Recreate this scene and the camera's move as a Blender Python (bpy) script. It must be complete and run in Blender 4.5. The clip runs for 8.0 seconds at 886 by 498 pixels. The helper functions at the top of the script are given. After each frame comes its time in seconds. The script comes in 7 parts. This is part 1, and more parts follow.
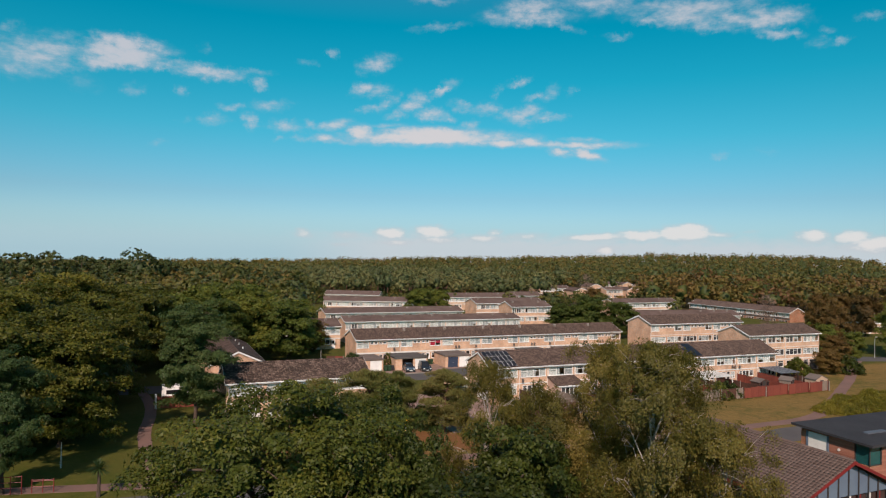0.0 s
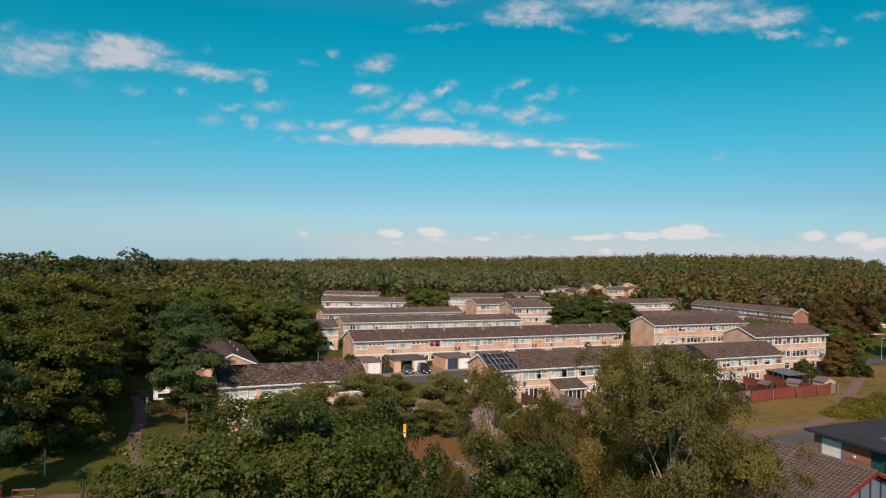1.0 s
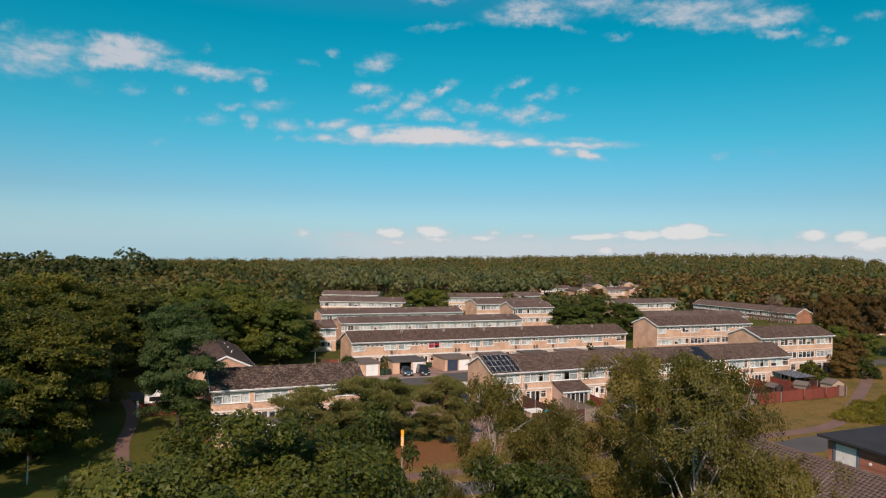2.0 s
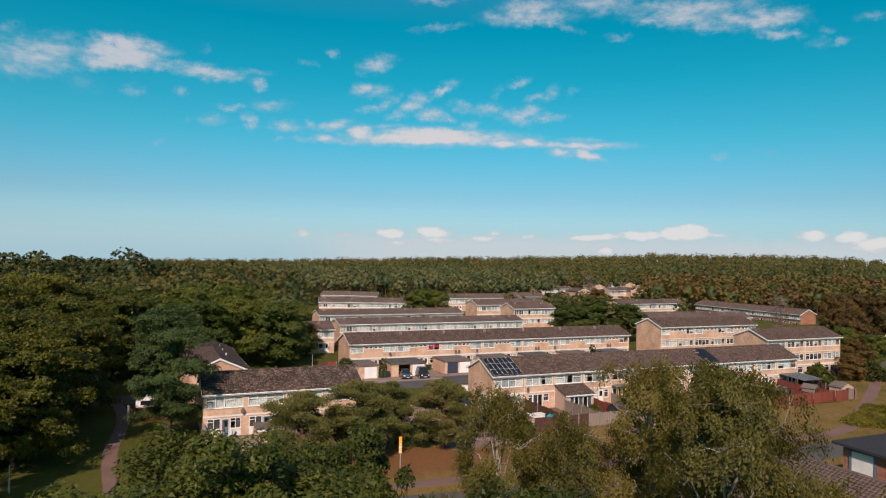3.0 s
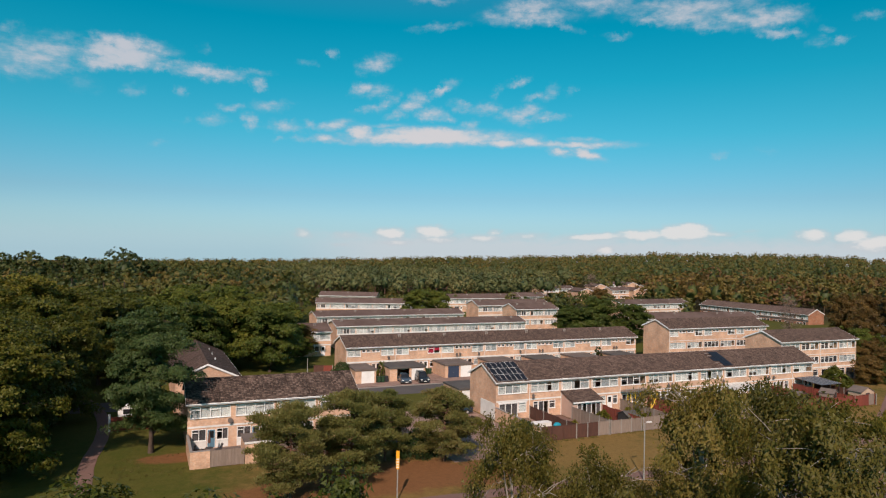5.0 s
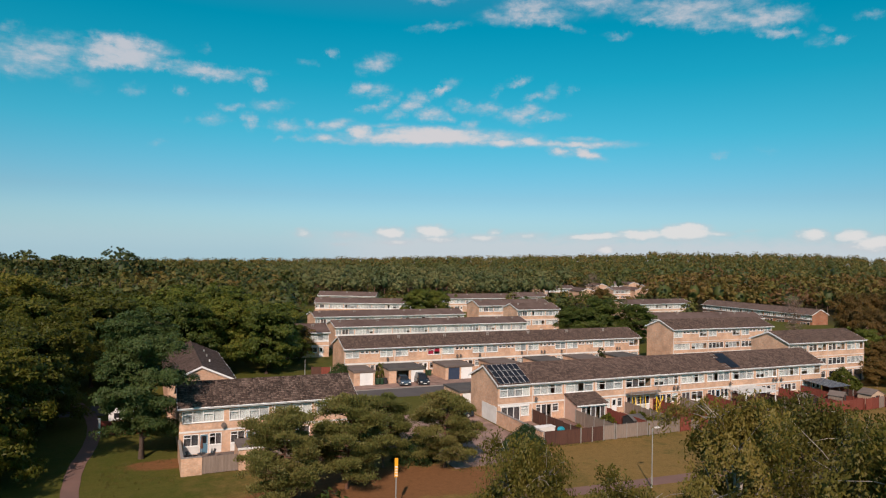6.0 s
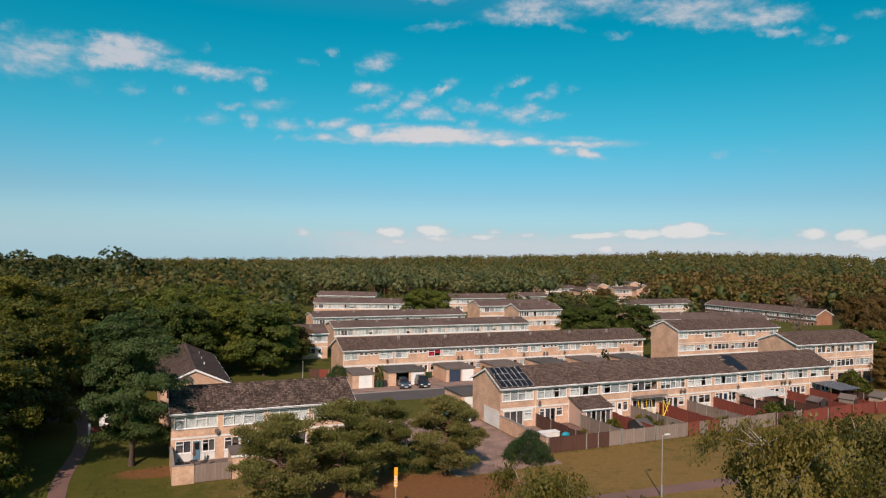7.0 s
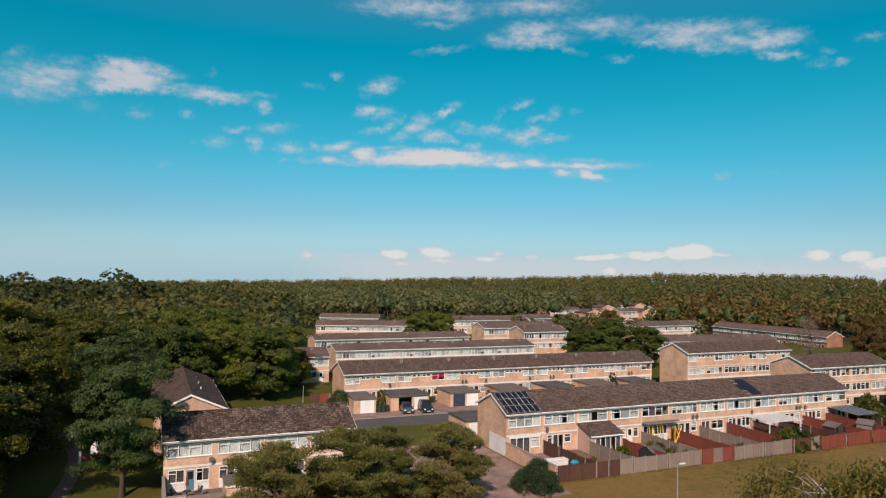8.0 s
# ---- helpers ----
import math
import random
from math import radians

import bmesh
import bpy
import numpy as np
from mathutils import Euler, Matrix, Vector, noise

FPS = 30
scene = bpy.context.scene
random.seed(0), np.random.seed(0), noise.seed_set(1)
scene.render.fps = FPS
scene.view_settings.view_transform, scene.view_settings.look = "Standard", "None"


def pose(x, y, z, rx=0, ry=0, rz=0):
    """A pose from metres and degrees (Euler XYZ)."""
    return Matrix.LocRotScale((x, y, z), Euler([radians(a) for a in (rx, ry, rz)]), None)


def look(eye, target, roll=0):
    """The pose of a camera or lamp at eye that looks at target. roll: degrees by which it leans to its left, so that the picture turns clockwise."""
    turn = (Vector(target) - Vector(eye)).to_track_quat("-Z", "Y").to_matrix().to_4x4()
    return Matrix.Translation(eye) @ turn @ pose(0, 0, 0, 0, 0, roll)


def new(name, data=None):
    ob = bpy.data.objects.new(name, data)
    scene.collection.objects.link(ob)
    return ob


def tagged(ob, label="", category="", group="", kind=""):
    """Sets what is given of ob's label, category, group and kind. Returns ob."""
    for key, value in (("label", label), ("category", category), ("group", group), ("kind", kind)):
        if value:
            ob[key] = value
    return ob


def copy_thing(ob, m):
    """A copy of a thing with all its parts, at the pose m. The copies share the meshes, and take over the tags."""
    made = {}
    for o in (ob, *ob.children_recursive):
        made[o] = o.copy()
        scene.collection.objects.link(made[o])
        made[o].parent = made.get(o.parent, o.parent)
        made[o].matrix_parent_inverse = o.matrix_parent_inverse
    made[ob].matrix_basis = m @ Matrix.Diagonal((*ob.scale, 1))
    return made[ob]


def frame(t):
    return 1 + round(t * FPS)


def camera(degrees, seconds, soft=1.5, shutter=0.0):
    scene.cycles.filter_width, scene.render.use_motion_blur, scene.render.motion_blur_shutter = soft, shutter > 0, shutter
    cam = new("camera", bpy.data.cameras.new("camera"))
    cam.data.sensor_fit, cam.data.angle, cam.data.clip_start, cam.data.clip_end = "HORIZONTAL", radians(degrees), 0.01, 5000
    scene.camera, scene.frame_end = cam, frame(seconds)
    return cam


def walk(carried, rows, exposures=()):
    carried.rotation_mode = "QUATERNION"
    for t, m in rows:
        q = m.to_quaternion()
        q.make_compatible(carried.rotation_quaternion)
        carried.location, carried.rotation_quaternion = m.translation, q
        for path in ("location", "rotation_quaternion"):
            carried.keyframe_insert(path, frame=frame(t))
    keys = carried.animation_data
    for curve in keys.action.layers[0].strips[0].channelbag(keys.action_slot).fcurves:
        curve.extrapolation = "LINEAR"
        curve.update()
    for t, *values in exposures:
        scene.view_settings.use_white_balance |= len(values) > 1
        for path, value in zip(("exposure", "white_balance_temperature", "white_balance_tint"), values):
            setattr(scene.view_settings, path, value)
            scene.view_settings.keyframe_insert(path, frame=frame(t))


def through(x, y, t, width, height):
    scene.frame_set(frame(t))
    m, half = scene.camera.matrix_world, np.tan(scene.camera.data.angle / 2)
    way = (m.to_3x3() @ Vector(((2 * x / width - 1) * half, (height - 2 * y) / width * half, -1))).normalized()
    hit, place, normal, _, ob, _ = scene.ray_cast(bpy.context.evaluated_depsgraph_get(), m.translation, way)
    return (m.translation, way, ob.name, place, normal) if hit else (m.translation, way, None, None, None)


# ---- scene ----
cam = camera(66.8, 8.0, 1.2)
PATH = [
    (0, (0.303, -0.943, 22.524), (1.11, 0.887, 22.543), 1.2),
    (0.5, (0.865, 0.291, 22.469), (1.672, 2.121, 22.487), 1.2),
    (1, (1.454, 1.489, 22.419), (2.261, 3.319, 22.439), 1.2),
    (1.5, (2.03, 2.676, 22.407), (2.837, 4.505, 22.425), 1.2),
    (3, (3.671, 6.24, 22.317), (4.478, 8.07, 22.337), 1.2),
    (3.5, (4.225, 7.41, 22.263), (5.031, 9.24, 22.282), 1.2),
    (4, (4.707, 8.582, 22.248), (5.513, 10.412, 22.267), 1.2),
    (4.5, (5.204, 9.787, 22.265), (6.011, 11.617, 22.284), 1.1),
    (6, (6.647, 13.176, 22.194), (7.454, 15.006, 22.212), 1.1),
    (6.5, (7.114, 14.379, 22.249), (7.921, 16.209, 22.265), 1.2),
    (7, (7.547, 15.551, 22.258), (8.354, 17.381, 22.274), 1.1),
    (7.5, (8.006, 16.617, 22.2), (8.809, 18.448, 22.24), 1.1),
    (8, (8.495, 17.653, 22.127), (9.29, 19.486, 22.208), 1.0),
]
walk(cam, [(t, look(eye, target, roll)) for t, eye, target, roll in PATH])

# ---- light ----
SUN = Vector((-0.40, -0.70, 0.60)).normalized()
world = bpy.data.worlds.new("world")
scene.world = world
world.use_nodes = True


class Nodes:
    """A short way to add nodes to a tree and link them."""

    def __init__(self, tree):
        self.tree = tree

    def add(self, kind, ins=None, operation=None):
        node = self.tree.nodes.new(kind)
        if operation:
            node.operation = operation
        for key, value in (ins or {}).items():
            if isinstance(value, bpy.types.NodeSocket):
                self.tree.links.new(value, node.inputs[key])
            else:
                node.inputs[key].default_value = value
        return node

    def math(self, op, a, b=0.0, clamp=False):
        node = self.add("ShaderNodeMath", {0: a, 1: b}, operation=op)
        node.use_clamp = clamp
        return node.outputs[0]

    def mix(self, fac, a, b, blend="MIX"):
        node = self.tree.nodes.new("ShaderNodeMix")
        node.data_type, node.blend_type = "RGBA", blend
        for key, value in ((0, fac), (6, a), (7, b)):
            if isinstance(value, bpy.types.NodeSocket):
                self.tree.links.new(value, node.inputs[key])
            else:
                node.inputs[key].default_value = value
        return node.outputs[2]

    def noise(self, vector, scale, detail=4.0, rough=0.55, out=0):
        ins = {"Scale": scale, "Detail": detail, "Roughness": rough}
        if vector is not None:
            ins["Vector"] = vector
        return self.add("ShaderNodeTexNoise", ins).outputs[out]

    def ramp(self, fac, stops):
        node = self.add("ShaderNodeValToRGB", {0: fac})
        els = node.color_ramp.elements
        while len(els) < len(stops):
            els.new(0.5)
        for el, (at, col) in zip(els, stops):
            el.position = at
            el.color = (*col, 1) if len(col) == 3 else col
        return node.outputs[0]

    def remap(self, value, a, b, c=0.0, d=1.0):
        node = self.add("ShaderNodeMapRange", {0: value, 1: a, 2: b, 3: c, 4: d})
        node.interpolation_type = "SMOOTHSTEP"
        return node.outputs[0]


# clouds: azimuth from north, elevation, half length, half thickness and tilt in degrees, and thickness from 0 to 1
CLOUDS_WEST = [
    (-7.84, 13.72, 2.71, 1.07, 12, 0.62), (-8.59, 14.52, 1.0, 0.53, 19, 0.42), (-6.52, 13.21, 1.3, 0.55, 14, 0.45), (-6.2, 15.01, 1.42, 0.36, 18, 0.36), (-9.06, 12.71, 1.05, 0.35, 9, 0.5), (-9.51, 15.27, 0.69, 0.35, 23, 0.4),
    (-2.35, 14.15, 2.37, 0.52, 8, 0.9), (-1.92, 14.86, 2.34, 0.7, 5, 0.95), (-1.94, 15.42, 1.28, 0.6, -3, 0.95), (-3.8, 15.4, 0.58, 0.37, -21, 0.5), (1.0, 14.19, 1.69, 0.29, 3, 0.5), (4.06, 14.07, 2.16, 0.44, -2, 0.72),
    (5.45, 14.0, 1.38, 0.35, -2, 0.6), (7.54, 14.29, 1.25, 0.25, 6, 0.45), (8.22, 13.49, 0.57, 0.41, 5, 0.6), (-4.57, 12.3, 1.05, 0.56, -8, 0.22),
]
CLOUDS_SCRAPS = [
    (-1.29, 12.2, 0.62, 0.38, 21, 0.36), (2.34, 12.46, 0.41, 0.3, -4, 0.42), (6.05, 11.63, 0.82, 0.3, 5, 0.45), (9.28, 11.91, 1.25, 0.41, 10, 0.45), (4.77, 10.51, 0.86, 0.41, 1, 0.45), (7.62, 10.51, 0.64, 0.46, -38, 0.65),
    (2.5, 10.22, 0.49, 0.25, 12, 0.22), (0.51, 8.24, 0.64, 0.25, 7, 0.3), (14.07, 16.36, 0.34, 0.3, -25, 0.42), (4.04, 15.72, 0.41, 0.29, -3, 0.25), (12.06, 15.51, 0.83, 0.25, 1, 0.28), (38.0, 17.78, 0.9, 0.2, -2, 0.42),
    (52.72, 16.16, 0.48, 0.36, -19, 0.32), (54.18, 16.09, 0.58, 0.22, 14, 0.5), (56.0, 17.4, 0.63, 0.22, -5, 0.36),
]
CLOUDS_MIDDLE = [
    (17.81, 15.77, 1.12, 0.56, 12, 0.62), (16.62, 13.71, 0.75, 0.42, 10, 0.66), (18.0, 13.66, 0.96, 0.47, 2, 0.5), (17.15, 12.07, 0.82, 0.32, 11, 0.5), (18.62, 12.61, 1.1, 0.32, 27, 0.5), (19.48, 11.75, 0.67, 0.37, 2, 0.5),
    (20.91, 12.56, 0.93, 0.37, 11, 0.6), (21.5, 13.06, 0.65, 0.47, -25, 0.55), (23.53, 13.88, 0.97, 0.26, 31, 0.66), (24.13, 14.37, 0.55, 0.37, -3, 0.5), (22.54, 11.86, 1.15, 0.48, -6, 0.7), (23.95, 11.45, 0.71, 0.21, 1, 0.5),
    (25.13, 12.54, 0.81, 0.37, -12, 0.5), (27.21, 12.28, 1.0, 0.48, 4, 0.56),
]
CLOUDS_EASTERLY = [
    (25.94, 11.02, 0.55, 0.27, 1, 0.42), (29.94, 14.52, 0.8, 0.26, 15, 0.6), (28.19, 13.71, 0.61, 0.26, 50, 0.4), (30.18, 11.99, 1.33, 0.48, 8, 0.66), (30.56, 11.39, 0.65, 0.32, -8, 0.42), (32.33, 11.59, 1.23, 0.32, -1, 0.6),
    (31.23, 13.27, 0.63, 0.26, 18, 0.5), (32.64, 13.7, 0.81, 0.42, 39, 0.45), (34.21, 13.72, 0.5, 0.26, 65, 0.32), (10.34, 10.35, 1.13, 0.42, 2, 0.56), (12.31, 10.65, 0.57, 0.37, -7, 0.5), (10.09, 9.31, 0.52, 0.21, 3, 0.42),
    (11.9, 9.48, 0.76, 0.26, 5, 0.5), (46.09, 8.23, 0.58, 0.3, -8, 0.35), (49.4, 8.39, 0.85, 0.29, -10, 0.2),
]
CLOUDS_STREAK = [
    (14.44, 10.65, 1.09, 0.37, 15, 0.62), (13.88, 9.51, 1.14, 0.27, -8, 0.66), (15.6, 9.32, 1.18, 0.21, 0, 0.5), (16.65, 10.13, 1.0, 0.53, -7, 0.88), (22.78, 9.87, 5.67, 0.49, 1, 1.0), (22.89, 10.2, 3.63, 0.48, 0, 1.0),
    (21.95, 9.61, 5.43, 0.27, 1, 0.9), (28.8, 9.55, 1.7, 0.27, -3, 0.8), (18.91, 10.8, 1.67, 0.21, 2, 0.42), (30.95, 9.67, 1.0, 0.32, -2, 0.86), (35.03, 9.38, 3.38, 0.27, -1, 0.7), (35.28, 9.78, 1.5, 0.21, -2, 0.5),
    (33.44, 8.85, 0.89, 0.32, -11, 0.76), (35.65, 8.6, 1.25, 0.32, -15, 0.82),
]
CLOUDS_TOP = [
    (30.49, 19.58, 2.76, 0.49, 0, 0.72), (30.84, 20.39, 1.92, 0.49, 2, 0.66), (33.23, 19.01, 1.36, 0.25, -17, 0.5), (23.18, 18.78, 1.83, 0.25, 7, 0.42), (22.65, 20.74, 1.58, 0.24, 0, 0.4), (36.21, 20.47, 2.81, 0.53, -2, 0.6),
    (36.7, 19.81, 0.92, 0.39, 17, 0.36), (21.06, 22.03, 4.57, 0.67, -1, 0.62), (23.84, 21.42, 1.89, 0.39, 0, 0.5), (30.54, 22.16, 3.87, 0.57, 0, 0.55),
]
CLOUDS_TOPEAST = [
    (43.29, 19.5, 3.97, 0.61, -3, 0.6), (40.77, 18.76, 1.71, 0.29, -6, 0.5), (43.36, 19.0, 2.32, 0.71, -8, 0.68), (45.06, 18.06, 2.47, 0.28, -6, 0.52), (46.52, 18.61, 2.01, 0.51, -19, 0.6), (49.54, 18.1, 1.64, 0.5, 6, 0.78),
    (49.52, 18.46, 2.05, 0.45, -13, 0.6), (50.05, 17.04, 1.23, 0.27, -10, 0.62), (53.35, 16.82, 0.48, 0.22, -5, 0.32),
]
CLOUDS_LOW = [
    (12.03, 1.61, 0.75, 0.33, -3, 0.5), (15.54, 1.56, 0.97, 0.27, 1, 0.5), (19.37, 1.8, 0.92, 0.39, 1, 0.85), (19.91, 0.99, 1.36, 0.22, 1, 0.45), (22.82, 1.97, 1.19, 0.44, 1, 0.9), (23.32, 1.33, 1.59, 0.28, 2, 0.5),
    (27.29, 1.53, 1.47, 0.28, 5, 0.55), (28.12, 2.0, 0.62, 0.28, 4, 0.5), (30.74, 1.76, 1.57, 0.27, 4, 0.45), (36.69, 1.76, 2.09, 0.27, 2, 0.75), (40.4, 1.97, 1.94, 0.32, 2, 0.8), (43.55, 2.19, 1.63, 0.47, 0, 1.0),
    (43.94, 2.55, 0.84, 0.26, 0, 0.85), (45.77, 2.05, 1.14, 0.21, 2, 0.5), (37.52, 0.67, 0.82, 0.27, 5, 0.65),
]
CLOUDS_LOWEAST = [
    (52.64, 1.98, 0.94, 0.39, 0, 0.75), (55.16, 1.95, 0.9, 0.38, 0, 0.8), (56.54, 1.51, 1.24, 0.42, 3, 0.85), (48.21, 2.31, 0.68, 0.15, 4, 0.32), (56.02, 1.2, 1.72, 0.33, -2, 0.5), (15.32, 0.74, 0.91, 0.16, 1, 0.32),
]


def sky_nodes():
    n = Nodes(world.node_tree)
    world.node_tree.nodes.clear()
    sky = n.add("ShaderNodeTexSky")
    sky.sky_type, sky.sun_disc = "NISHITA", False
    sky.sun_elevation = math.asin(SUN.z)
    sky.sun_rotation = math.atan2(SUN.x, SUN.y)
    sky.air_density, sky.dust_density, sky.ozone_density = 1.0, 0.6, 2.0
    way = n.add("ShaderNodeTexCoord").outputs["Generated"]
    xyz = n.add("ShaderNodeSeparateXYZ", {0: way})
    az = n.math("MULTIPLY", n.math("ARCTAN2", xyz.outputs[0], xyz.outputs[1]), 57.2958)
    el = n.math("MULTIPLY", n.math("ARCSINE", xyz.outputs[2]), 57.2958)
    grade = n.ramp(n.math("DIVIDE", el, 40.0), SKY_GRADE)
    blue = n.mix(1.0, sky.outputs[0], grade, "MULTIPLY")
    spot = n.add("ShaderNodeCombineXYZ", {0: az, 1: el}).outputs[0]
    # wind-drawn edges: the lookup is pushed about, broadly and finely, before the shapes are read
    push = n.add("ShaderNodeVectorMath", {0: n.noise(spot, 0.7, 6.0, 0.66, 1), 1: (0.5, 0.5, 0.5)}, operation="SUBTRACT").outputs[0]

    def cover_of(clouds, sway):
        at = n.add("ShaderNodeVectorMath", {0: push, 1: (*sway, 0), 2: spot}, operation="MULTIPLY_ADD").outputs[0]
        full = None
        for a, e, long, thick, tilt, dense in clouds:
            if full is not None:
                # one cloud is read after the other, so that few values are held at a time
                at = n.add("ShaderNodeVectorMath", {0: full, 1: (1e-5, 1e-5, 0), 2: at}, operation="MULTIPLY_ADD").outputs[0]
            node = n.add("ShaderNodeMapping", {"Vector": at, "Location": (a, e, 0), "Rotation": (0, 0, radians(tilt)), "Scale": (long, thick, 1)})
            node.vector_type = "TEXTURE"
            far = n.add("ShaderNodeVectorMath", {0: node.outputs[0]}, operation="LENGTH").outputs["Value"]
            body = n.math("MULTIPLY", n.remap(far, 2.3, 0.0), dense)
            full = body if full is None else n.add("ShaderNodeMath", {0: full, 1: body, 2: 0.04}, operation="SMOOTH_MAX").outputs[0]
        return full

    stretched = n.add("ShaderNodeVectorMath", {0: spot, 1: (0.55, 1.2, 1)}, operation="MULTIPLY").outputs[0]
    wisps = n.math("SUBTRACT", n.noise(stretched, 1.3, 6.0, 0.62), 0.5)
    high = cover_of(CLOUDS_WEST + CLOUDS_SCRAPS + CLOUDS_MIDDLE + CLOUDS_EASTERLY + CLOUDS_TOP + CLOUDS_TOPEAST, (2.6, 1.5))
    drawn = cover_of(CLOUDS_STREAK, (2.2, 0.6))
    low = cover_of(CLOUDS_LOW + CLOUDS_LOWEAST, (1.6, 0.5))

    def torn(cover, tear, a, b, most):
        """Noise eats into a cloud's body, more so at its edges, and nowhere else."""
        eaten = n.math("MULTIPLY", n.math("MULTIPLY", wisps, tear), n.remap(cover, 0.0, 0.35))
        return n.math("MULTIPLY", n.remap(n.math("ADD", cover, eaten), a, b), most)

    high = torn(high, 1.0, 0.04, 0.95, 0.82)
    drawn = torn(drawn, 0.9, 0.04, 0.95, 0.92)
    low = torn(low, 0.9, 0.03, 0.75, 0.88)
    # pale blue haze all along the skyline, and a white bank of far cloud on it to the north-east
    hazed = n.mix(n.math("MULTIPLY", n.remap(el, 4.6, 0.0), 0.75), blue, HAZE)
    bank = n.math("MULTIPLY", n.remap(n.math("ADD", el, n.math("MULTIPLY", wisps, 1.4)), 2.2, 0.9), n.remap(az, 9.0, 20.0, 0.1, 0.82))
    col = n.mix(bank, hazed, BANK)
    shade = n.mix(n.remap(high, 0.25, 0.75), CLOUD_DARK, CLOUD_LIGHT)
    col = n.mix(high, col, shade)
    col = n.mix(drawn, col, n.mix(n.remap(drawn, 0.3, 0.9), CLOUD_DARK, STREAK_LIGHT))
    heap = n.mix(n.remap(low, 0.3, 0.8), (5.5, 5.7, 6.1, 1), (7.6, 7.3, 7.2, 1))
    col = n.mix(low, col, heap)
    back = n.add("ShaderNodeBackground", {0: col, 1: SKY_STRENGTH})
    n.add("ShaderNodeOutputWorld", {0: back.outputs[0]})


SKY_STRENGTH = 0.1
SKY_GRADE = [(0.0, (0.7, 0.9, 1.2)), (0.12, (0.48, 0.77, 0.92)), (0.25, (0.19, 0.92, 0.94)), (0.36, (0.05, 0.95, 0.92)), (0.47, (0.0, 0.93, 0.9)), (0.62, (0.2, 0.95, 0.95)), (1.0, (1.35, 1.25, 1.1))]
CLOUD_LIGHT, STREAK_LIGHT, CLOUD_DARK, HAZE, BANK = (6.3, 6.0, 6.4, 1), (6.9, 6.4, 6.5, 1), (4.6, 5.2, 6.0, 1), (3.75, 5.9, 6.9, 1), (5.8, 6.2, 6.6, 1)
sky_nodes()
sun_data = bpy.data.lights.new("sun", "SUN")
sun_data.energy, sun_data.angle, sun_data.color = 5.0, radians(0.6), (1.0, 0.79, 0.69)
sun = new("sun", sun_data)
sun.matrix_world = look((0, 0, 60), Vector((0, 0, 60)) - SUN)

# ---- materials ----


def material(name, col, other=None, rough=0.8, scale=1.0, fine=20.0, metal=0.0, bump=0.0, spread=0.6, by_object=0.0, spec=0.3, stretch=(1, 1, 1)):
    """A surface of two tones at a coarse and a fine scale, in metres of the world."""
    m = bpy.data.materials.new(name)
    m.use_nodes = True
    m.node_tree.nodes.clear()
    n = Nodes(m.node_tree)
    other = other or tuple(c * 0.7 for c in col)
    pos = n.add("ShaderNodeNewGeometry").outputs["Position"]
    if stretch != (1, 1, 1):
        pos = n.add("ShaderNodeVectorMath", {0: pos, 1: stretch}, operation="MULTIPLY").outputs[0]
    coarse, grain = n.noise(pos, scale, 4.0), n.noise(pos, fine, 3.0, 0.6)
    fac = n.math("ADD", n.math("MULTIPLY", coarse, 0.6), n.math("MULTIPLY", grain, 0.4))
    fac = n.remap(fac, 0.5 - spread * 0.35, 0.5 + spread * 0.35)
    if by_object:
        rnd = n.add("ShaderNodeObjectInfo").outputs["Random"]
        fac = n.math("ADD", fac, n.math("MULTIPLY", n.math("SUBTRACT", rnd, 0.5), by_object), True)
    colour = n.mix(fac, (*col, 1), (*other, 1))
    ins = {"Base Color": colour, "Roughness": rough, "Metallic": metal, "Specular IOR Level": spec}
    if bump:
        ins["Normal"] = n.add("ShaderNodeBump", {"Strength": bump, "Distance": 0.02, "Height": grain}).outputs[0]
    bsdf = n.add("ShaderNodeBsdfPrincipled", ins)
    n.add("ShaderNodeOutputMaterial", {0: bsdf.outputs[0]})
    return m


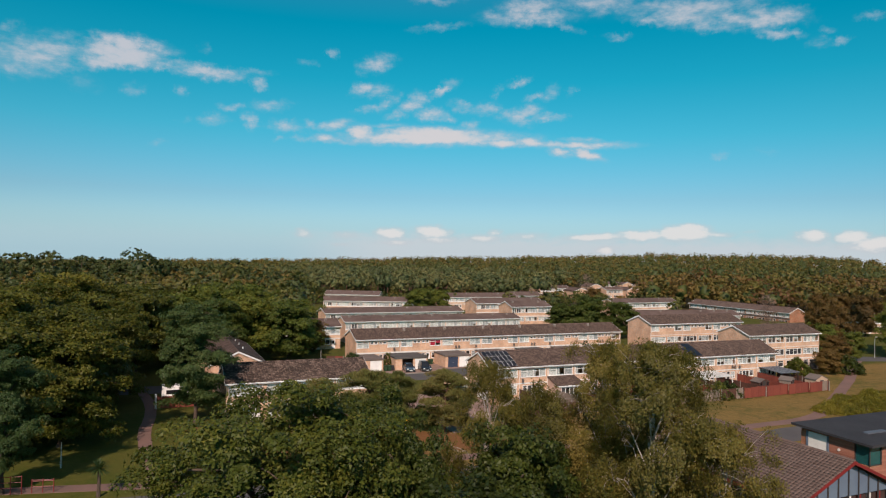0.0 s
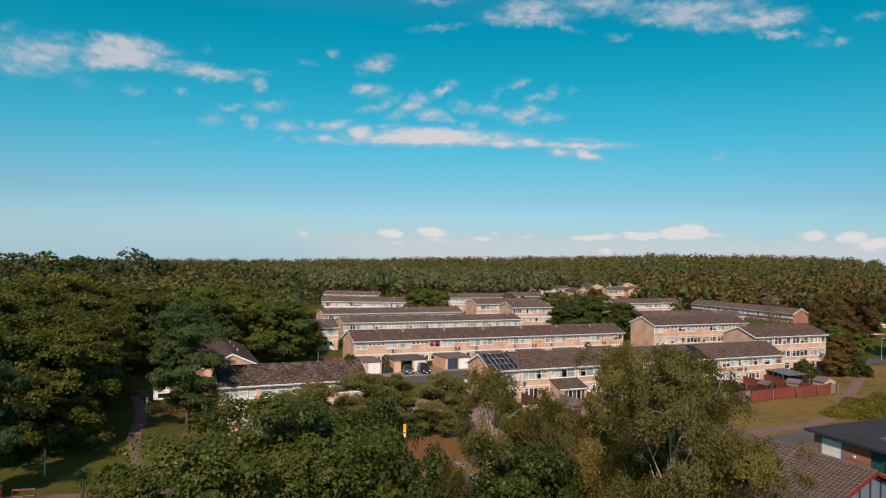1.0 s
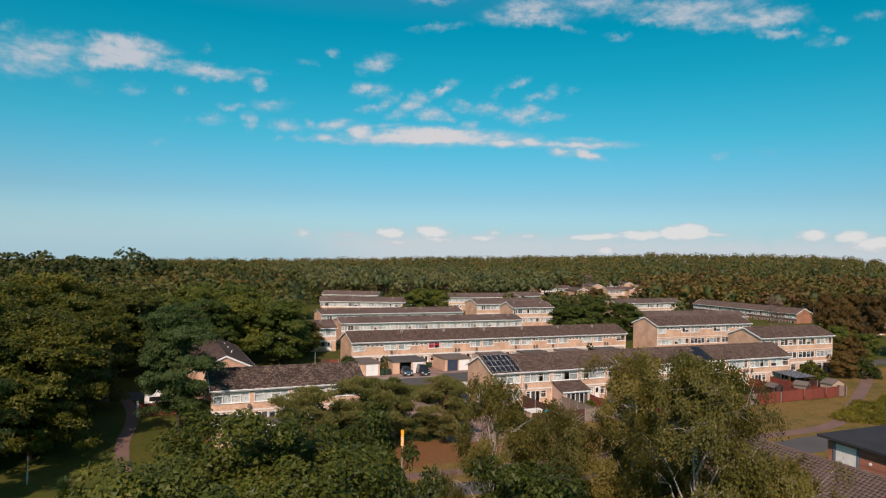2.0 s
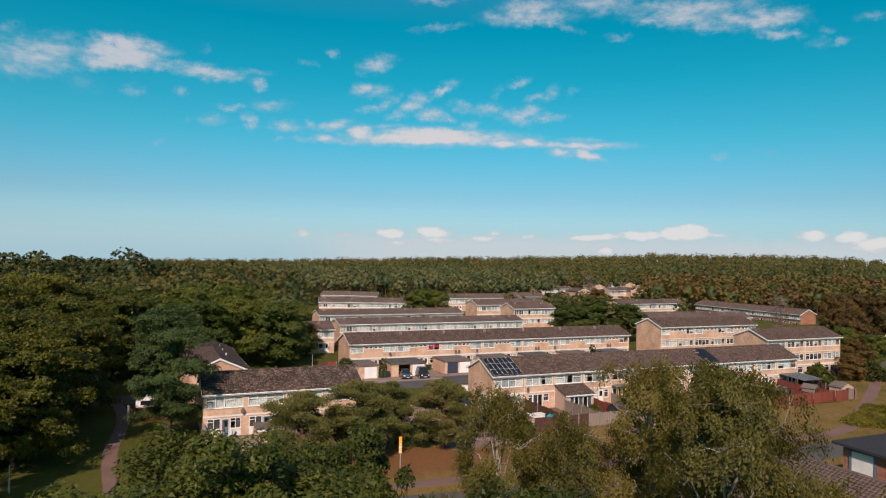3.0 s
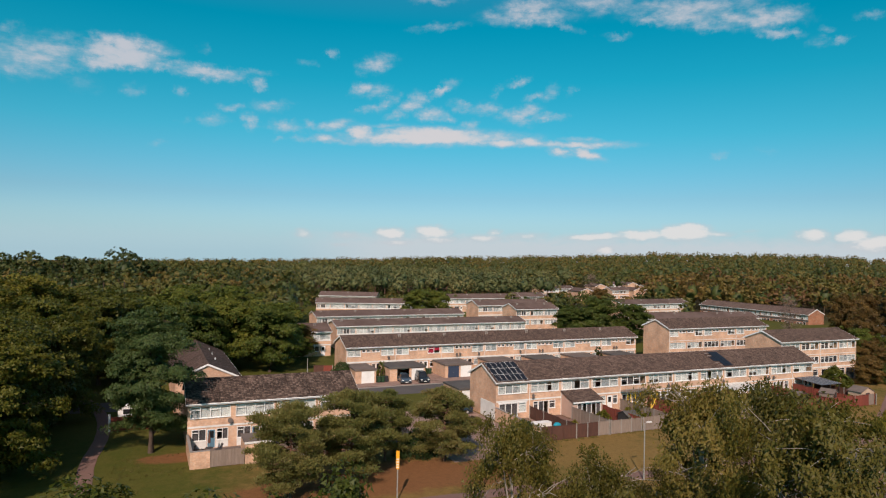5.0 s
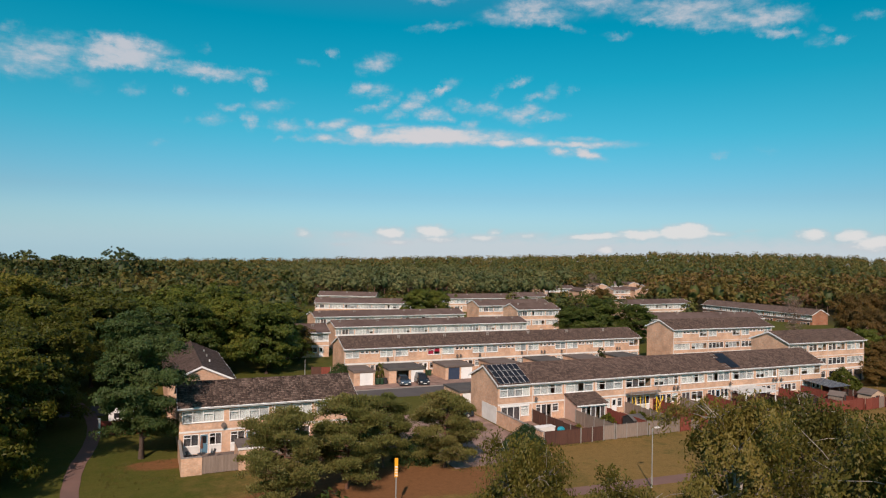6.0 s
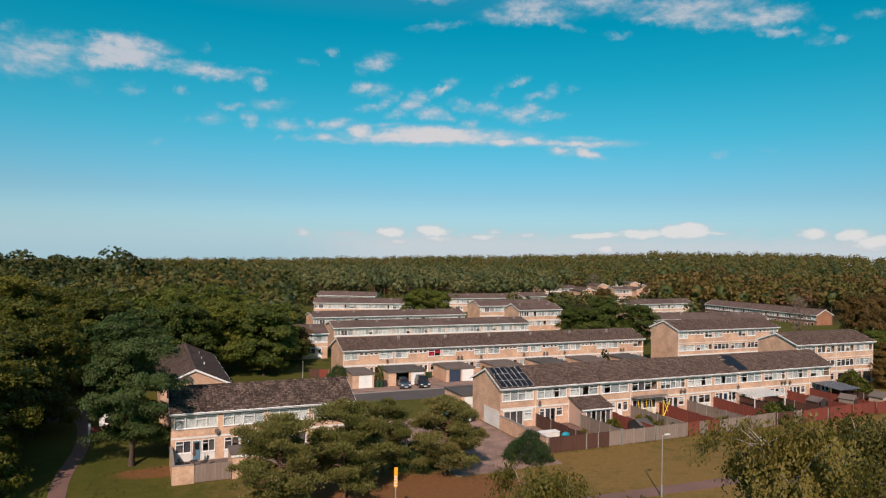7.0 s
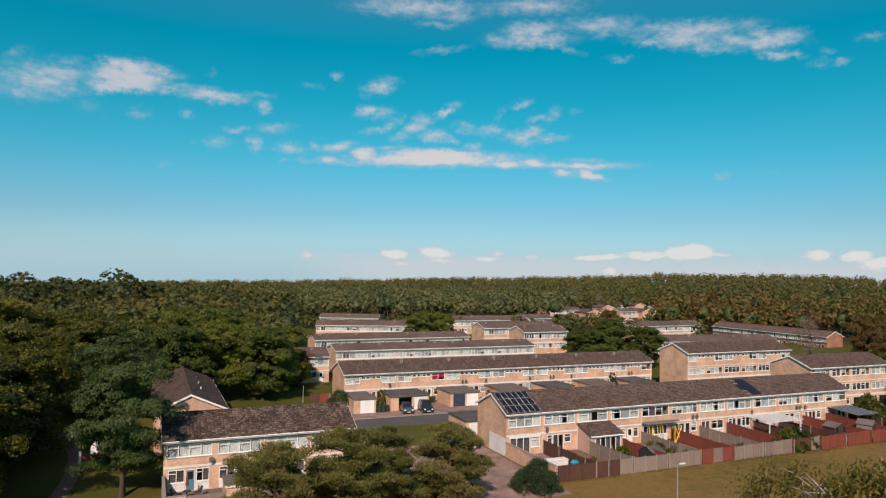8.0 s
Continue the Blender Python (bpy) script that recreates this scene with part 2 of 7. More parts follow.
def brick_material(name, one, two, mortar):
    m = bpy.data.materials.new(name)
    m.use_nodes = True
    m.node_tree.nodes.clear()
    n = Nodes(m.node_tree)
    pos = n.add("ShaderNodeNewGeometry").outputs["Position"]
    xyz = n.add("ShaderNodeSeparateXYZ", {0: pos})
    along = n.math("ADD", xyz.outputs[0], xyz.outputs[1])
    face = n.add("ShaderNodeCombineXYZ", {0: along, 1: xyz.outputs[2]}).outputs[0]
    brick = n.add("ShaderNodeTexBrick", {"Vector": face, "Color1": (*one, 1), "Color2": (*two, 1), "Mortar": (*mortar, 1), "Scale": 1.0, "Mortar Size": 0.008, "Brick Width": 0.225, "Row Height": 0.075, "Bias": -0.1})
    stain = n.noise(pos, 0.45, 5.0, 0.6)
    blotch = n.noise(pos, 3.5, 4.0, 0.6)
    dirt = n.ramp(stain, [(0.3, (0.72, 0.7, 0.68)), (0.62, (1.08, 1.06, 1.03))])
    mottle = n.ramp(blotch, [(0.3, (0.84, 0.82, 0.8)), (0.7, (1.1, 1.08, 1.05))])
    colour = n.mix(1.0, n.mix(1.0, brick.outputs[0], dirt, "MULTIPLY"), mottle, "MULTIPLY")
    relief = n.add("ShaderNodeBump", {"Strength": 0.4, "Distance": 0.01, "Height": brick.outputs[1]})
    relief.invert = True
    nor = relief.outputs[0]
    bsdf = n.add("ShaderNodeBsdfPrincipled", {"Base Color": colour, "Roughness": 0.9, "Normal": nor, "Specular IOR Level": 0.2})
    n.add("ShaderNodeOutputMaterial", {0: bsdf.outputs[0]})
    return m


def tile_material(name, col, pale, moss, moss_at=0.55, vary=1.0):
    """Concrete roof tiles: each tile its own tone, with lichen and dark moss in drifts."""
    m = bpy.data.materials.new(name)
    m.use_nodes = True
    m.node_tree.nodes.clear()
    n = Nodes(m.node_tree)
    geo = n.add("ShaderNodeNewGeometry")
    pos, rnd = geo.outputs["Position"], geo.outputs["Random Per Island"]
    rnd = n.math("ADD", n.math("MULTIPLY", rnd, vary), 0.5 - vary / 2)
    tone = n.ramp(rnd, [(0.0, tuple(c * 0.6 for c in col)), (0.3, col), (0.85, pale), (1.0, tuple(c * 1.2 for c in pale))])
    drift, speck = n.noise(pos, 0.6, 5.0, 0.7), n.noise(pos, 3.8, 3.0, 0.8)
    patch = n.remap(n.math("ADD", n.math("MULTIPLY", drift, 0.4), n.math("MULTIPLY", speck, 0.6)), moss_at - 0.05, moss_at + 0.09)
    tone = n.mix(n.math("MULTIPLY", patch, 0.85), tone, (*moss, 1))
    lichen = n.remap(n.noise(pos, 9.0, 3.0, 0.7), 0.62, 0.72)
    tone = n.mix(n.math("MULTIPLY", lichen, 0.35), tone, (0.32, 0.27, 0.2, 1))
    bsdf = n.add("ShaderNodeBsdfPrincipled", {"Base Color": tone, "Roughness": 0.92, "Specular IOR Level": 0.15})
    n.add("ShaderNodeOutputMaterial", {0: bsdf.outputs[0]})
    return m


def leaf_material(name, cols, through=0.35, attribute=False):
    """Leaves: tone by leaf and by tree, part of the light passing through."""
    m = bpy.data.materials.new(name)
    m.use_nodes = True
    m.node_tree.nodes.clear()
    n = Nodes(m.node_tree)
    geo = n.add("ShaderNodeNewGeometry")
    rnd = n.add("ShaderNodeObjectInfo").outputs["Random"]
    if attribute:
        reader = n.add("ShaderNodeAttribute")
        reader.attribute_name = "tone"
        rnd = reader.outputs["Fac"]
    patch = n.noise(geo.outputs["Position"], 0.5, 3.0)
    leaf = n.math("SUBTRACT", geo.outputs["Random Per Island"], 0.5)
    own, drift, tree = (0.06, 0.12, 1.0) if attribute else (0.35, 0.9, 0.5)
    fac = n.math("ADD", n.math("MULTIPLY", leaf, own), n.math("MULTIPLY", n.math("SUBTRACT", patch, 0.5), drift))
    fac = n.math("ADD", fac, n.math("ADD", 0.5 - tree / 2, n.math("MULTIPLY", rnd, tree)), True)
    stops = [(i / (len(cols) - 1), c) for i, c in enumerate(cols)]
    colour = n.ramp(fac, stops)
    flat = n.add("ShaderNodeBsdfPrincipled", {"Base Color": colour, "Roughness": 0.55, "Specular IOR Level": 0.25})
    lit = n.add("ShaderNodeBsdfTranslucent", {0: n.mix(0.35, colour, (0.16, 0.2, 0.02, 1))})
    both = n.add("ShaderNodeMixShader", {0: through, 1: flat.outputs[0], 2: lit.outputs[0]})
    n.add("ShaderNodeOutputMaterial", {0: both.outputs[0]})
    return m


def glass_material():
    m = bpy.data.materials.new("window_glass")
    m.use_nodes = True
    m.node_tree.nodes.clear()
    n = Nodes(m.node_tree)
    facing = n.add("ShaderNodeLayerWeight", {"Blend": 0.5}).outputs["Facing"]
    fres = n.math("MULTIPLY", n.math("POWER", facing, 4.0), 0.6)
    clear = n.add("ShaderNodeBsdfTransparent", {0: (0.86, 0.9, 0.9, 1)})
    gloss = n.add("ShaderNodeBsdfGlossy", {0: (1, 1, 1, 1), "Roughness": 0.03})
    both = n.add("ShaderNodeMixShader", {0: n.math("ADD", fres, 0.06), 1: clear.outputs[0], 2: gloss.outputs[0]})
    n.add("ShaderNodeOutputMaterial", {0: both.outputs[0]})
    return m


def ground_material():
    """Lawn, drier in drifts, with bare needle-brown earth under the pines."""
    m = bpy.data.materials.new("grass_ground")
    m.use_nodes = True
    m.node_tree.nodes.clear()
    n = Nodes(m.node_tree)
    pos = n.add("ShaderNodeNewGeometry").outputs["Position"]
    drift, tuft, blade = n.noise(pos, 0.06, 5.0, 0.6), n.noise(pos, 0.7, 5.0, 0.6), n.noise(pos, 9.0, 3.0, 0.7)
    dry = n.remap(n.math("ADD", n.math("MULTIPLY", drift, 0.6), n.math("MULTIPLY", tuft, 0.4)), 0.34, 0.58)
    # the lawn by the footpath and the wood stays damp and green
    damp = n.remap(n.math("ADD", n.add("ShaderNodeSeparateXYZ", {0: pos}).outputs[0], n.math("MULTIPLY", n.math("SUBTRACT", tuft, 0.5), 9.0)), 20.0, 9.0)
    damp = n.math("MAXIMUM", damp, n.remap(n.add("ShaderNodeSeparateXYZ", {0: pos}).outputs[1], 97.0, 101.0))
    colour = n.mix(n.math("MULTIPLY", dry, n.math("SUBTRACT", 1.0, n.math("MULTIPLY", damp, 0.8))), n.mix(damp, (*GRASS_GREEN, 1), (0.062, 0.075, 0.012, 1)), (*GRASS_DRY, 1))
    bare = None
    for x, y, a, b in ((27, 74.5, 13, 5.2), (36, 73, 6, 4), (9.5, 88.4, 4.5, 1.8), (19, 74, 7, 3)):
        off = n.add("ShaderNodeVectorMath", {0: pos, 1: (x, y, 0)}, operation="SUBTRACT").outputs[0]
        off = n.add("ShaderNodeVectorMath", {0: off, 1: (1 / a, 1 / b, 0)}, operation="MULTIPLY").outputs[0]
        far = n.add("ShaderNodeVectorMath", {0: off}, operation="LENGTH").outputs["Value"]
        bare = far if bare is None else n.math("MINIMUM", bare, far)
    bare = n.remap(n.math("ADD", bare, n.math("MULTIPLY", n.math("SUBTRACT", tuft, 0.5), 1.0)), 1.15, 0.75)
    colour = n.mix(n.math("MULTIPLY", bare, 0.9), colour, (*NEEDLES, 1))
    # the far woods' floor is darkened in colour for the shade under the trees
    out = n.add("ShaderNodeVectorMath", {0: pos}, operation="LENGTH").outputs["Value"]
    wood_shade = n.remap(n.math("ADD", out, n.math("MULTIPLY", drift, 60.0)), 315.0, 345.0)
    colour = n.mix(wood_shade, colour, (0.05, 0.042, 0.018, 1))
    shade = n.ramp(blade, [(0.25, (0.6, 0.62, 0.6)), (0.75, (1.28, 1.24, 1.2))])
    colour = n.mix(1.0, colour, shade, "MULTIPLY")
    colour = n.mix(1.0, colour, n.ramp(n.noise(pos, 2.0, 5.0, 0.7), [(0.3, (0.8, 0.82, 0.78)), (0.7, (1.16, 1.14, 1.14))]), "MULTIPLY")
    nor = n.add("ShaderNodeBump", {"Strength": 0.5, "Distance": 0.05, "Height": blade}).outputs[0]
    bsdf = n.add("ShaderNodeBsdfPrincipled", {"Base Color": colour, "Roughness": 0.95, "Normal": nor, "Specular IOR Level": 0.1})
    n.add("ShaderNodeOutputMaterial", {0: bsdf.outputs[0]})
    return m


GRASS_GREEN, GRASS_DRY, NEEDLES = (0.098, 0.088, 0.022), (0.205, 0.132, 0.046), (0.19, 0.088, 0.04)
BUFF = brick_material("buff_brick", (0.58, 0.345, 0.22), (0.66, 0.45, 0.325), (0.54, 0.43, 0.35))
RUST = brick_material("rust_brick", (0.3, 0.12, 0.07), (0.36, 0.16, 0.09), (0.34, 0.25, 0.18))
TILE = tile_material("brown_roof_tile", (0.082, 0.055, 0.045), (0.158, 0.11, 0.09), (0.03, 0.022, 0.018), 0.53, 0.55)
MOSSY = tile_material("mossy_roof_tile", (0.07, 0.048, 0.039), (0.19, 0.135, 0.11), (0.014, 0.01, 0.009), 0.495, 0.6)
HALLTILE = tile_material("grey_brown_roof_tile", (0.125, 0.084, 0.07), (0.185, 0.13, 0.108), (0.07, 0.05, 0.042), 0.6, 0.35)
FAR_TILE = material("far_roof_tile", (0.088, 0.06, 0.05), (0.135, 0.095, 0.08), 0.92, 0.35, 2.2, spread=0.5, by_object=0.5, spec=0.15)
TILE_EDGE = material("dark_tile_edge", (0.03, 0.022, 0.017), (0.06, 0.042, 0.032), 0.95, 0.5, 6)
WHITE = material("white_upvc", (0.8, 0.79, 0.76), (0.66, 0.65, 0.62), 0.45, 0.6, 8)
SLAB = material("white_render", (0.72, 0.7, 0.66), (0.56, 0.54, 0.5), 0.8, 0.8, 12)
CURTAIN = material("net_curtain", (0.72, 0.7, 0.67), (0.34, 0.35, 0.36), 0.9, 1.6, 6, by_object=1.4)
DRAPE = material("dark_drape", (0.05, 0.05, 0.06), (0.12, 0.1, 0.1), 0.9, 0.8, 6, by_object=0.8)
RED_DRAPE = material("red_drape", (0.5, 0.03, 0.07), (0.4, 0.02, 0.05), 0.9)
PURPLE_DRAPE = material("purple_drape", (0.16, 0.04, 0.14), (0.1, 0.03, 0.1), 0.9)
GLASS = glass_material()
FLOOR_IN = material("house_floor", (0.12, 0.1, 0.08), None, 0.8)
DOOR_BLUE = material("blue_door_paint", (0.1, 0.2, 0.26), (0.08, 0.16, 0.22), 0.5)
DOOR_DARK = material("dark_door", (0.03, 0.03, 0.035), (0.05, 0.045, 0.04), 0.5)
NAVY = material("navy_garage_paint", (0.03, 0.045, 0.08), (0.04, 0.055, 0.09), 0.5)
FELT = material("roof_felt", (0.06, 0.055, 0.052), (0.11, 0.1, 0.09), 0.9, 0.4, 6)
GREY_FELT = material("grey_roof_felt", (0.17, 0.135, 0.115), (0.1, 0.08, 0.07), 0.9, 0.4, 6)
ASPHALT = material("asphalt", (0.075, 0.068, 0.066), (0.1, 0.09, 0.085), 0.95, 0.25, 14, bump=0.2)
PATHMAT = material("pinkish_tarmac", (0.2, 0.115, 0.092), (0.14, 0.088, 0.072), 0.95, 0.3, 12, bump=0.2)
CONCRETE = material("concrete", (0.36, 0.24, 0.19), (0.13, 0.088, 0.072), 0.95, 0.5, 8, bump=0.2)
KERB = material("kerb_stone", (0.3, 0.27, 0.24), (0.22, 0.2, 0.18), 0.9, 0.6, 10)
STEEL = material("galvanised_steel", (0.5, 0.49, 0.46), (0.4, 0.39, 0.37), 0.5, 0.8, 14, metal=0.6)
FENCE_BROWN = material("brown_fence_wood", (0.1, 0.045, 0.03), (0.065, 0.032, 0.024), 0.85, 1.2, 8, by_object=0.5, stretch=(6, 6, 0.6))
FENCE_RED = material("red_stained_fence_wood", (0.22, 0.055, 0.035), (0.15, 0.04, 0.028), 0.85, 1.2, 8, by_object=0.5, stretch=(6, 6, 0.6))
FENCE_GREY = material("weathered_fence_wood", (0.26, 0.2, 0.16), (0.17, 0.13, 0.105), 0.9, 1.2, 8, by_object=0.5, stretch=(6, 6, 0.6))
BARK = material("bark", (0.1, 0.07, 0.05), (0.05, 0.035, 0.027), 0.95, 3.0, 12, bump=0.6, stretch=(1, 1, 0.25))
PINE_BARK = material("pine_bark", (0.17, 0.085, 0.05), (0.08, 0.05, 0.036), 0.95, 2.0, 9, bump=0.6, stretch=(1, 1, 0.3))
BIRCH_BARK = material("birch_bark", (0.45, 0.4, 0.34), (0.12, 0.1, 0.085), 0.8, 2.2, 9, bump=0.3, spread=0.9, stretch=(1, 1, 2))
L_GREEN = leaf_material("green_leaves", [(0.013, 0.022, 0.004), (0.032, 0.045, 0.006), (0.066, 0.078, 0.009), (0.145, 0.135, 0.018)], 0.22)
L_BIRCH = leaf_material("birch_leaves", [(0.05, 0.048, 0.01), (0.095, 0.084, 0.015), (0.15, 0.12, 0.022), (0.21, 0.152, 0.038)], 0.3)
L_PINE = leaf_material("pine_needles", [(0.052, 0.064, 0.019), (0.092, 0.1, 0.026), (0.135, 0.13, 0.034), (0.175, 0.135, 0.046)], 0.2)
L_DARK = leaf_material("dark_leaves", [(0.018, 0.038, 0.013), (0.037, 0.066, 0.019), (0.058, 0.092, 0.026), (0.085, 0.112, 0.03)])
L_MID = leaf_material("sunlit_green_leaves", [(0.034, 0.05, 0.01), (0.072, 0.095, 0.015), (0.13, 0.145, 0.02), (0.21, 0.19, 0.03)])
L_OAK = leaf_material("oak_leaves", [(0.03, 0.04, 0.007), (0.07, 0.079, 0.011), (0.125, 0.12, 0.015), (0.185, 0.15, 0.02)])
L_WOOD = leaf_material("woodland_leaves", [(0.036, 0.054, 0.017), (0.07, 0.084, 0.021), (0.12, 0.11, 0.025), (0.17, 0.115, 0.029), (0.15, 0.075, 0.032)], 0.2, True)
L_FARPINE = leaf_material("far_pine_needles", [(0.066, 0.086, 0.033), (0.115, 0.126, 0.044), (0.165, 0.158, 0.056), (0.205, 0.172, 0.066)], 0.15, True)
L_BRONZE = leaf_material("bronze_leaves", [(0.055, 0.036, 0.012), (0.1, 0.06, 0.017), (0.15, 0.088, 0.022), (0.2, 0.12, 0.03)])
L_PINKISH = leaf_material("pinkish_grey_twigs", [(0.16, 0.11, 0.085), (0.22, 0.15, 0.12), (0.26, 0.18, 0.14)], 0.2)
L_YELLOW = leaf_material("yellow_green_leaves", [(0.09, 0.09, 0.01), (0.17, 0.145, 0.014), (0.26, 0.21, 0.03)])
SOLAR = material("solar_cell", (0.008, 0.009, 0.013), (0.014, 0.015, 0.02), 0.35, 0.5, 3, spec=0.35)
TEAL = material("teal_plastic", (0.02, 0.3, 0.4), None, 0.4)
YELLOW = material("yellow_paint", (0.75, 0.5, 0.02), (0.65, 0.42, 0.02), 0.5)
SIGNY = material("sign_orange", (0.8, 0.36, 0.02), (0.75, 0.32, 0.02), 0.5)
REDPAINT = material("red_paint", (0.2, 0.022, 0.022), (0.13, 0.018, 0.018), 0.45)
BLUEGREY = material("blue_grey_panel", (0.13, 0.17, 0.22), (0.1, 0.13, 0.18), 0.5)
DARKROOF = material("dark_sheet_roof", (0.03, 0.03, 0.033), (0.045, 0.044, 0.047), 0.85, 0.3, 4, spec=0.15)
TEALGLASS = material("teal_glass", (0.02, 0.09, 0.09), (0.015, 0.07, 0.07), 0.08, spec=0.7)
POLY = material("polycarbonate", (0.07, 0.08, 0.1), (0.11, 0.12, 0.14), 0.55, spec=0.2)
PLASTIC = material("dark_plastic", (0.025, 0.025, 0.028), (0.04, 0.04, 0.042), 0.5)
GREENBIN = material("green_bin_plastic", (0.02, 0.05, 0.025), (0.03, 0.06, 0.03), 0.5)
CAR_BLUE = material("blue_grey_car_paint", (0.09, 0.13, 0.17), (0.08, 0.12, 0.16), 0.25, metal=0.5, spec=0.6)
CAR_DARK = material("dark_car_paint", (0.03, 0.04, 0.05), (0.025, 0.035, 0.045), 0.2, metal=0.4, spec=0.6)
CAR_GLASS = material("car_glass", (0.012, 0.014, 0.016), (0.02, 0.022, 0.024), 0.06, spec=0.8)
RUBBER = material("tyre_rubber", (0.015, 0.015, 0.015), (0.025, 0.025, 0.025), 0.9)

# ---- building helpers ----


def finish(name, bm, mat, smooth=False):
    me = bpy.data.meshes.new(name)
    bm.normal_update()
    bm.to_mesh(me)
    bm.free()
    me.materials.append(mat)
    if smooth:
        me.shade_smooth()
    return me


def part(name, shape, mat, parent, label="", smooth=False):
    """Links a bmesh, or a finished mesh, as one mesh object under a thing or a part."""
    me = shape if isinstance(shape, bpy.types.Mesh) else finish(name, shape, mat, smooth)
    ob = new(name, me)
    ob.parent = parent
    if label:
        ob["label"] = label
    return ob


def thing(name, label, category, group="", m=None, kind=""):
    ob = new(name)
    ob.empty_display_size = 0.2
    if m is not None:
        ob.matrix_basis = m
    return tagged(ob, label, category, group, kind)


def solid(name, bm, mat, label, category="", kind="", group="", smooth=False):
    """A thing of a single mesh."""
    return tagged(new(name, finish(name, bm, mat, smooth)), label, category, group, kind)


def box(bm, x0, x1, y0, y1, z0, z1):
    v = [bm.verts.new((x, y, z)) for z in (z0, z1) for y in (y0, y1) for x in (x0, x1)]
    for a, b, c, d in ((0, 2, 3, 1), (4, 5, 7, 6), (0, 1, 5, 4), (2, 6, 7, 3), (0, 4, 6, 2), (1, 3, 7, 5)):
        bm.faces.new((v[a], v[b], v[c], v[d]))


def boxes(*rows):
    bm = bmesh.new()
    for r in rows:
        box(bm, *r)
    return bm


def soft_box(x0, x1, y0, y1, z0, z1, edge=0.02):
    bm = boxes((x0, x1, y0, y1, z0, z1))
    bmesh.ops.bevel(bm, geom=bm.edges[:], offset=edge, segments=2, profile=0.5, affect="EDGES")
    return bm


def prism(bm, corners, along):
    """A solid from a closed outline, pushed along a vector."""
    a = [bm.verts.new(c) for c in corners]
    b = [bm.verts.new(Vector(c) + Vector(along)) for c in corners]
    bm.faces.new(a[::-1])
    bm.faces.new(b)
    for i in range(len(a)):
        j = (i + 1) % len(a)
        bm.faces.new((a[i], a[j], b[j], b[i]))


def tube(bm, a, b, r0, r1, sides=6):
    a, b = Vector(a), Vector(b)
    q = (b - a).to_track_quat("Z", "Y")
    rings = []
    for p, r in ((a, r0), (b, r1)):
        rings.append([bm.verts.new(p + q @ Vector((r * math.cos(k * math.tau / sides), r * math.sin(k * math.tau / sides), 0))) for k in range(sides)])
    for k in range(sides):
        j = (k + 1) % sides
        bm.faces.new((rings[0][k], rings[0][j], rings[1][j], rings[1][k]))
    bm.faces.new(rings[0][::-1])
    bm.faces.new(rings[1])


def pierced(bm, x0, x1, y0, y1, z0, z1, holes):
    """A wall along x with rectangular openings (x0, x1, z0, z1) right through it, as one closed skin."""
    xs = sorted({x0, x1, *(h[0] for h in holes), *(h[1] for h in holes)})
    zs = sorted({z0, z1, *(h[2] for h in holes), *(h[3] for h in holes)})
    full = {(i, j) for i in range(len(xs) - 1) for j in range(len(zs) - 1) if not any(h[0] < (xs[i] + xs[i + 1]) / 2 < h[1] and h[2] < (zs[j] + zs[j + 1]) / 2 < h[3] for h in holes)}
    seen = {}

    def corner(i, j, y):
        if (i, j, y) not in seen:
            seen[i, j, y] = bm.verts.new((xs[i], y, zs[j]))
        return seen[i, j, y]

    for i, j in full:
        ring = ((i, j), (i + 1, j), (i + 1, j + 1), (i, j + 1))
        bm.faces.new([corner(*c, y0) for c in ring])
        bm.faces.new([corner(*c, y1) for c in ring[::-1]])
        for (p, q), beside in zip(zip(ring, ring[1:] + ring[:1]), ((i, j - 1), (i + 1, j), (i, j + 1), (i - 1, j))):
            if beside not in full:
                bm.faces.new((corner(*q, y0), corner(*p, y0), corner(*p, y1), corner(*q, y1)))


def raw_mesh(name, verts, faces, mat, tone=None, edge_mat=None):
    """A mesh from arrays of quads; tone: one value a face."""
    me = bpy.data.meshes.new(name)
    verts, faces = np.asarray(verts, np.float32), np.asarray(faces, np.int32)
    me.vertices.add(len(verts))
    me.vertices.foreach_set("co", verts.ravel())
    k = faces.shape[1]
    me.loops.add(faces.size)
    me.loops.foreach_set("vertex_index", faces.ravel())
    me.polygons.add(len(faces))
    me.polygons.foreach_set("loop_start", np.arange(0, faces.size, k, dtype=np.int32))
    if tone is not None:
        me.attributes.new("tone", "FLOAT", "FACE").data.foreach_set("value", np.asarray(tone, np.float32))
    me.update(calc_edges=True)
    me.materials.append(mat)
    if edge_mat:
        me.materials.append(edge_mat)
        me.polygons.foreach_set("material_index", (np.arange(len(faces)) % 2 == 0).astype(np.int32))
    return me


# ---- the ground ----


def height(x, y):
    """The lie of the land: level by the houses, a long rise to the east far off, a fall to the west."""
    far = math.hypot(x, y)
    az = math.degrees(math.atan2(x, y))
    out = min(max((far - 330) / 800, 0), 1) ** 1.3
    east = min(max((az - 12) / 30, 0), 1)
    west = min(max((14 - az) / 30, 0), 1)
    fall = min(max((az - 52) / 14, 0), 1)
    return out * (19.0 * east * (1 - 0.55 * fall) - 12.0 * west) - (max(far - 1300, 0) * 0.012)


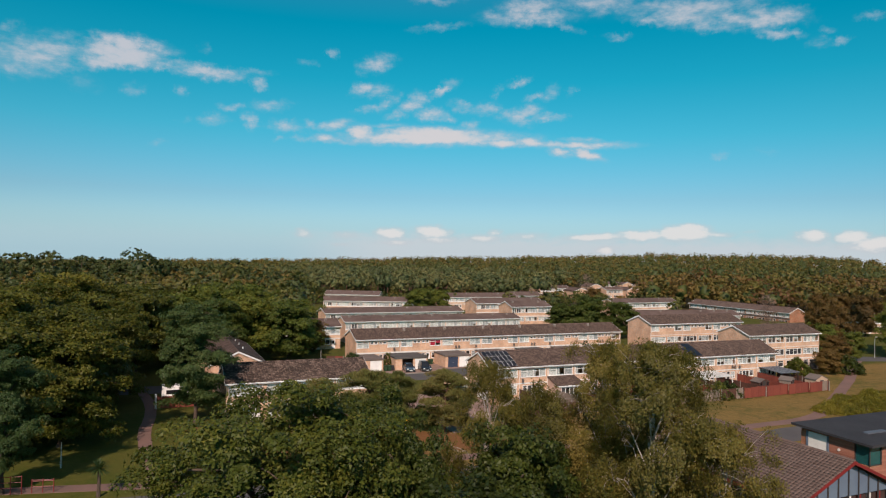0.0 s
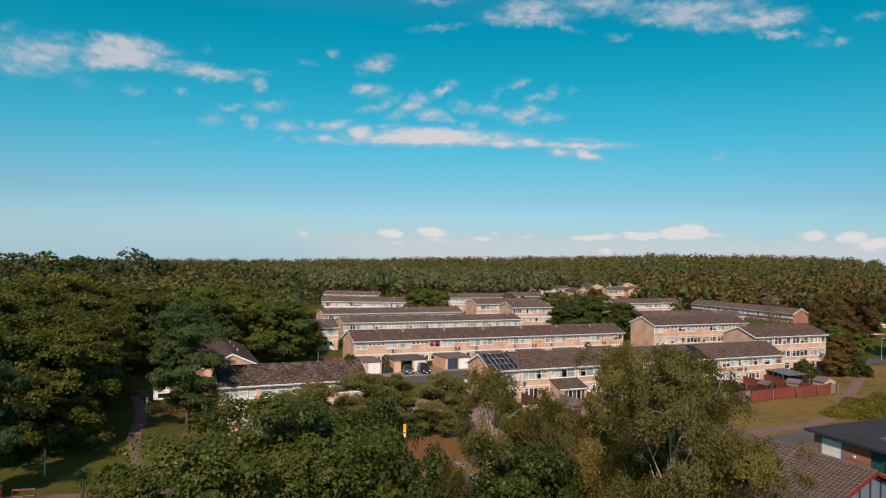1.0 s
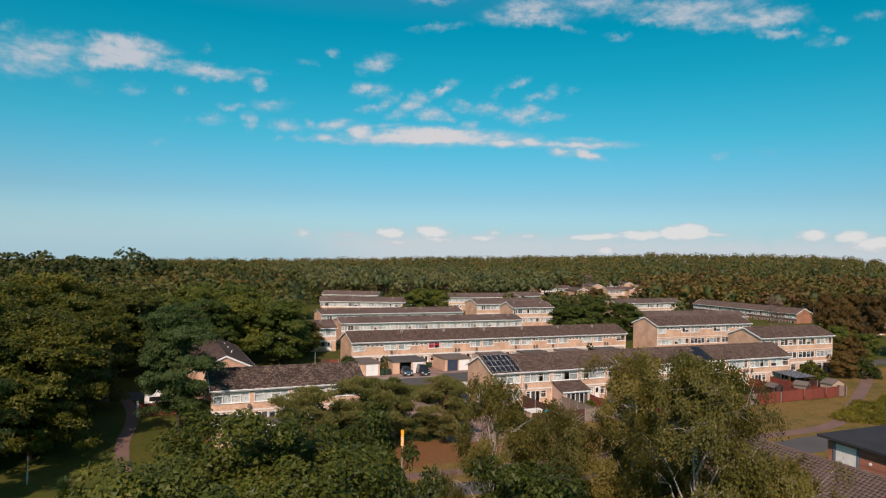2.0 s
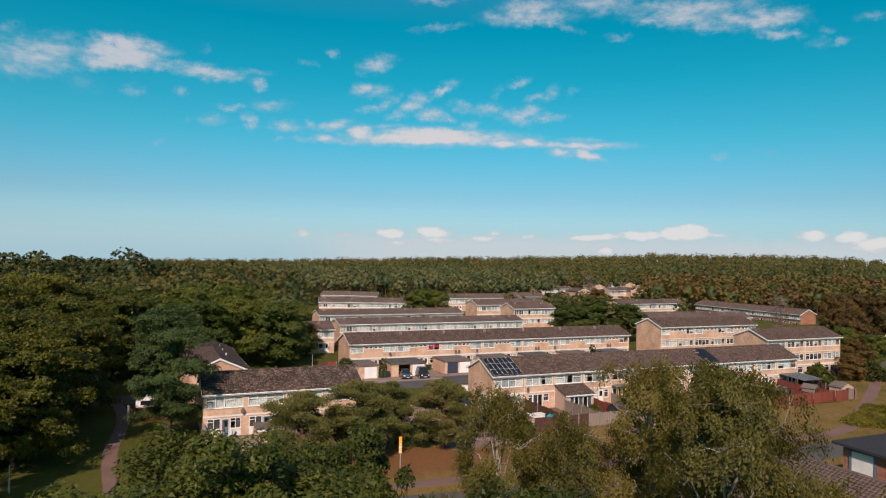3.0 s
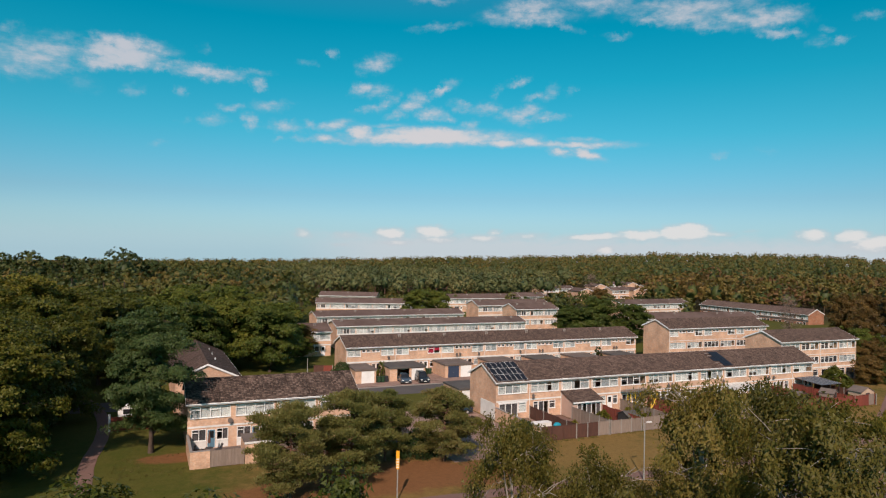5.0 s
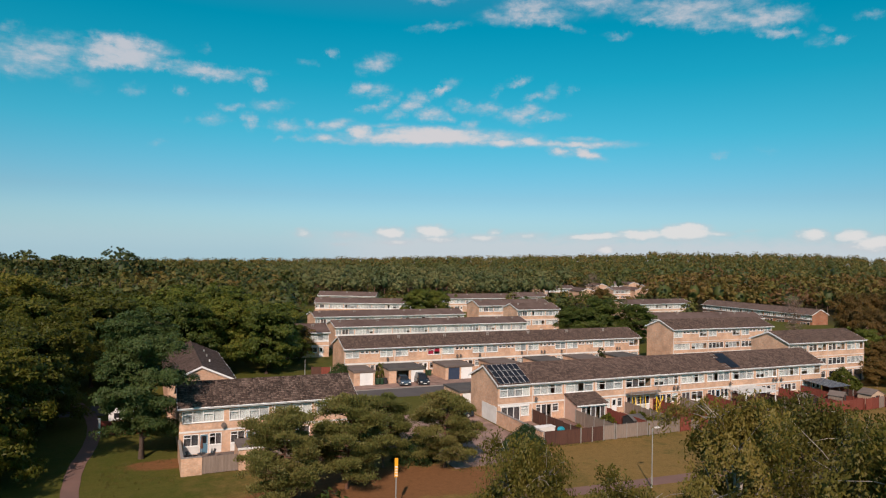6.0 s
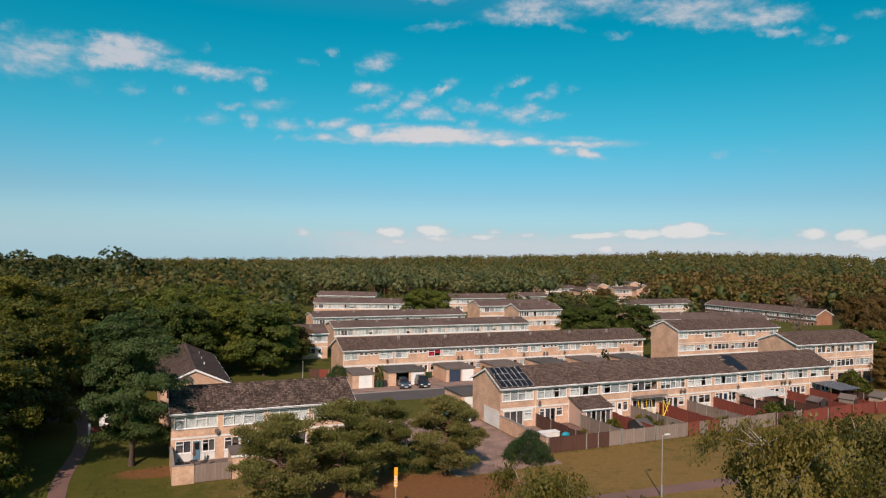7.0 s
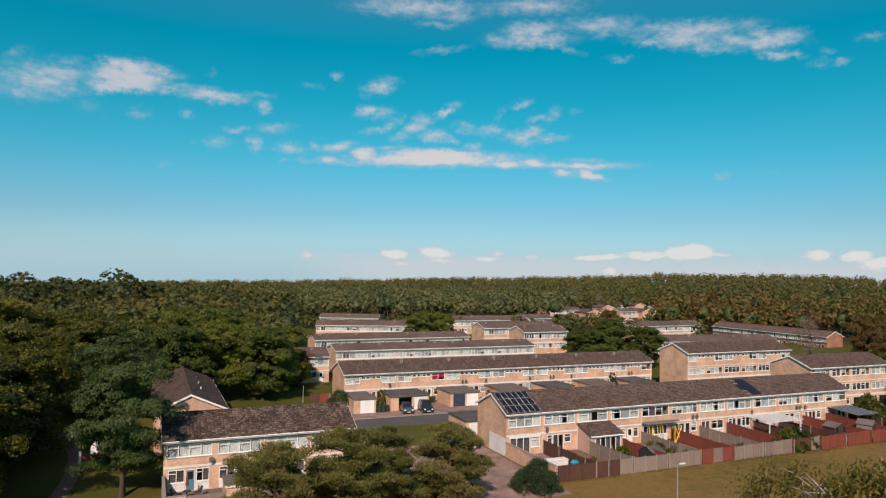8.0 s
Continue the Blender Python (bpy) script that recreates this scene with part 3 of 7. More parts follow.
def build_ground():
    rings = [0, 20, 40, 60, 80, 100, 120, 150, 180, 220, 270, 330, 400, 480, 560, 660, 780, 900, 1040, 1200, 1400, 1700, 2200, 3000, 4200]
    bm = bmesh.new()
    centre = bm.verts.new((0, 0, 0))
    spokes, last = 120, None
    for r in rings[1:]:
        ring = []
        for k in range(spokes):
            a = k * math.tau / spokes
            x, y = r * math.sin(a), r * math.cos(a)
            ring.append(bm.verts.new((x, y, height(x, y))))
        for k in range(spokes):
            j = (k + 1) % spokes
            if last is None:
                bm.faces.new((centre, ring[j], ring[k]))
            else:
                bm.faces.new((last[k], last[j], ring[j], ring[k]))
        last = ring
    bmesh.ops.recalc_face_normals(bm, faces=bm.faces)
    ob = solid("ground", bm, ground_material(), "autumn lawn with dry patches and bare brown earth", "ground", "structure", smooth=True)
    if ob.data.polygons[0].normal.z < 0:
        ob.data.flip_normals()


def ribbon(name, points, width, mat, label, top=0.02, kind="structure", kerb=False):
    """A path or road along a line of points, with smooth bends, as a thin slab."""
    pts = [Vector((*p, 0)) for p in points]
    line = []
    for i in range(len(pts) - 1):
        p0, p1, p2, p3 = pts[max(i - 1, 0)], pts[i], pts[i + 1], pts[min(i + 2, len(pts) - 1)]
        for s in range(6):
            t = s / 6
            line.append(0.5 * ((2 * p1) + (p2 - p0) * t + (2 * p0 - 5 * p1 + 4 * p2 - p3) * t * t + (3 * p1 - p0 - 3 * p2 + p3) * t ** 3))
    line.append(pts[-1])
    bm = bmesh.new()
    rows = []
    for i, p in enumerate(line):
        d = (line[min(i + 1, len(line) - 1)] - line[max(i - 1, 0)]).normalized()
        side = Vector((d.y, -d.x, 0)) * width / 2
        wob = 0.04 * math.sin(i * 1.7)
        rows.append([bm.verts.new(p - side * (1 + wob) + Vector((0, 0, z))) for z in (-0.1, top)] + [bm.verts.new(p + side * (1 - wob) + Vector((0, 0, z))) for z in (top, -0.1)])
    for a, b in zip(rows, rows[1:]):
        for k in range(3):
            bm.faces.new((a[k], a[k + 1], b[k + 1], b[k]))
    bmesh.ops.recalc_face_normals(bm, faces=bm.faces)
    ob = solid(name, bm, mat, label, name, kind)
    return ob


build_ground()
ribbon("footpath", [(-30, 76), (-10, 71.5), (5, 68.4), (25, 67.3), (45, 66.4), (62, 65.8), (76, 66.2), (90, 67.2), (104, 74.2), (116, 81), (128, 88), (140, 96), (152, 103)], 1.9, PATHMAT, "pinkish worn tarmac footpath through the grass", 0.03)
ribbon("footpath", [(1.6, 69), (1.2, 76), (0.7, 83), (0.6, 90), (1.2, 97), (1.3, 104), (0.5, 112), (-2, 122)], 1.5, PATHMAT, "narrow pinkish tarmac footpath under the trees", 0.034)
ribbon("road", [(-20, 118), (0, 116.5), (20, 114.8), (36, 114.6), (60, 114.6), (90, 114.6), (118, 114.8)], 6.2, ASPHALT, "grey asphalt road between the terraces", 0.015)
ribbon("road", [(32, 115), (31.5, 104), (33, 94), (34.5, 84)], 7.5, ASPHALT, "grey asphalt court between the terraces", 0.02)
ribbon("road", [(58, 57), (70, 60.4), (80, 61.5), (95, 61.5), (112, 62), (130, 66), (160, 80)], 5.0, ASPHALT, "grey asphalt access road beside the lawn", 0.018)
ribbon("road", [(120, 118), (150, 107), (172, 99), (200, 84), (240, 62)], 7.0, ASPHALT, "grey asphalt road past the trees", 0.022)
ribbon("road", [(-40, 69), (-20, 66.5), (-4, 65), (10, 63.6), (30, 62.4), (58, 57)], 3.4, ASPHALT, "grey asphalt lane at the edge of the lawn", 0.012)
solid("pavement", boxes((36.5, 49.0, 76.5, 100, -0.1, 0.04)), CONCRETE, "stained concrete parking court beside the end house", "pavement", "structure")
solid("pavement", boxes((36, 112, 117.9, 119.1, -0.1, 0.1)), CONCRETE, "concrete pavement along the road", "pavement", "structure")
solid("kerb", boxes((36, 112, 117.72, 117.9, -0.1, 0.12)), KERB, "pale kerb stones along the road", "kerb", "structure")
solid("pavement", boxes((36, 104, 119.1, 128.2, -0.1, 0.03)), CONCRETE, "concrete drives before the garages", "pavement", "structure")

# ---- terraces ----
PITCH = 0.45


def tile_field(width, length, name, mat, wide=0.33, gauge=0.345):
    """Overlapping roof tiles over a slope: x along the eave, y up the slope, z out of it."""
    cols, rows = max(int(round(width / wide)), 1), max(int(round(length / gauge)), 1)
    w, g = width / cols, length / rows
    verts, faces = [], []
    rng = np.random.default_rng(int(width * 100) + rows)
    for r in range(rows):
        for c in range(cols):
            x0 = c * w + 0.012
            x1 = (c + 1) * w - 0.006
            y0, y1 = r * g - 0.03, (r + 1) * g + 0.02
            lift = 0.05 + 0.03 * rng.random()
            tilt = 0.006 * (rng.random() - 0.5)
            k = len(verts)
            y0 += 0.03 * (rng.random() - 0.5)
            verts += [(x0, y0, 0.005), (x1, y0, 0.005), (x1, y0, lift + tilt), (x0, y0, lift - tilt), (x0, y1, 0.008), (x1, y1, 0.008)]
            verts += [(x1, (y0 + y1) / 2, (lift + tilt + 0.008) / 2), (x0, (y0 + y1) / 2, (lift - tilt + 0.008) / 2)]
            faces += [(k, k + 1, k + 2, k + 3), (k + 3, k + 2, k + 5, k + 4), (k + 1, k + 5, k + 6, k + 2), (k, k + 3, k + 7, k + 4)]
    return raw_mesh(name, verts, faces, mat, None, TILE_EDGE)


CURTAIN_DICE = random.Random(5)


def window(parent, x0, x1, z0, z1, lights, y=0.0, drape=None, transom=True, name="window", deep=0.09, frame_mat=None):
    """A framed window in an opening along x: outer frame, mullions, glass, and what hangs behind it."""
    fm = frame_mat or WHITE
    f = 0.07
    rows = [(x0, x1, y - 0.03, y + deep, z0, z0 + f), (x0, x1, y - 0.03, y + deep, z1 - f, z1), (x0, x0 + f, y - 0.03, y + deep, z0 + f, z1 - f), (x1 - f, x1, y - 0.03, y + deep, z0 + f, z1 - f)]
    step = (x1 - x0) / lights
    for k in range(1, lights):
        cx = x0 + k * step
        rows.append((cx - f / 2, cx + f / 2, y - 0.025, y + deep - 0.01, z0 + f, z1 - f))
    if transom:
        for k in range(lights):
            if k % 2 == 0:
                a, b = x0 + k * step + f, x0 + (k + 1) * step - f
                rows.append((a, b, y - 0.02, y + deep - 0.02, z1 - 0.42, z1 - 0.36))
    holder = part(name, boxes(*rows), fm, parent)
    part("sill", boxes((x0 - 0.04, x1 + 0.04, y - 0.1, y - 0.032, z0 - 0.05, z0 + 0.015)), fm, holder)
    pane = part("pane", boxes((x0 + f, x1 - f, y + 0.03, y + 0.045, z0 + f, z1 - f)), GLASS, holder)
    pane.visible_shadow = False
    if drape:
        # curtains hang light by light; some are drawn back or half down
        for k in range(lights):
            draw = CURTAIN_DICE.randrange(12)
            if draw == 1 and lights > 1:
                continue
            a, b = x0 + k * step, x0 + (k + (0.45 if draw == 3 else 1.0)) * step
            foot = z0 + (z1 - z0) * (0.4 if draw == 2 else 0.0)
            bm = bmesh.new()
            folds = max(int((b - a) / 0.12), 3)
            top = [bm.verts.new((a + (b - a) * i / folds, y + 0.16 + 0.025 * (i % 2), z1)) for i in range(folds + 1)]
            low = [bm.verts.new((a + (b - a) * i / folds, y + 0.16 + 0.025 * (i % 2), foot)) for i in range(folds + 1)]
            for i in range(folds):
                bm.faces.new((low[i], low[i + 1], top[i + 1], top[i]))
            part("curtain", bm, drape, holder)
    return holder


def door(parent, x0, x1, z0, z1, mat, y=0.0, glazed=True, name="door"):
    leaf = part(name, boxes((x0, x1, y + 0.02, y + 0.07, z0, z1)), mat, parent)
    part("door_frame", boxes((x0 - 0.06, x0, y - 0.02, y + 0.1, z0, z1), (x1, x1 + 0.06, y - 0.02, y + 0.1, z0, z1), (x0 - 0.06, x1 + 0.06, y - 0.02, y + 0.1, z1, z1 + 0.07)), WHITE, leaf)
    if glazed:
        part("pane", boxes((x0 + 0.13, x1 - 0.13, y + 0.012, y + 0.02, z0 + 1.1, z1 - 0.15)), CAR_GLASS, leaf)
    part("handle", boxes((x1 - 0.12, x1 - 0.08, y - 0.03, y + 0.02, z0 + 1.0, z0 + 1.14)), STEEL, leaf)
    return leaf


def house(W, depth, eave, openings, bands, roof_mat, label, name="terraced_house", group="", ends=(False, False), wall_mat=None, fine=True, vent=False, pipe=True, dish=(), slabs=(2.5,), both=False, pitch=PITCH):
    """One house of a terrace: local x along the row, y = 0 its front. openings: (kind, x0, x1, z0, z1, lights, drape)."""
    wm = wall_mat or BUFF
    top = thing(name, label, "house", group)
    ridge = eave + depth / 2 * pitch
    holes = [o[1:5] for o in openings]
    bm = bmesh.new()
    pierced(bm, 0, W, 0, 0.28, 0, eave, holes)
    box(bm, 0, W, depth - 0.28, depth, 0, eave)
    box(bm, 0, 0.2, 0.28, depth - 0.28, 0, eave)
    box(bm, W - 0.2, W, 0.28, depth - 0.28, 0, eave)
    for side, at in zip(ends, (0.0, W - 0.28)):
        if side:
            prism(bm, [(at, 0, eave), (at, depth, eave), (at, depth / 2, ridge)], (0.28, 0, 0))
    bmesh.ops.remove_doubles(bm, verts=bm.verts, dist=1e-4)
    part("wall", bm, wm, top)
    bm = boxes(*[(0.2, W - 0.2, 0.28, depth - 0.28, z - 0.15, z) for z in (0.1, *slabs)], (0.2, W - 0.2, 0.28, depth - 0.28, eave - 0.12, eave - 0.02), (0.2, W - 0.2, depth / 2 - 0.06, depth / 2 + 0.06, 0.1, eave - 0.12))
    part("floor", bm, FLOOR_IN, top)
    for x0, x1, z0, z1, mat in bands:
        part("band", boxes((x0, x1, -0.035, -0.002, z0, z1)), mat, top)
    # roof: two decks, tiles on the front slope, ridge tiles
    over, a0, a1 = 0.38, (-0.22 if ends[0] else 0.0), (W + 0.22 if ends[1] else W)
    low = eave + 0.08 - over * pitch
    bm = bmesh.new()
    peak = ridge + 0.1
    prism(bm, [(a0, -over, low), (a0, depth / 2, peak), (a0, depth + over, low), (a0, depth + over, low + 0.1), (a0, depth / 2, peak + 0.1), (a0, -over, low + 0.1)], (a1 - a0, 0, 0))
    roof = part("roof", bm, roof_mat, top)
    slope = math.hypot(depth / 2 + over, peak - low)
    ang = math.degrees(math.atan2(peak - low, depth / 2 + over))
    if fine:
        field = part("tile_field", tile_field(a1 - a0, slope, "tile_field", roof_mat), None, roof)
        field.matrix_basis = pose(a0, -over, low + 0.1, ang)
        if both:
            field = part("tile_field", tile_field(a1 - a0, slope, "tile_field", roof_mat), None, roof)
            field.matrix_basis = pose(a1, depth + over, low + 0.1, ang, 0, 180)
    bm = bmesh.new()
    step = (a1 - a0) / max(round((a1 - a0) / 0.45), 1)
    for k in range(int(round((a1 - a0) / step))):
        tube(bm, (a0 + k * step, depth / 2, peak + 0.1), (a0 + (k + 1) * step - 0.015, depth / 2, peak + 0.1 + 0.004 * (k % 3)), 0.11, 0.115, 6)
    part("ridge_tiles", bm, roof_mat, roof)
    part("fascia", boxes((a0, a1, -over - 0.03, -over - 0.003, low - 0.12, low + 0.11), (a0, a1, -over, 0, low - 0.12, low - 0.1)), WHITE, top)
    bm = bmesh.new()
    tube(bm, (a0, -over - 0.09, low + 0.04), (a1, -over - 0.09, low + 0.04), 0.055, 0.055, 6)
    part("gutter", bm, WHITE, top)
    for side, at in zip(ends, (a0 - 0.03, a1 + 0.003)):
        if side:
            bm = bmesh.new()
            for s in (-1, 1):
                y0, y1 = (-over - 0.03, depth / 2) if s < 0 else (depth + over + 0.03, depth / 2)
                prism(bm, [(at, y0, low - 0.12), (at, y1, peak - 0.12), (at, y1, peak + 0.13), (at, y0, low + 0.13)], (0.027, 0, 0))
            part("bargeboard", bm, WHITE, top)
    if pipe:
        bm = bmesh.new()
        tube(bm, (0.06, -0.07, 0.05), (0.06, -0.07, low - 0.1), 0.045, 0.045, 6)
        part("downpipe", bm, SLAB, top)
    if vent:
        bm = bmesh.new()
        for vx in (W * 0.36, W * 0.43):
            tube(bm, (vx, depth / 2 - 1.2, peak - 0.6), (vx, depth / 2 - 1.2, peak + 0.05), 0.11, 0.1, 6)
            tube(bm, (vx, depth / 2 - 1.2, peak + 0.05), (vx, depth / 2 - 1.2, peak + 0.16), 0.2, 0.17, 6)
        part("roof_vent", bm, KERB, roof)
    for dx, dz in dish:
        bm = bmesh.new()
        q = Vector((0.35, -1, 0.25)).normalized()
        base, tip = Vector((dx, -0.02, dz)), Vector((dx, -0.28, dz + 0.05))
        tube(bm, base, tip, 0.025, 0.025, 5)
        for k, (r0, r1) in enumerate(((0.08, 0.22), (0.22, 0.31))):
            tube(bm, tip + q * (0.04 * k), tip + q * (0.04 * (k + 1)), r0, r1, 12)
        tube(bm, tip - Vector((0, 0, 0.25)), tip + q * 0.42, 0.012, 0.03, 5)
        part("satellite_dish", bm, GREY_FELT, top)
    for kind, x0, x1, z0, z1, lights, drape in openings:
        if kind == "w":
            window(top, x0, x1, z0, z1, lights, 0.0, drape)
        elif kind == "s":
            window(top, x0, x1, z0, z1, lights, 0.0, drape, False)
        elif kind == "f":
            window(top, x0, x1, z0, z1, lights, 0.0, drape, False, "french_door")
        else:
            door(top, x0 + 0.06, x1 - 0.06, z0, z1 - 0.07, {"d": WHITE, "b": DOOR_BLUE, "k": DOOR_DARK}[kind])
    return top


def row_of(makers, x0, y0, W, count, pattern, turn=0.0):
    """Lays copies of finished houses in a row; the first use of each is moved, not copied."""
    used, laid = set(), []
    for k in range(count):
        key = pattern[k]
        src = makers[key]
        m = pose(x0 + k * W * math.cos(radians(turn)), y0 + k * W * math.sin(radians(turn)), 0, 0, 0, turn)
        if key in used:
            laid.append(copy_thing(src, m))
        else:
            src.matrix_basis = m
            used.add(key)
            laid.append(src)
    return laid

NET, DARK = CURTAIN, DRAPE


def rear_house(W, kind, group, roof_mat=TILE, ends=(False, False), label="", vent=False):
    """A two-storey house seen from its garden side: one long window above, patio doors below."""
    up = ("w", 0.28, W - 0.28, 3.5, 4.78, 4, NET)
    bands = [(0.0, W, 2.42, 2.62, SLAB)]
    dish = ()
    if kind == 0:
        low = [("f", 0.5, 3.4, 0.1, 2.2, 3, DARK), ("w", 3.5, W - 0.4, 0.9, 2.2, 1, NET)]
        bands += [(0.35, W - 0.3, 2.22, 2.4, WHITE)]
    elif kind == 1:
        low = [("w", 0.7, 1.5, 1.1, 2.2, 1, DARK), ("f", 1.56, 3.2, 0.1, 2.2, 2, DARK), ("w", 3.3, 4.3, 1.1, 2.2, 1, DARK)]
        dish = ((0.5, 3.0),)
    elif kind == 2:
        low = [("w", 0.5, 2.7, 0.95, 2.2, 2, NET), ("d", 2.95, 3.85, 0.1, 2.2, 1, None), ("w", 3.95, W - 0.35, 0.95, 2.2, 1, DARK)]
        up = ("w", 0.28, W - 0.28, 3.5, 4.78, 3, NET)
    elif kind == 3:
        low = [("w", 0.45, 2.0, 0.95, 2.25, 2, DARK), ("b", 2.1, 3.0, 0.1, 2.2, 1, None), ("w", 3.1, W - 0.5, 0.95, 2.25, 2, DARK)]
        bands += [(0.45, 2.05, 0.1, 0.93, SLAB), (3.05, W - 0.5, 0.1, 0.93, SLAB)]
        dish = ((W - 0.35, 3.0),)
    elif kind == 4:
        low = [("f", 0.45, 2.1, 0.1, 2.2, 2, DARK), ("w", 2.3, W - 0.5, 0.95, 2.2, 2, DARK)]
        bands += [(2.3, W - 0.5, 0.1, 0.93, SLAB)]
        up = ("w", 0.28, W - 0.28, 3.5, 4.78, 4, DARK if label.count("repair") else NET)
    else:
        low = [("w", 0.5, 2.6, 0.95, 2.2, 2, DARK), ("k", 2.7, 3.55, 0.1, 2.2, 1, None), ("w", 3.7, W - 0.4, 0.95, 2.2, 1, NET)]
        up = ("w", 0.28, W - 0.28, 3.5, 4.78, 5, NET)
        dish = ((W - 0.6, 3.05), (W - 1.3, 3.05))
    return house(W, 8.0, 5.2, [up, *low], bands, roof_mat, label, "terraced_house", group, ends, vent=vent, dish=dish, pipe=kind in (1, 2, 4), both="gable-ended" in label)


def street_house(W, flip, group, ends=(False, False), label="", drape=None, vent=False, dish=()):
    """A two-storey house seen from the street: one wide bedroom window and a pair of slits above, porch band below."""
    up = [("w", 0.22, 2.72, 3.55, 4.8, 2, drape or NET), ("s", 2.95, 3.68, 4.25, 4.75, 1, DARK), ("s", 3.82, W - 0.16, 4.25, 4.75, 1, DARK)]
    low = [("w", 0.3, 2.3, 1.0, 2.15, 2, NET), ("k" if dish else "d", 2.7, 3.6, 0.1, 2.2, 1, None), ("s", 3.75, W - 0.2, 1.2, 2.15, 1, DARK)]
    ops = up + low
    if flip:
        ops = [(k, W - b, W - a, c, d, n, m) for k, a, b, c, d, n, m in ops]
    bands = [(0.0, W, 2.32, 2.62, SLAB)]
    return house(W, 8.0, 5.2, ops, bands, TILE, label, "terraced_house", group, ends, vent=vent, dish=dish, pipe=not flip, pitch=0.39)


def tall_house(W, flip, group, ends=(False, False), label="", dark=False, slits=True):
    """A three-storey house with window bands on the upper floors and a garage below."""
    d = DARK if dark else NET
    if slits:
        up = [("w", 0.25, 2.5, 5.95, 7.2, 2, NET), ("s", 2.75, 3.5, 6.65, 7.15, 1, DARK), ("s", 3.65, W - 0.2, 6.65, 7.15, 1, DARK)]
    else:
        up = [("w", 0.25, 2.4, 5.95, 7.2, 2, d), ("w", 2.6, W - 0.25, 5.95, 7.2, 2, NET)]
    mid = [("w", 0.25, W - 0.25, 3.35, 4.6, 4, d)]
    low = [("k", 0.5, 2.9, 0.05, 2.2, 1, None), ("w", 3.2, W - 0.4, 0.95, 2.2, 1, DARK)]
    ops = up + mid + low
    if flip:
        ops = [(k, W - b, W - a, c, e, n, m) for k, a, b, c, e, n, m in ops]
    return house(W, 8.0, 7.58, ops, [(0.0, W, 2.36, 2.66, SLAB), (0.0, W, 4.95, 5.05, SLAB)], TILE, label, "three_storey_house", group, ends, pipe=not flip, slabs=(2.5, 5.0), pitch=0.38)


def far_house(W, kind, group, ends=(False, False), label="", tall=False, pitch=0.33):
    """A house far off in its terrace, seen over other roofs: a white window band, slit lights beside it, a porch band below."""
    e = 7.58 if tall else 5.2
    if kind == 3:
        up = [("s", 0.25, 2.5, e - 1.7, e - 0.42, 2, NET), ("s", 2.75, 3.45, e - 1.0, e - 0.48, 1, DARK), ("s", 3.6, W - 0.2, e - 1.0, e - 0.48, 1, DARK)]
    else:
        up = [("s", 0.12, W - 0.12, e - 1.7, e - 0.42, 5 if kind == 1 else 4, NET)]
    if kind == 4:
        up = [("s", 0.12, 1.5, e - 1.7, e - 0.42, 2, NET), ("s", 1.6, 3.1, e - 1.7, e - 0.42, 2, DARK), ("s", 3.2, W - 0.12, e - 1.7, e - 0.42, 1, NET)]
    low = [("s", 0.4, 2.4, e - 4.2, e - 3.0, 2, DARK)]
    if tall:
        low = [("s", 0.25, W - 0.25, e - 4.2, e - 3.0, 4, NET)]
    ops = [*up, *low, ("d", 2.8, 3.7, 0.1, 2.2, 1, None)]
    bands = [(0.0, W, e - 2.9, e - 2.65, SLAB)]
    if kind in (1, 2, 4) and not tall:
        bands += [(0.0, W, e - 1.98, e - 1.76, WHITE), (0.0, W, e - 0.36, e - 0.12, WHITE)]
    return house(W, 8.0, e, ops, bands, FAR_TILE, label, "terraced_house", group, ends, fine=False, vent=kind in (2, 4), pipe=False, pitch=pitch)


BUFF_REAR = "buff brick terraced house with white window band and brown tiled roof"
# the long terrace with gardens towards the lawn
WA, XA, YA = 5.167, 49.4, 91.28
for k, kind in enumerate((0, 1, 2, 2, 4, 5, 4, 3, 2, 5, 1, 2)):
    h = rear_house(WA, kind, "terrace by the lawn", TILE, (k == 0, k == 11), {0: "end-of-terrace buff brick house with solar panels on its roof", 4: "buff brick terraced house under repair with yellow props", 11: "end-of-terrace buff brick house with white windows"}.get(k, BUFF_REAR)) if k not in (8, 9, 10) else None
    if h is None:
        h = copy_thing({8: a_row[3], 9: a_row[5], 10: a_row[1]}[k], Matrix())
    if k == 0:
        a_row = []
    h.matrix_basis = pose(XA + k * WA, YA, 0)
    a_row.append(h)

# the short terrace beside the footpath
WL, XL, YL = 4.87, 10.25, 90.68
l_row = []
for k, kind in enumerate((3, 3, 4, 2)):
    h = rear_house(WL, kind, "short terrace by the footpath", MOSSY, (k == 0, k == 3), "buff brick terraced house under a mossy dark tiled roof")
    h.matrix_basis = pose(XL + k * WL, YL, 0)
    l_row.append(h)

# the terrace behind it, at right angles: its gable towards the lawn
W2 = 5.1
for k in range(5):
    h = rear_house(W2, 2, "terrace at right angles", TILE, (k == 0, k == 4), "buff brick gable-ended house under an old brown roof") if k in (0, 1, 4) else copy_thing(h, Matrix())
    h.matrix_basis = pose(17.5, 105.6 + k * W2, 0, 0, 0, 90)
    if k in (1, 2, 3):
        bm = bmesh.new()
        tube(bm, (2.4, 2.4, 6.0), (2.4, 2.4, 6.85), 0.09, 0.09, 8)
        part("roof_vent", bm, WHITE, h)

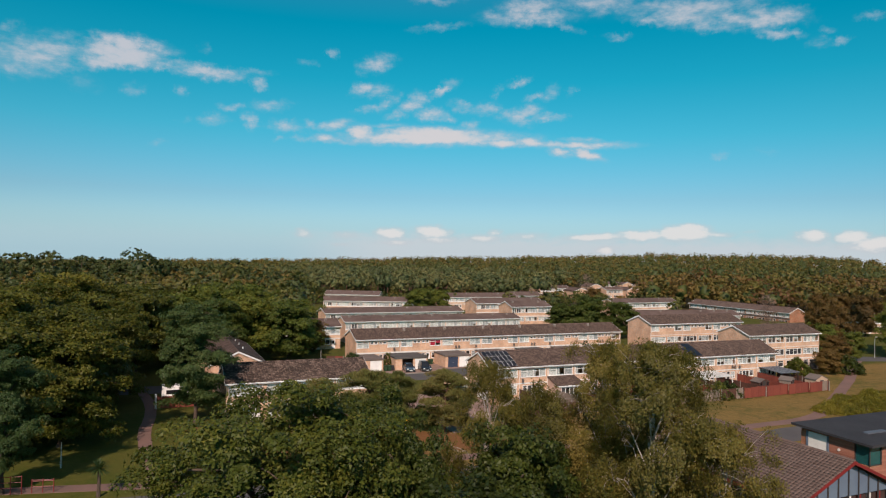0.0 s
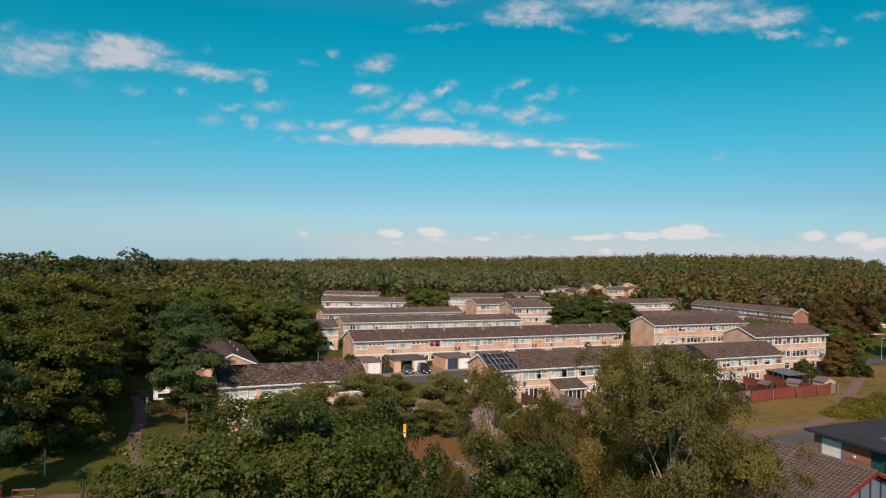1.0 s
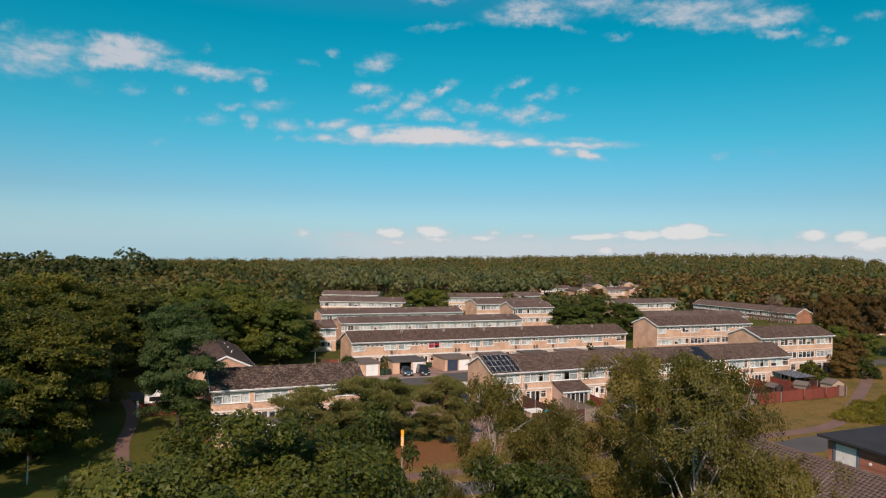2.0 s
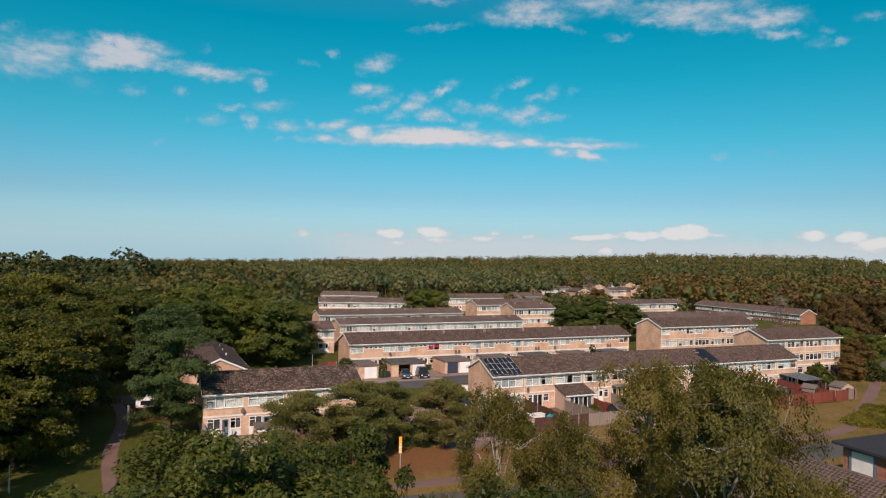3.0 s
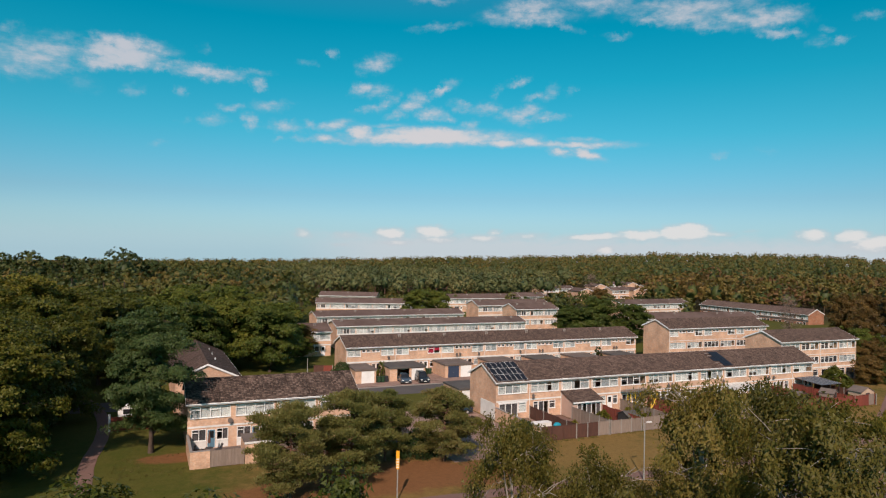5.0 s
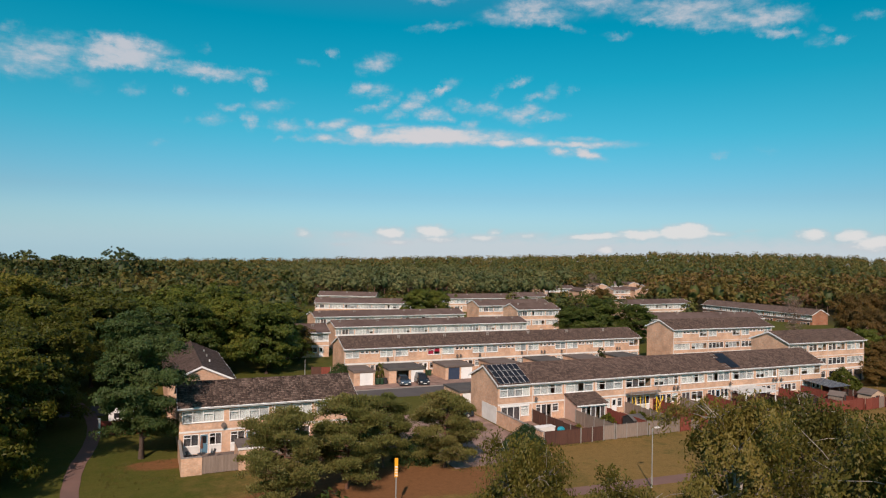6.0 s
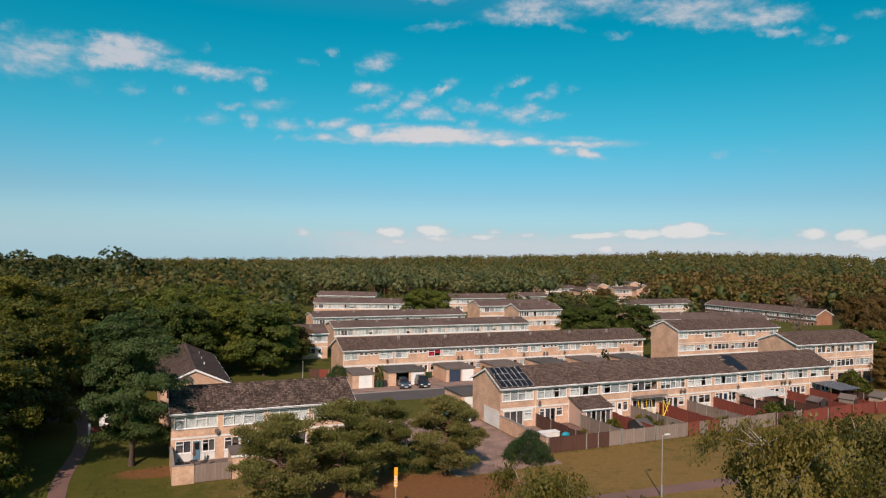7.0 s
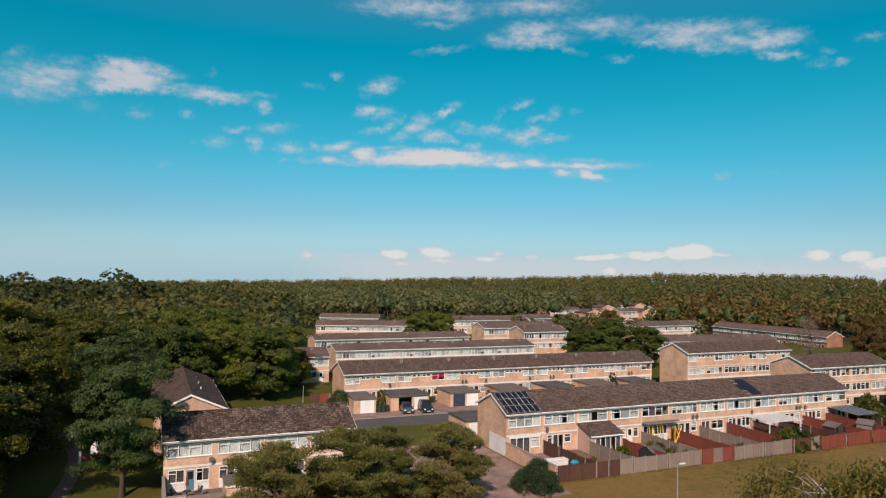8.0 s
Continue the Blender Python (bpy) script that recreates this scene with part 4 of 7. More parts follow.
# the second terrace, street side
WB, XB, YB = 4.676, 39.06, 129.03
street = {}
for key, args in {"first": (False, (True, False)), "plain": (False, (False, False)), "flipped": (True, (False, False)), "last": (True, (False, True))}.items():
    street[key] = street_house(WB, args[0], "terrace along the street", args[1], "buff brick terraced house with slit windows and brown tiled roof", vent=key == "plain", dish=((3.3, 3.1),) if key == "flipped" else ())
street["red"] = street_house(WB, True, "terrace along the street", (False, False), "buff brick terraced house with a red curtain upstairs", RED_DRAPE)
street["dish"] = street_house(WB, False, "terrace along the street", (False, False), "buff brick terraced house with satellite dishes", None, True, ((3.2, 3.1), (3.9, 3.1)))
row_of(street, XB, YB, WB, 14, ["first", "flipped", "plain", "red", "dish", "flipped", "plain", "flipped", "dish", "flipped", "plain", "flipped", "dish", "last"])

# three-storey blocks
WC = 4.77
tall = {"first": tall_house(WC, False, "three-storey block behind", (True, False), "three-storey buff brick house with white windows"), "flip": tall_house(WC, True, "three-storey block behind", (False, False), "three-storey buff brick house with white windows"), "dark": tall_house(WC, False, "three-storey block behind", (False, False), "three-storey buff brick house with dark windows", True), "last": tall_house(WC, True, "three-storey block behind", (False, True), "three-storey buff brick house at the block's end")}
row_of(tall, 107.2, 121.7, WC, 6, ["first", "flip", "dark", "flip", "dark", "last"])
WD = 5.13
tall2 = {"first": tall_house(WD, False, "three-storey block in front", (True, False), "three-storey buff brick end house with white windows", slits=False), "mid": tall_house(WD, False, "three-storey block in front", (False, False), "three-storey buff brick house with dark window panes", True, False), "last": tall_house(WD, True, "three-storey block in front", (False, True), "three-storey buff brick house at the end of the block", slits=False)}
row_of(tall2, 111.8, 98.08, WD, 4, ["first", "mid", "mid", "last"])

# rows further back
FAR_LABEL = "distant buff brick house with white window band and brown roof"
FAR_ROWS = [
    # x, y, width, count, three storeys, turn, pitch, group
    (46.4, 163.4, 4.6, 11, False, 0, 0.25, "third terrace"), (47.4, 188.2, 4.87, 9, False, 1, 0.28, "fourth terrace"),
    (59.2, 239.0, 4.8, 8, False, -17.6, 0.33, "fifth terrace"), (28.0, 154.3, 4.9, 3, False, 0, 0.33, "short far terrace"),
    (99.9, 173.3, 4.5, 3, True, 0, 0.33, "three-storey block far back"), (95.4, 187.8, 4.9, 5, True, 0, 0.33, "three-storey block further back"),
    (112.0, 252.0, 5.1, 7, False, 0, 0.36, "sixth terrace"), (149.5, 259.0, 4.9, 3, False, 0, 0.36, "end of the sixth terrace"),
    (168.0, 212.4, 4.9, 7, False, 4, 0.33, "terrace by the far wood"), (136.0, 163.0, 4.9, 8, False, -8, 0.33, "terrace behind the tall block"),
    (202.8, 321.6, 4.9, 4, False, 0, 0.33, "houses by the hill"), (69.5, 278.0, 4.6, 5, False, -26, 0.33, "houses before the pines"),
    (235.0, 304.6, 4.9, 3, False, 0, 0.33, "block below the hill"), (281.0, 332.0, 4.9, 3, False, 0, 0.33, "block at the foot of the hill"),
    (286.0, 374.0, 4.9, 3, False, 0, 0.33, "block up the hill"), (203.0, 147.0, 5.0, 4, False, -20, 0.33, "houses by the far road"),
]
for x0, y0, W, count, tall_one, turn, pitch, group in FAR_ROWS:
    src = {"first": far_house(W, 4, group, (True, False), FAR_LABEL, tall_one, pitch), "a": far_house(W, 1, group, (False, False), FAR_LABEL, tall_one, pitch), "last": far_house(W, 2, group, (False, True), FAR_LABEL, tall_one, pitch)}
    if count > 3:
        src["b"] = far_house(W, 3 if tall_one else 2, group, (False, False), FAR_LABEL, tall_one, pitch)
    row_of(src, x0, y0, W, count, ["first"] + [("a", "b", "a", "a", "b", "b", "a")[k % 7] for k in range(count - 2)] + ["last"], turn)
# a long red-brick terrace at right angles, out by the wood
for k in range(10):
    if k in (0, 1, 9):
        h = house(5.1, 8.0, 4.7, [("s", 0.2, 4.9, 3.0, 4.3, 5, NET), ("s", 0.4, 2.6, 0.9, 1.9, 2, DARK), ("k", 3.0, 4.0, 0.05, 2.1, 1, None)], [(0, 5.1, 2.2, 2.75, FELT)], TILE, "red-brown brick terraced house with a brown roof", "terraced_house", "red-brick terrace by the wood", (k == 0, k == 9), RUST, False, False, False)
    else:
        h = copy_thing(h if k == 2 else e_mid, Matrix())
    if k == 1:
        e_mid = h
    h.matrix_basis = pose(221.4, 228.0 - k * 5.1, -1.2, 0, 0, -90)
# gable-ended houses among the trees below the hill, and a red-roofed pair at the wood's edge
for x, y, count in ((216.0, 295.8, 2), (254.2, 300.6, 3), (306.0, 369.0, 2), (226.4, 349.0, 2), (262.0, 345.0, 2)):
    for k in range(count):
        h = far_house(5.2, 1, "gable-ended houses below the hill", (k == 0, k == count - 1), "distant gable-ended buff brick house", False)
        h.matrix_basis = pose(x, y + k * 5.2, 0, 0, 0, 90)
RED_TILE = tile_material("red_roof_tile", (0.26, 0.09, 0.06), (0.32, 0.13, 0.09), (0.14, 0.06, 0.04))
for k in range(3):
    h = house(6.0, 8.0, 4.8, [("s", 0.6, 2.4, 3.2, 4.3, 2, DARK), ("s", 3.4, 5.4, 3.2, 4.3, 2, NET), ("k", 2.5, 3.4, 0.05, 2.1, 1, None)], [], RED_TILE, "distant house with a red tiled roof", "detached_house", "red-roofed houses at the wood", (True, True), RUST, False, False, False)
    h.matrix_basis = pose((213.0, 235.5, 262.0)[k], (401.0, 410.0, 442.0)[k], 0.0)

# ---- on and round the long terrace ----


def on_slope(x, up, row_y, depth=8.0, eave=5.2):
    """A pose on a front roof slope: x along the row, up: metres up the slope from the eave, z out of the tiles."""
    over = 0.38
    low, peak = eave + 0.08 - over * PITCH + 0.1, eave + depth / 2 * PITCH + 0.2
    ang = math.atan2(peak - low, depth / 2 + over)
    return pose(x, row_y - over + up * math.cos(ang), low + up * math.sin(ang), math.degrees(ang))


def solar_array(x, up, cols, rows, w, h, label, gap=0.03, skip=()):
    top = thing("solar_array", label, "solar panel", m=on_slope(x, up, YA))
    part("rail", boxes(*[(0, cols * w, r * h + k * h, r * h + k * h + 0.05, 0.04, 0.075) for r in range(rows) for k in (0.25, 0.75)]), STEEL, top)
    for c in range(cols):
        for r in range(rows):
            if (c, r) in skip:
                continue
            x0, y0 = c * w + gap / 2, r * h + gap / 2
            x1, y1 = (c + 1) * w - gap / 2, (r + 1) * h - gap / 2
            panel = part("panel", boxes((x0, x1, y0, y1, 0.08, 0.115)), SOLAR, top)
            f = 0.016
            part("panel_frame", boxes((x0, x1, y0, y0 + f, 0.112, 0.122), (x0, x1, y1 - f, y1, 0.112, 0.122), (x0, x0 + f, y0 + f, y1 - f, 0.112, 0.122), (x1 - f, x1, y0 + f, y1 - f, 0.112, 0.122)), SLAB if gap > 0.02 else SOLAR, panel)


solar_array(XA + 0.1, 0.15, 6, 3, 0.79, 1.5, "dark solar panels in pale frames on the end roof", 0.03)
solar_array(XA + 40.4, 0.35, 3, 3, 0.95, 1.35, "black solar panels on the terrace roof", 0.012, ((0, 2), (0, 0)))


def garden_fence(name, x0, y0, x1, y1, mats, tall, label, group, cap=True, bay=1.83):
    """A run of fence: concrete posts, and between them boarded panels."""
    run = math.hypot(x1 - x0, y1 - y0)
    n = max(int(round(run / bay)), 1)
    step = run / n
    top = thing(name, label, "fence", group, pose(x0, y0, 0, 0, 0, math.degrees(math.atan2(y1 - y0, x1 - x0))))
    rng = random.Random(int(x0 * 10 + y0))
    for k in range(n + 1):
        me = boxes((k * step - 0.05, k * step + 0.05, -0.05, 0.05, 0, tall + 0.06))
        part("post", me, KERB if mats[0] is not FENCE_RED and rng.random() < 0.5 else mats[0], top)
    for k in range(n):
        mat = mats[k * len(mats) // n]
        h = tall - rng.random() * 0.12
        bm = bmesh.new()
        count = 12
        w = (step - 0.12) / count
        a = k * step + 0.06
        front = []
        for b in range(count):
            d = -0.02 if b % 2 else -0.002
            front += [(a + b * w, d, 0.06), (a + (b + 1) * w, d, 0.06)]
        prism(bm, front + [(a + count * w, 0.02, 0.06), (a, 0.02, 0.06)], (0, 0, h - 0.06))
        if cap:
            part("cap", boxes((a, a + count * w, -0.04, 0.04, h + 0.001, h + 0.03)), mat, top)
        part("panel", bm, mat, top)
    return top


B, G, R = FENCE_BROWN, FENCE_GREY, FENCE_RED
for k, (mats, word) in enumerate((([B], "dark brown"), ([B, B, G], "brown and grey"), ([G], "weathered grey"), ([G], "weathered grey"), ([R, G, R], "red-stained"), ([G], "weathered grey"), ([G], "pale weathered grey"), ([B, G], "dark weathered"), ([R], "red-brown"), ([R], "red-stained"), ([R], "red-stained"), ([R, G], "red-brown"))):
    garden_fence("garden_fence", XA + k * WA + 0.1, 80.1, XA + (k + 1) * WA - 0.1, 80.1 + 0.04 * k, mats, 1.8, word + " board fence panels along the lawn", "fences along the lawn")
for k, (mats, word, tall) in enumerate((([B], "dark brown", 1.75), ([G], "weathered grey", 1.85), ([R], "red-stained", 1.7), ([FENCE_GREY], "mossy grey", 1.6), ([R], "red-stained", 1.75), ([G], "pale grey", 1.7), ([R], "bright red-stained", 1.75), ([B], "dark brown", 1.7), ([B], "dark", 1.6), ([R], "red-stained", 1.75), ([R], "red-brown", 1.75), ([B], "brown", 1.7))):
    garden_fence("garden_fence", XA + (k + 1) * WA, 91.0 if k != 1 else 88.4, XA + (k + 1) * WA, 80.3, mats, tall, word + " fence between two gardens", "fences between gardens")
# lawns and patios of the gardens
for k in range(12):
    mat, word = ((CONCRETE, "concrete patio"), (PATHMAT, "worn earth and slabs"), (GREY_FELT, "grey slab patio"), (CONCRETE, "stained concrete patio"))[k % 4]
    solid("patio", boxes((XA + k * WA + 0.1, XA + (k + 1) * WA - 0.1, 86.0 - (k * 3) % 4, 91.25, -0.08, 0.05)), mat, word + " behind the house", "patio", "structure")

# brick side wall and white boarding of the end house
side = thing("garden_wall", "buff brick garden wall with a pale coping", "wall")
part("wall", boxes((49.3, 49.53, 80.3, 91.25, 0, 1.75)), BUFF, side)
part("coping", boxes((49.26, 49.57, 80.25, 91.25, 1.75, 1.82)), KERB, side)
board = thing("side_screen", "white painted boarding against the gable", "screen")
for k in range(8):
    part("board", boxes((49.26, 49.32, 91.4 + k * 0.52, 91.4 + (k + 1) * 0.52 - 0.012, 0.05, 2.25 + 0.02 * (k % 2))), SLAB, board)
part("rail", boxes((49.32, 49.39, 91.4, 95.5, 0.5, 0.6), (49.32, 49.39, 91.4, 95.5, 1.8, 1.9)), SLAB, board)

# lean-to extension
ext = thing("extension", "pinkish rendered lean-to extension with white glazed doors", "extension")
ex0, ex1, ey = XA + 2 * WA + 0.1, XA + 3 * WA - 0.15, 88.3
bm = bmesh.new()
pierced(bm, ex0, ex1, ey, ey + 0.2, 0, 2.35, [(ex0 + 0.7, ex1 - 0.3, 0.1, 2.1)])
for x in (ex0, ex1 - 0.2):
    prism(bm, [(x, ey + 0.2, 0), (x, YA - 0.04, 0), (x, YA - 0.04, 3.25), (x, ey + 0.2, 2.35)], (0.2, 0, 0))
bmesh.ops.remove_doubles(bm, verts=bm.verts, dist=1e-4)
part("wall", bm, material("pink_render", (0.5, 0.34, 0.27), (0.42, 0.29, 0.23), 0.9), ext)
bm = bmesh.new()
prism(bm, [(ex0 - 0.15, ey - 0.25, 2.3), (ex0 - 0.15, YA - 0.04, 3.32), (ex0 - 0.15, YA - 0.04, 3.42), (ex0 - 0.15, ey - 0.25, 2.4)], (ex1 - ex0 + 0.3, 0, 0))
eroof = part("roof", bm, TILE, ext)
f = part("tile_field", tile_field(ex1 - ex0 + 0.3, math.hypot(YA - ey + 0.2, 1.02), "tile_field", TILE), None, eroof)
f.matrix_basis = pose(ex0 - 0.15, ey - 0.25, 2.4, math.degrees(math.atan2(1.02, YA - ey + 0.21)))
part("fascia", boxes((ex0 - 0.15, ex1 + 0.15, ey - 0.28, ey - 0.253, 2.22, 2.42)), WHITE, ext)
window(ext, ex0 + 0.7, ex1 - 0.3, 0.1, 2.1, 5, ey, DRAPE, False, "french_door")

# repair works: propped opening and a scaffold shelf on the fifth house
works = thing("scaffold", "steel scaffold and yellow timber props at the repair works", "scaffold")
wx = XA + 4 * WA
for x in (wx + 0.2, wx + 2.4, wx + 4.9, wx + 5.6):
    bm = bmesh.new()
    tube(bm, (x, 90.0, 0), (x, 90.0, 4.6 if x > wx + 4 else 3.4), 0.03, 0.03)
    part("standard", bm, STEEL, works)
for z in (2.75, 3.15, 3.9):
    bm = bmesh.new()
    tube(bm, (wx + 0.1, 89.95, z), (wx + 5.8, 89.95, z), 0.03, 0.03)
    part("ledger", bm, STEEL, works)
for k in range(4):
    part("board", boxes((wx, wx + 5.9, 90.05 + k * 0.24, 90.27 + k * 0.24, 2.8, 2.84)), FENCE_GREY, works)
for x in (1.1, 1.6, 2.5, 3.4):
    bm = bmesh.new()
    tube(bm, (wx + x, 90.5, 0), (wx + x, 90.8, 2.45), 0.06, 0.06, 4)
    part("prop", bm, YELLOW, works)
for a, b in (((4.4, 89.4, 0.1), (5.5, 89.4, 2.3)), ((5.5, 89.45, 0.1), (4.4, 89.45, 2.3)), ((4.4, 89.5, 0.1), (4.4, 89.5, 2.4)), ((5.5, 89.5, 0.1), (5.5, 89.5, 2.4))):
    bm = bmesh.new()
    tube(bm, (wx + a[0], a[1], a[2]), (wx + b[0], b[1], b[2]), 0.07, 0.07, 4)
    part("brace", bm, YELLOW, works)

# pergola, canopy, sheds, tubs and garden clutter
perg = thing("pergola", "white painted slatted pergola over a patio", "pergola")
px = XA + 7.6 * WA
for x in (px + 0.2, px + 6.4):
    for y in (86.6, 90.8):
        part("post", boxes((x, x + 0.1, y, y + 0.1, 0, 2.3)), WHITE, perg)
for y in (86.6, 90.8):
    part("beam", boxes((px, px + 6.7, y, y + 0.1, 2.3, 2.45)), WHITE, perg)
for k in range(11):
    part("slat", boxes((px + 0.1 + k * 0.63, px + 0.2 + k * 0.63, 86.2, 91.1, 2.45, 2.57)), WHITE, perg)
can = thing("canopy", "blue-grey polycarbonate canopy on dark posts", "canopy")
cx = XA + 11.1 * WA
for x in (cx + 0.2, cx + 2.4, cx + 4.5):
    part("post", boxes((x, x + 0.09, 86.4, 86.49, 0, 2.25)), DOOR_DARK, can)
bm = bmesh.new()
prism(bm, [(cx, 86.2, 2.26), (cx, 91.2, 2.62), (cx, 91.2, 2.66), (cx, 86.2, 2.3)], (4.8, 0, 0))
part("sheet", bm, POLY, can)
for k in range(6):
    bm = bmesh.new()
    prism(bm, [(cx + k * 0.94, 86.18, 2.305), (cx + k * 0.94, 91.18, 2.665), (cx + k * 0.94, 91.18, 2.7), (cx + k * 0.94, 86.18, 2.34)], (0.06, 0, 0))
    part("glazing_bar", bm, STEEL, can)


def shed(x, y, w, d, h, wall, label, turn=0.0, roof_mat=None):
    top = thing("garden_shed", label, "shed", m=pose(x, y, 0, 0, 0, turn))
    bm = boxes((0, w, 0, d, 0, h))
    prism(bm, [(0, 0, h), (w, 0, h), (w / 2, 0, h + w * 0.22)], (0, d, 0))
    part("wall", bm, wall, top)
    for s in (0, 1):
        bm = bmesh.new()
        a, b = ((-0.15, h - 0.06), (w / 2, h + w * 0.22 + 0.02)) if s == 0 else ((w + 0.15, h - 0.06), (w / 2, h + w * 0.22 + 0.02))
        prism(bm, [(a[0], -0.12, a[1]), (b[0], -0.12, b[1]), (b[0], -0.12, b[1] + 0.06), (a[0], -0.12, a[1] + 0.06)], (0, d + 0.24, 0))
        part("roof", bm, roof_mat or GREY_FELT, top)
    part("door", boxes((w * 0.35, w * 0.65, -0.03, -0.003, 0.05, 1.8)), DOOR_DARK, top)
    for x0 in (0.08, 0.72):
        part("window", boxes((w * x0, w * (x0 + 0.2), -0.02, -0.003, 0.9, 1.6)), CAR_GLASS, top)
    return top


shed(108.9, 81.0, 3.0, 2.2, 1.95, material("pinkish_shed_paint", (0.48, 0.34, 0.24), (0.4, 0.28, 0.2), 0.8), "pale timber shed with dark doors at the fence end")
shed(104.6, 82.6, 2.3, 2.0, 1.7, FENCE_GREY, "grey timber garden shed behind the fence", 20)
shed(66.3, 82.4, 2.2, 1.8, 1.35, DOOR_DARK, "low dark felt-roofed garden store", 90, FELT)
shed(98.2, 83.6, 2.3, 1.9, 1.6, FENCE_BROWN, "brown timber garden shed", 0)
tub = thing("storage_box", "white garden storage box heaped with clutter", "box")
part("body", soft_box(51.2, 54.0, 84.6, 85.6, 0, 0.95, 0.04), SLAB, tub)
part("lid", soft_box(51.15, 54.05, 84.55, 85.65, 0.96, 1.03, 0.02), WHITE, tub)
sack = bmesh.new()
bmesh.ops.create_icosphere(sack, subdivisions=2, radius=0.5)
for v in sack.verts:
    v.co = Vector((v.co.x * 1.1, v.co.y * 0.7, max(v.co.z * 0.6, -0.22))) + Vector((53.9, 83.2, 1.0)) + 0.08 * noise.noise_vector(v.co * 4)
solid("paddling_pool", sack, TEAL, "crumpled teal plastic paddling pool", "pool", smooth=True)
solid("pool_stand", boxes((53.4, 54.5, 82.8, 83.6, 0, 0.8)), FENCE_BROWN, "brown wooden garden bench box", "box")


# ---- garages, cars and bins along the street ----


def garage(x0, x1, y0, y1, doors, label, roof_mat=FELT, tall=2.5):
    """A flat-roofed brick garage with up-and-over doors towards -y. doors: (x0, x1, material or None for open)."""
    top = thing("garage", label, "garage", "garages along the street")
    bm = bmesh.new()
    pierced(bm, x0, x1, y0, y0 + 0.22, 0, tall - 0.25, [(a, b, 0.0, 2.1) for a, b, _ in doors])
    box(bm, x0, x1, y1 - 0.22, y1, 0, tall - 0.25)
    box(bm, x0, x0 + 0.22, y0 + 0.22, y1 - 0.22, 0, tall - 0.25)
    box(bm, x1 - 0.22, x1, y0 + 0.22, y1 - 0.22, 0, tall - 0.25)
    part("wall", bm, BUFF, top)
    part("roof", boxes((x0 - 0.1, x1 + 0.1, y0 - 0.12, y1 + 0.1, tall - 0.25, tall)), roof_mat, top)
    part("fascia", boxes((x0 - 0.13, x1 + 0.13, y0 - 0.15, y0 - 0.123, tall - 0.28, tall + 0.03)), roof_mat, top)
    for a, b, mat in doors:
        if mat is None:
            continue
        leaf = part("garage_door", boxes((a, b, y0 + 0.03, y0 + 0.07, 0.02, 2.1)), mat, top)
        n = 9
        part("rib", boxes(*[(a + 0.06 + k * (b - a - 0.12) / n, a + 0.06 + (k + 0.5) * (b - a - 0.12) / n, y0 + 0.018, y0 + 0.03, 0.1, 2.02) for k in range(n)]), mat, leaf)
        part("handle", boxes(((a + b) / 2 - 0.08, (a + b) / 2 + 0.08, y0 - 0.01, y0 + 0.017, 0.95, 0.99)), STEEL, leaf)
    return top


garage(38.7, 42.4, 121.8, 127.6, [(39.8, 42.1, WHITE)], "single buff brick garage with a white door", GREY_FELT)
garage(45.0, 51.7, 122.1, 127.8, [(46.4, 48.7, None), (49.1, 51.4, WHITE)], "double garage with one door open and one white")
garage(55.7, 61.2, 122.3, 128.0, [(56.3, 58.5, NAVY), (58.8, 61.0, WHITE)], "double garage with a navy and a white door", GREY_FELT)
for k, x in enumerate((65.2, 75.0, 84.3, 93.8)):
    garage(x, x + 5.6, 122.3, 128.0, [(x + 0.5, x + 2.6, NAVY if k % 2 else WHITE), (x + 3.0, x + 5.1, WHITE)], "flat-roofed brick double garage", (GREY_FELT, FELT)[k % 2])
garage(48.7, 54.4, 101.5, 107.2, [(49.2, 51.4, WHITE), (51.8, 54.0, WHITE)], "flat-roofed brick garage behind the end house", FELT)
garage(102.5, 107.0, 106.0, 112.0, [(103.0, 105.2, WHITE)], "flat-roofed garage beside the tall block", GREY_FELT)


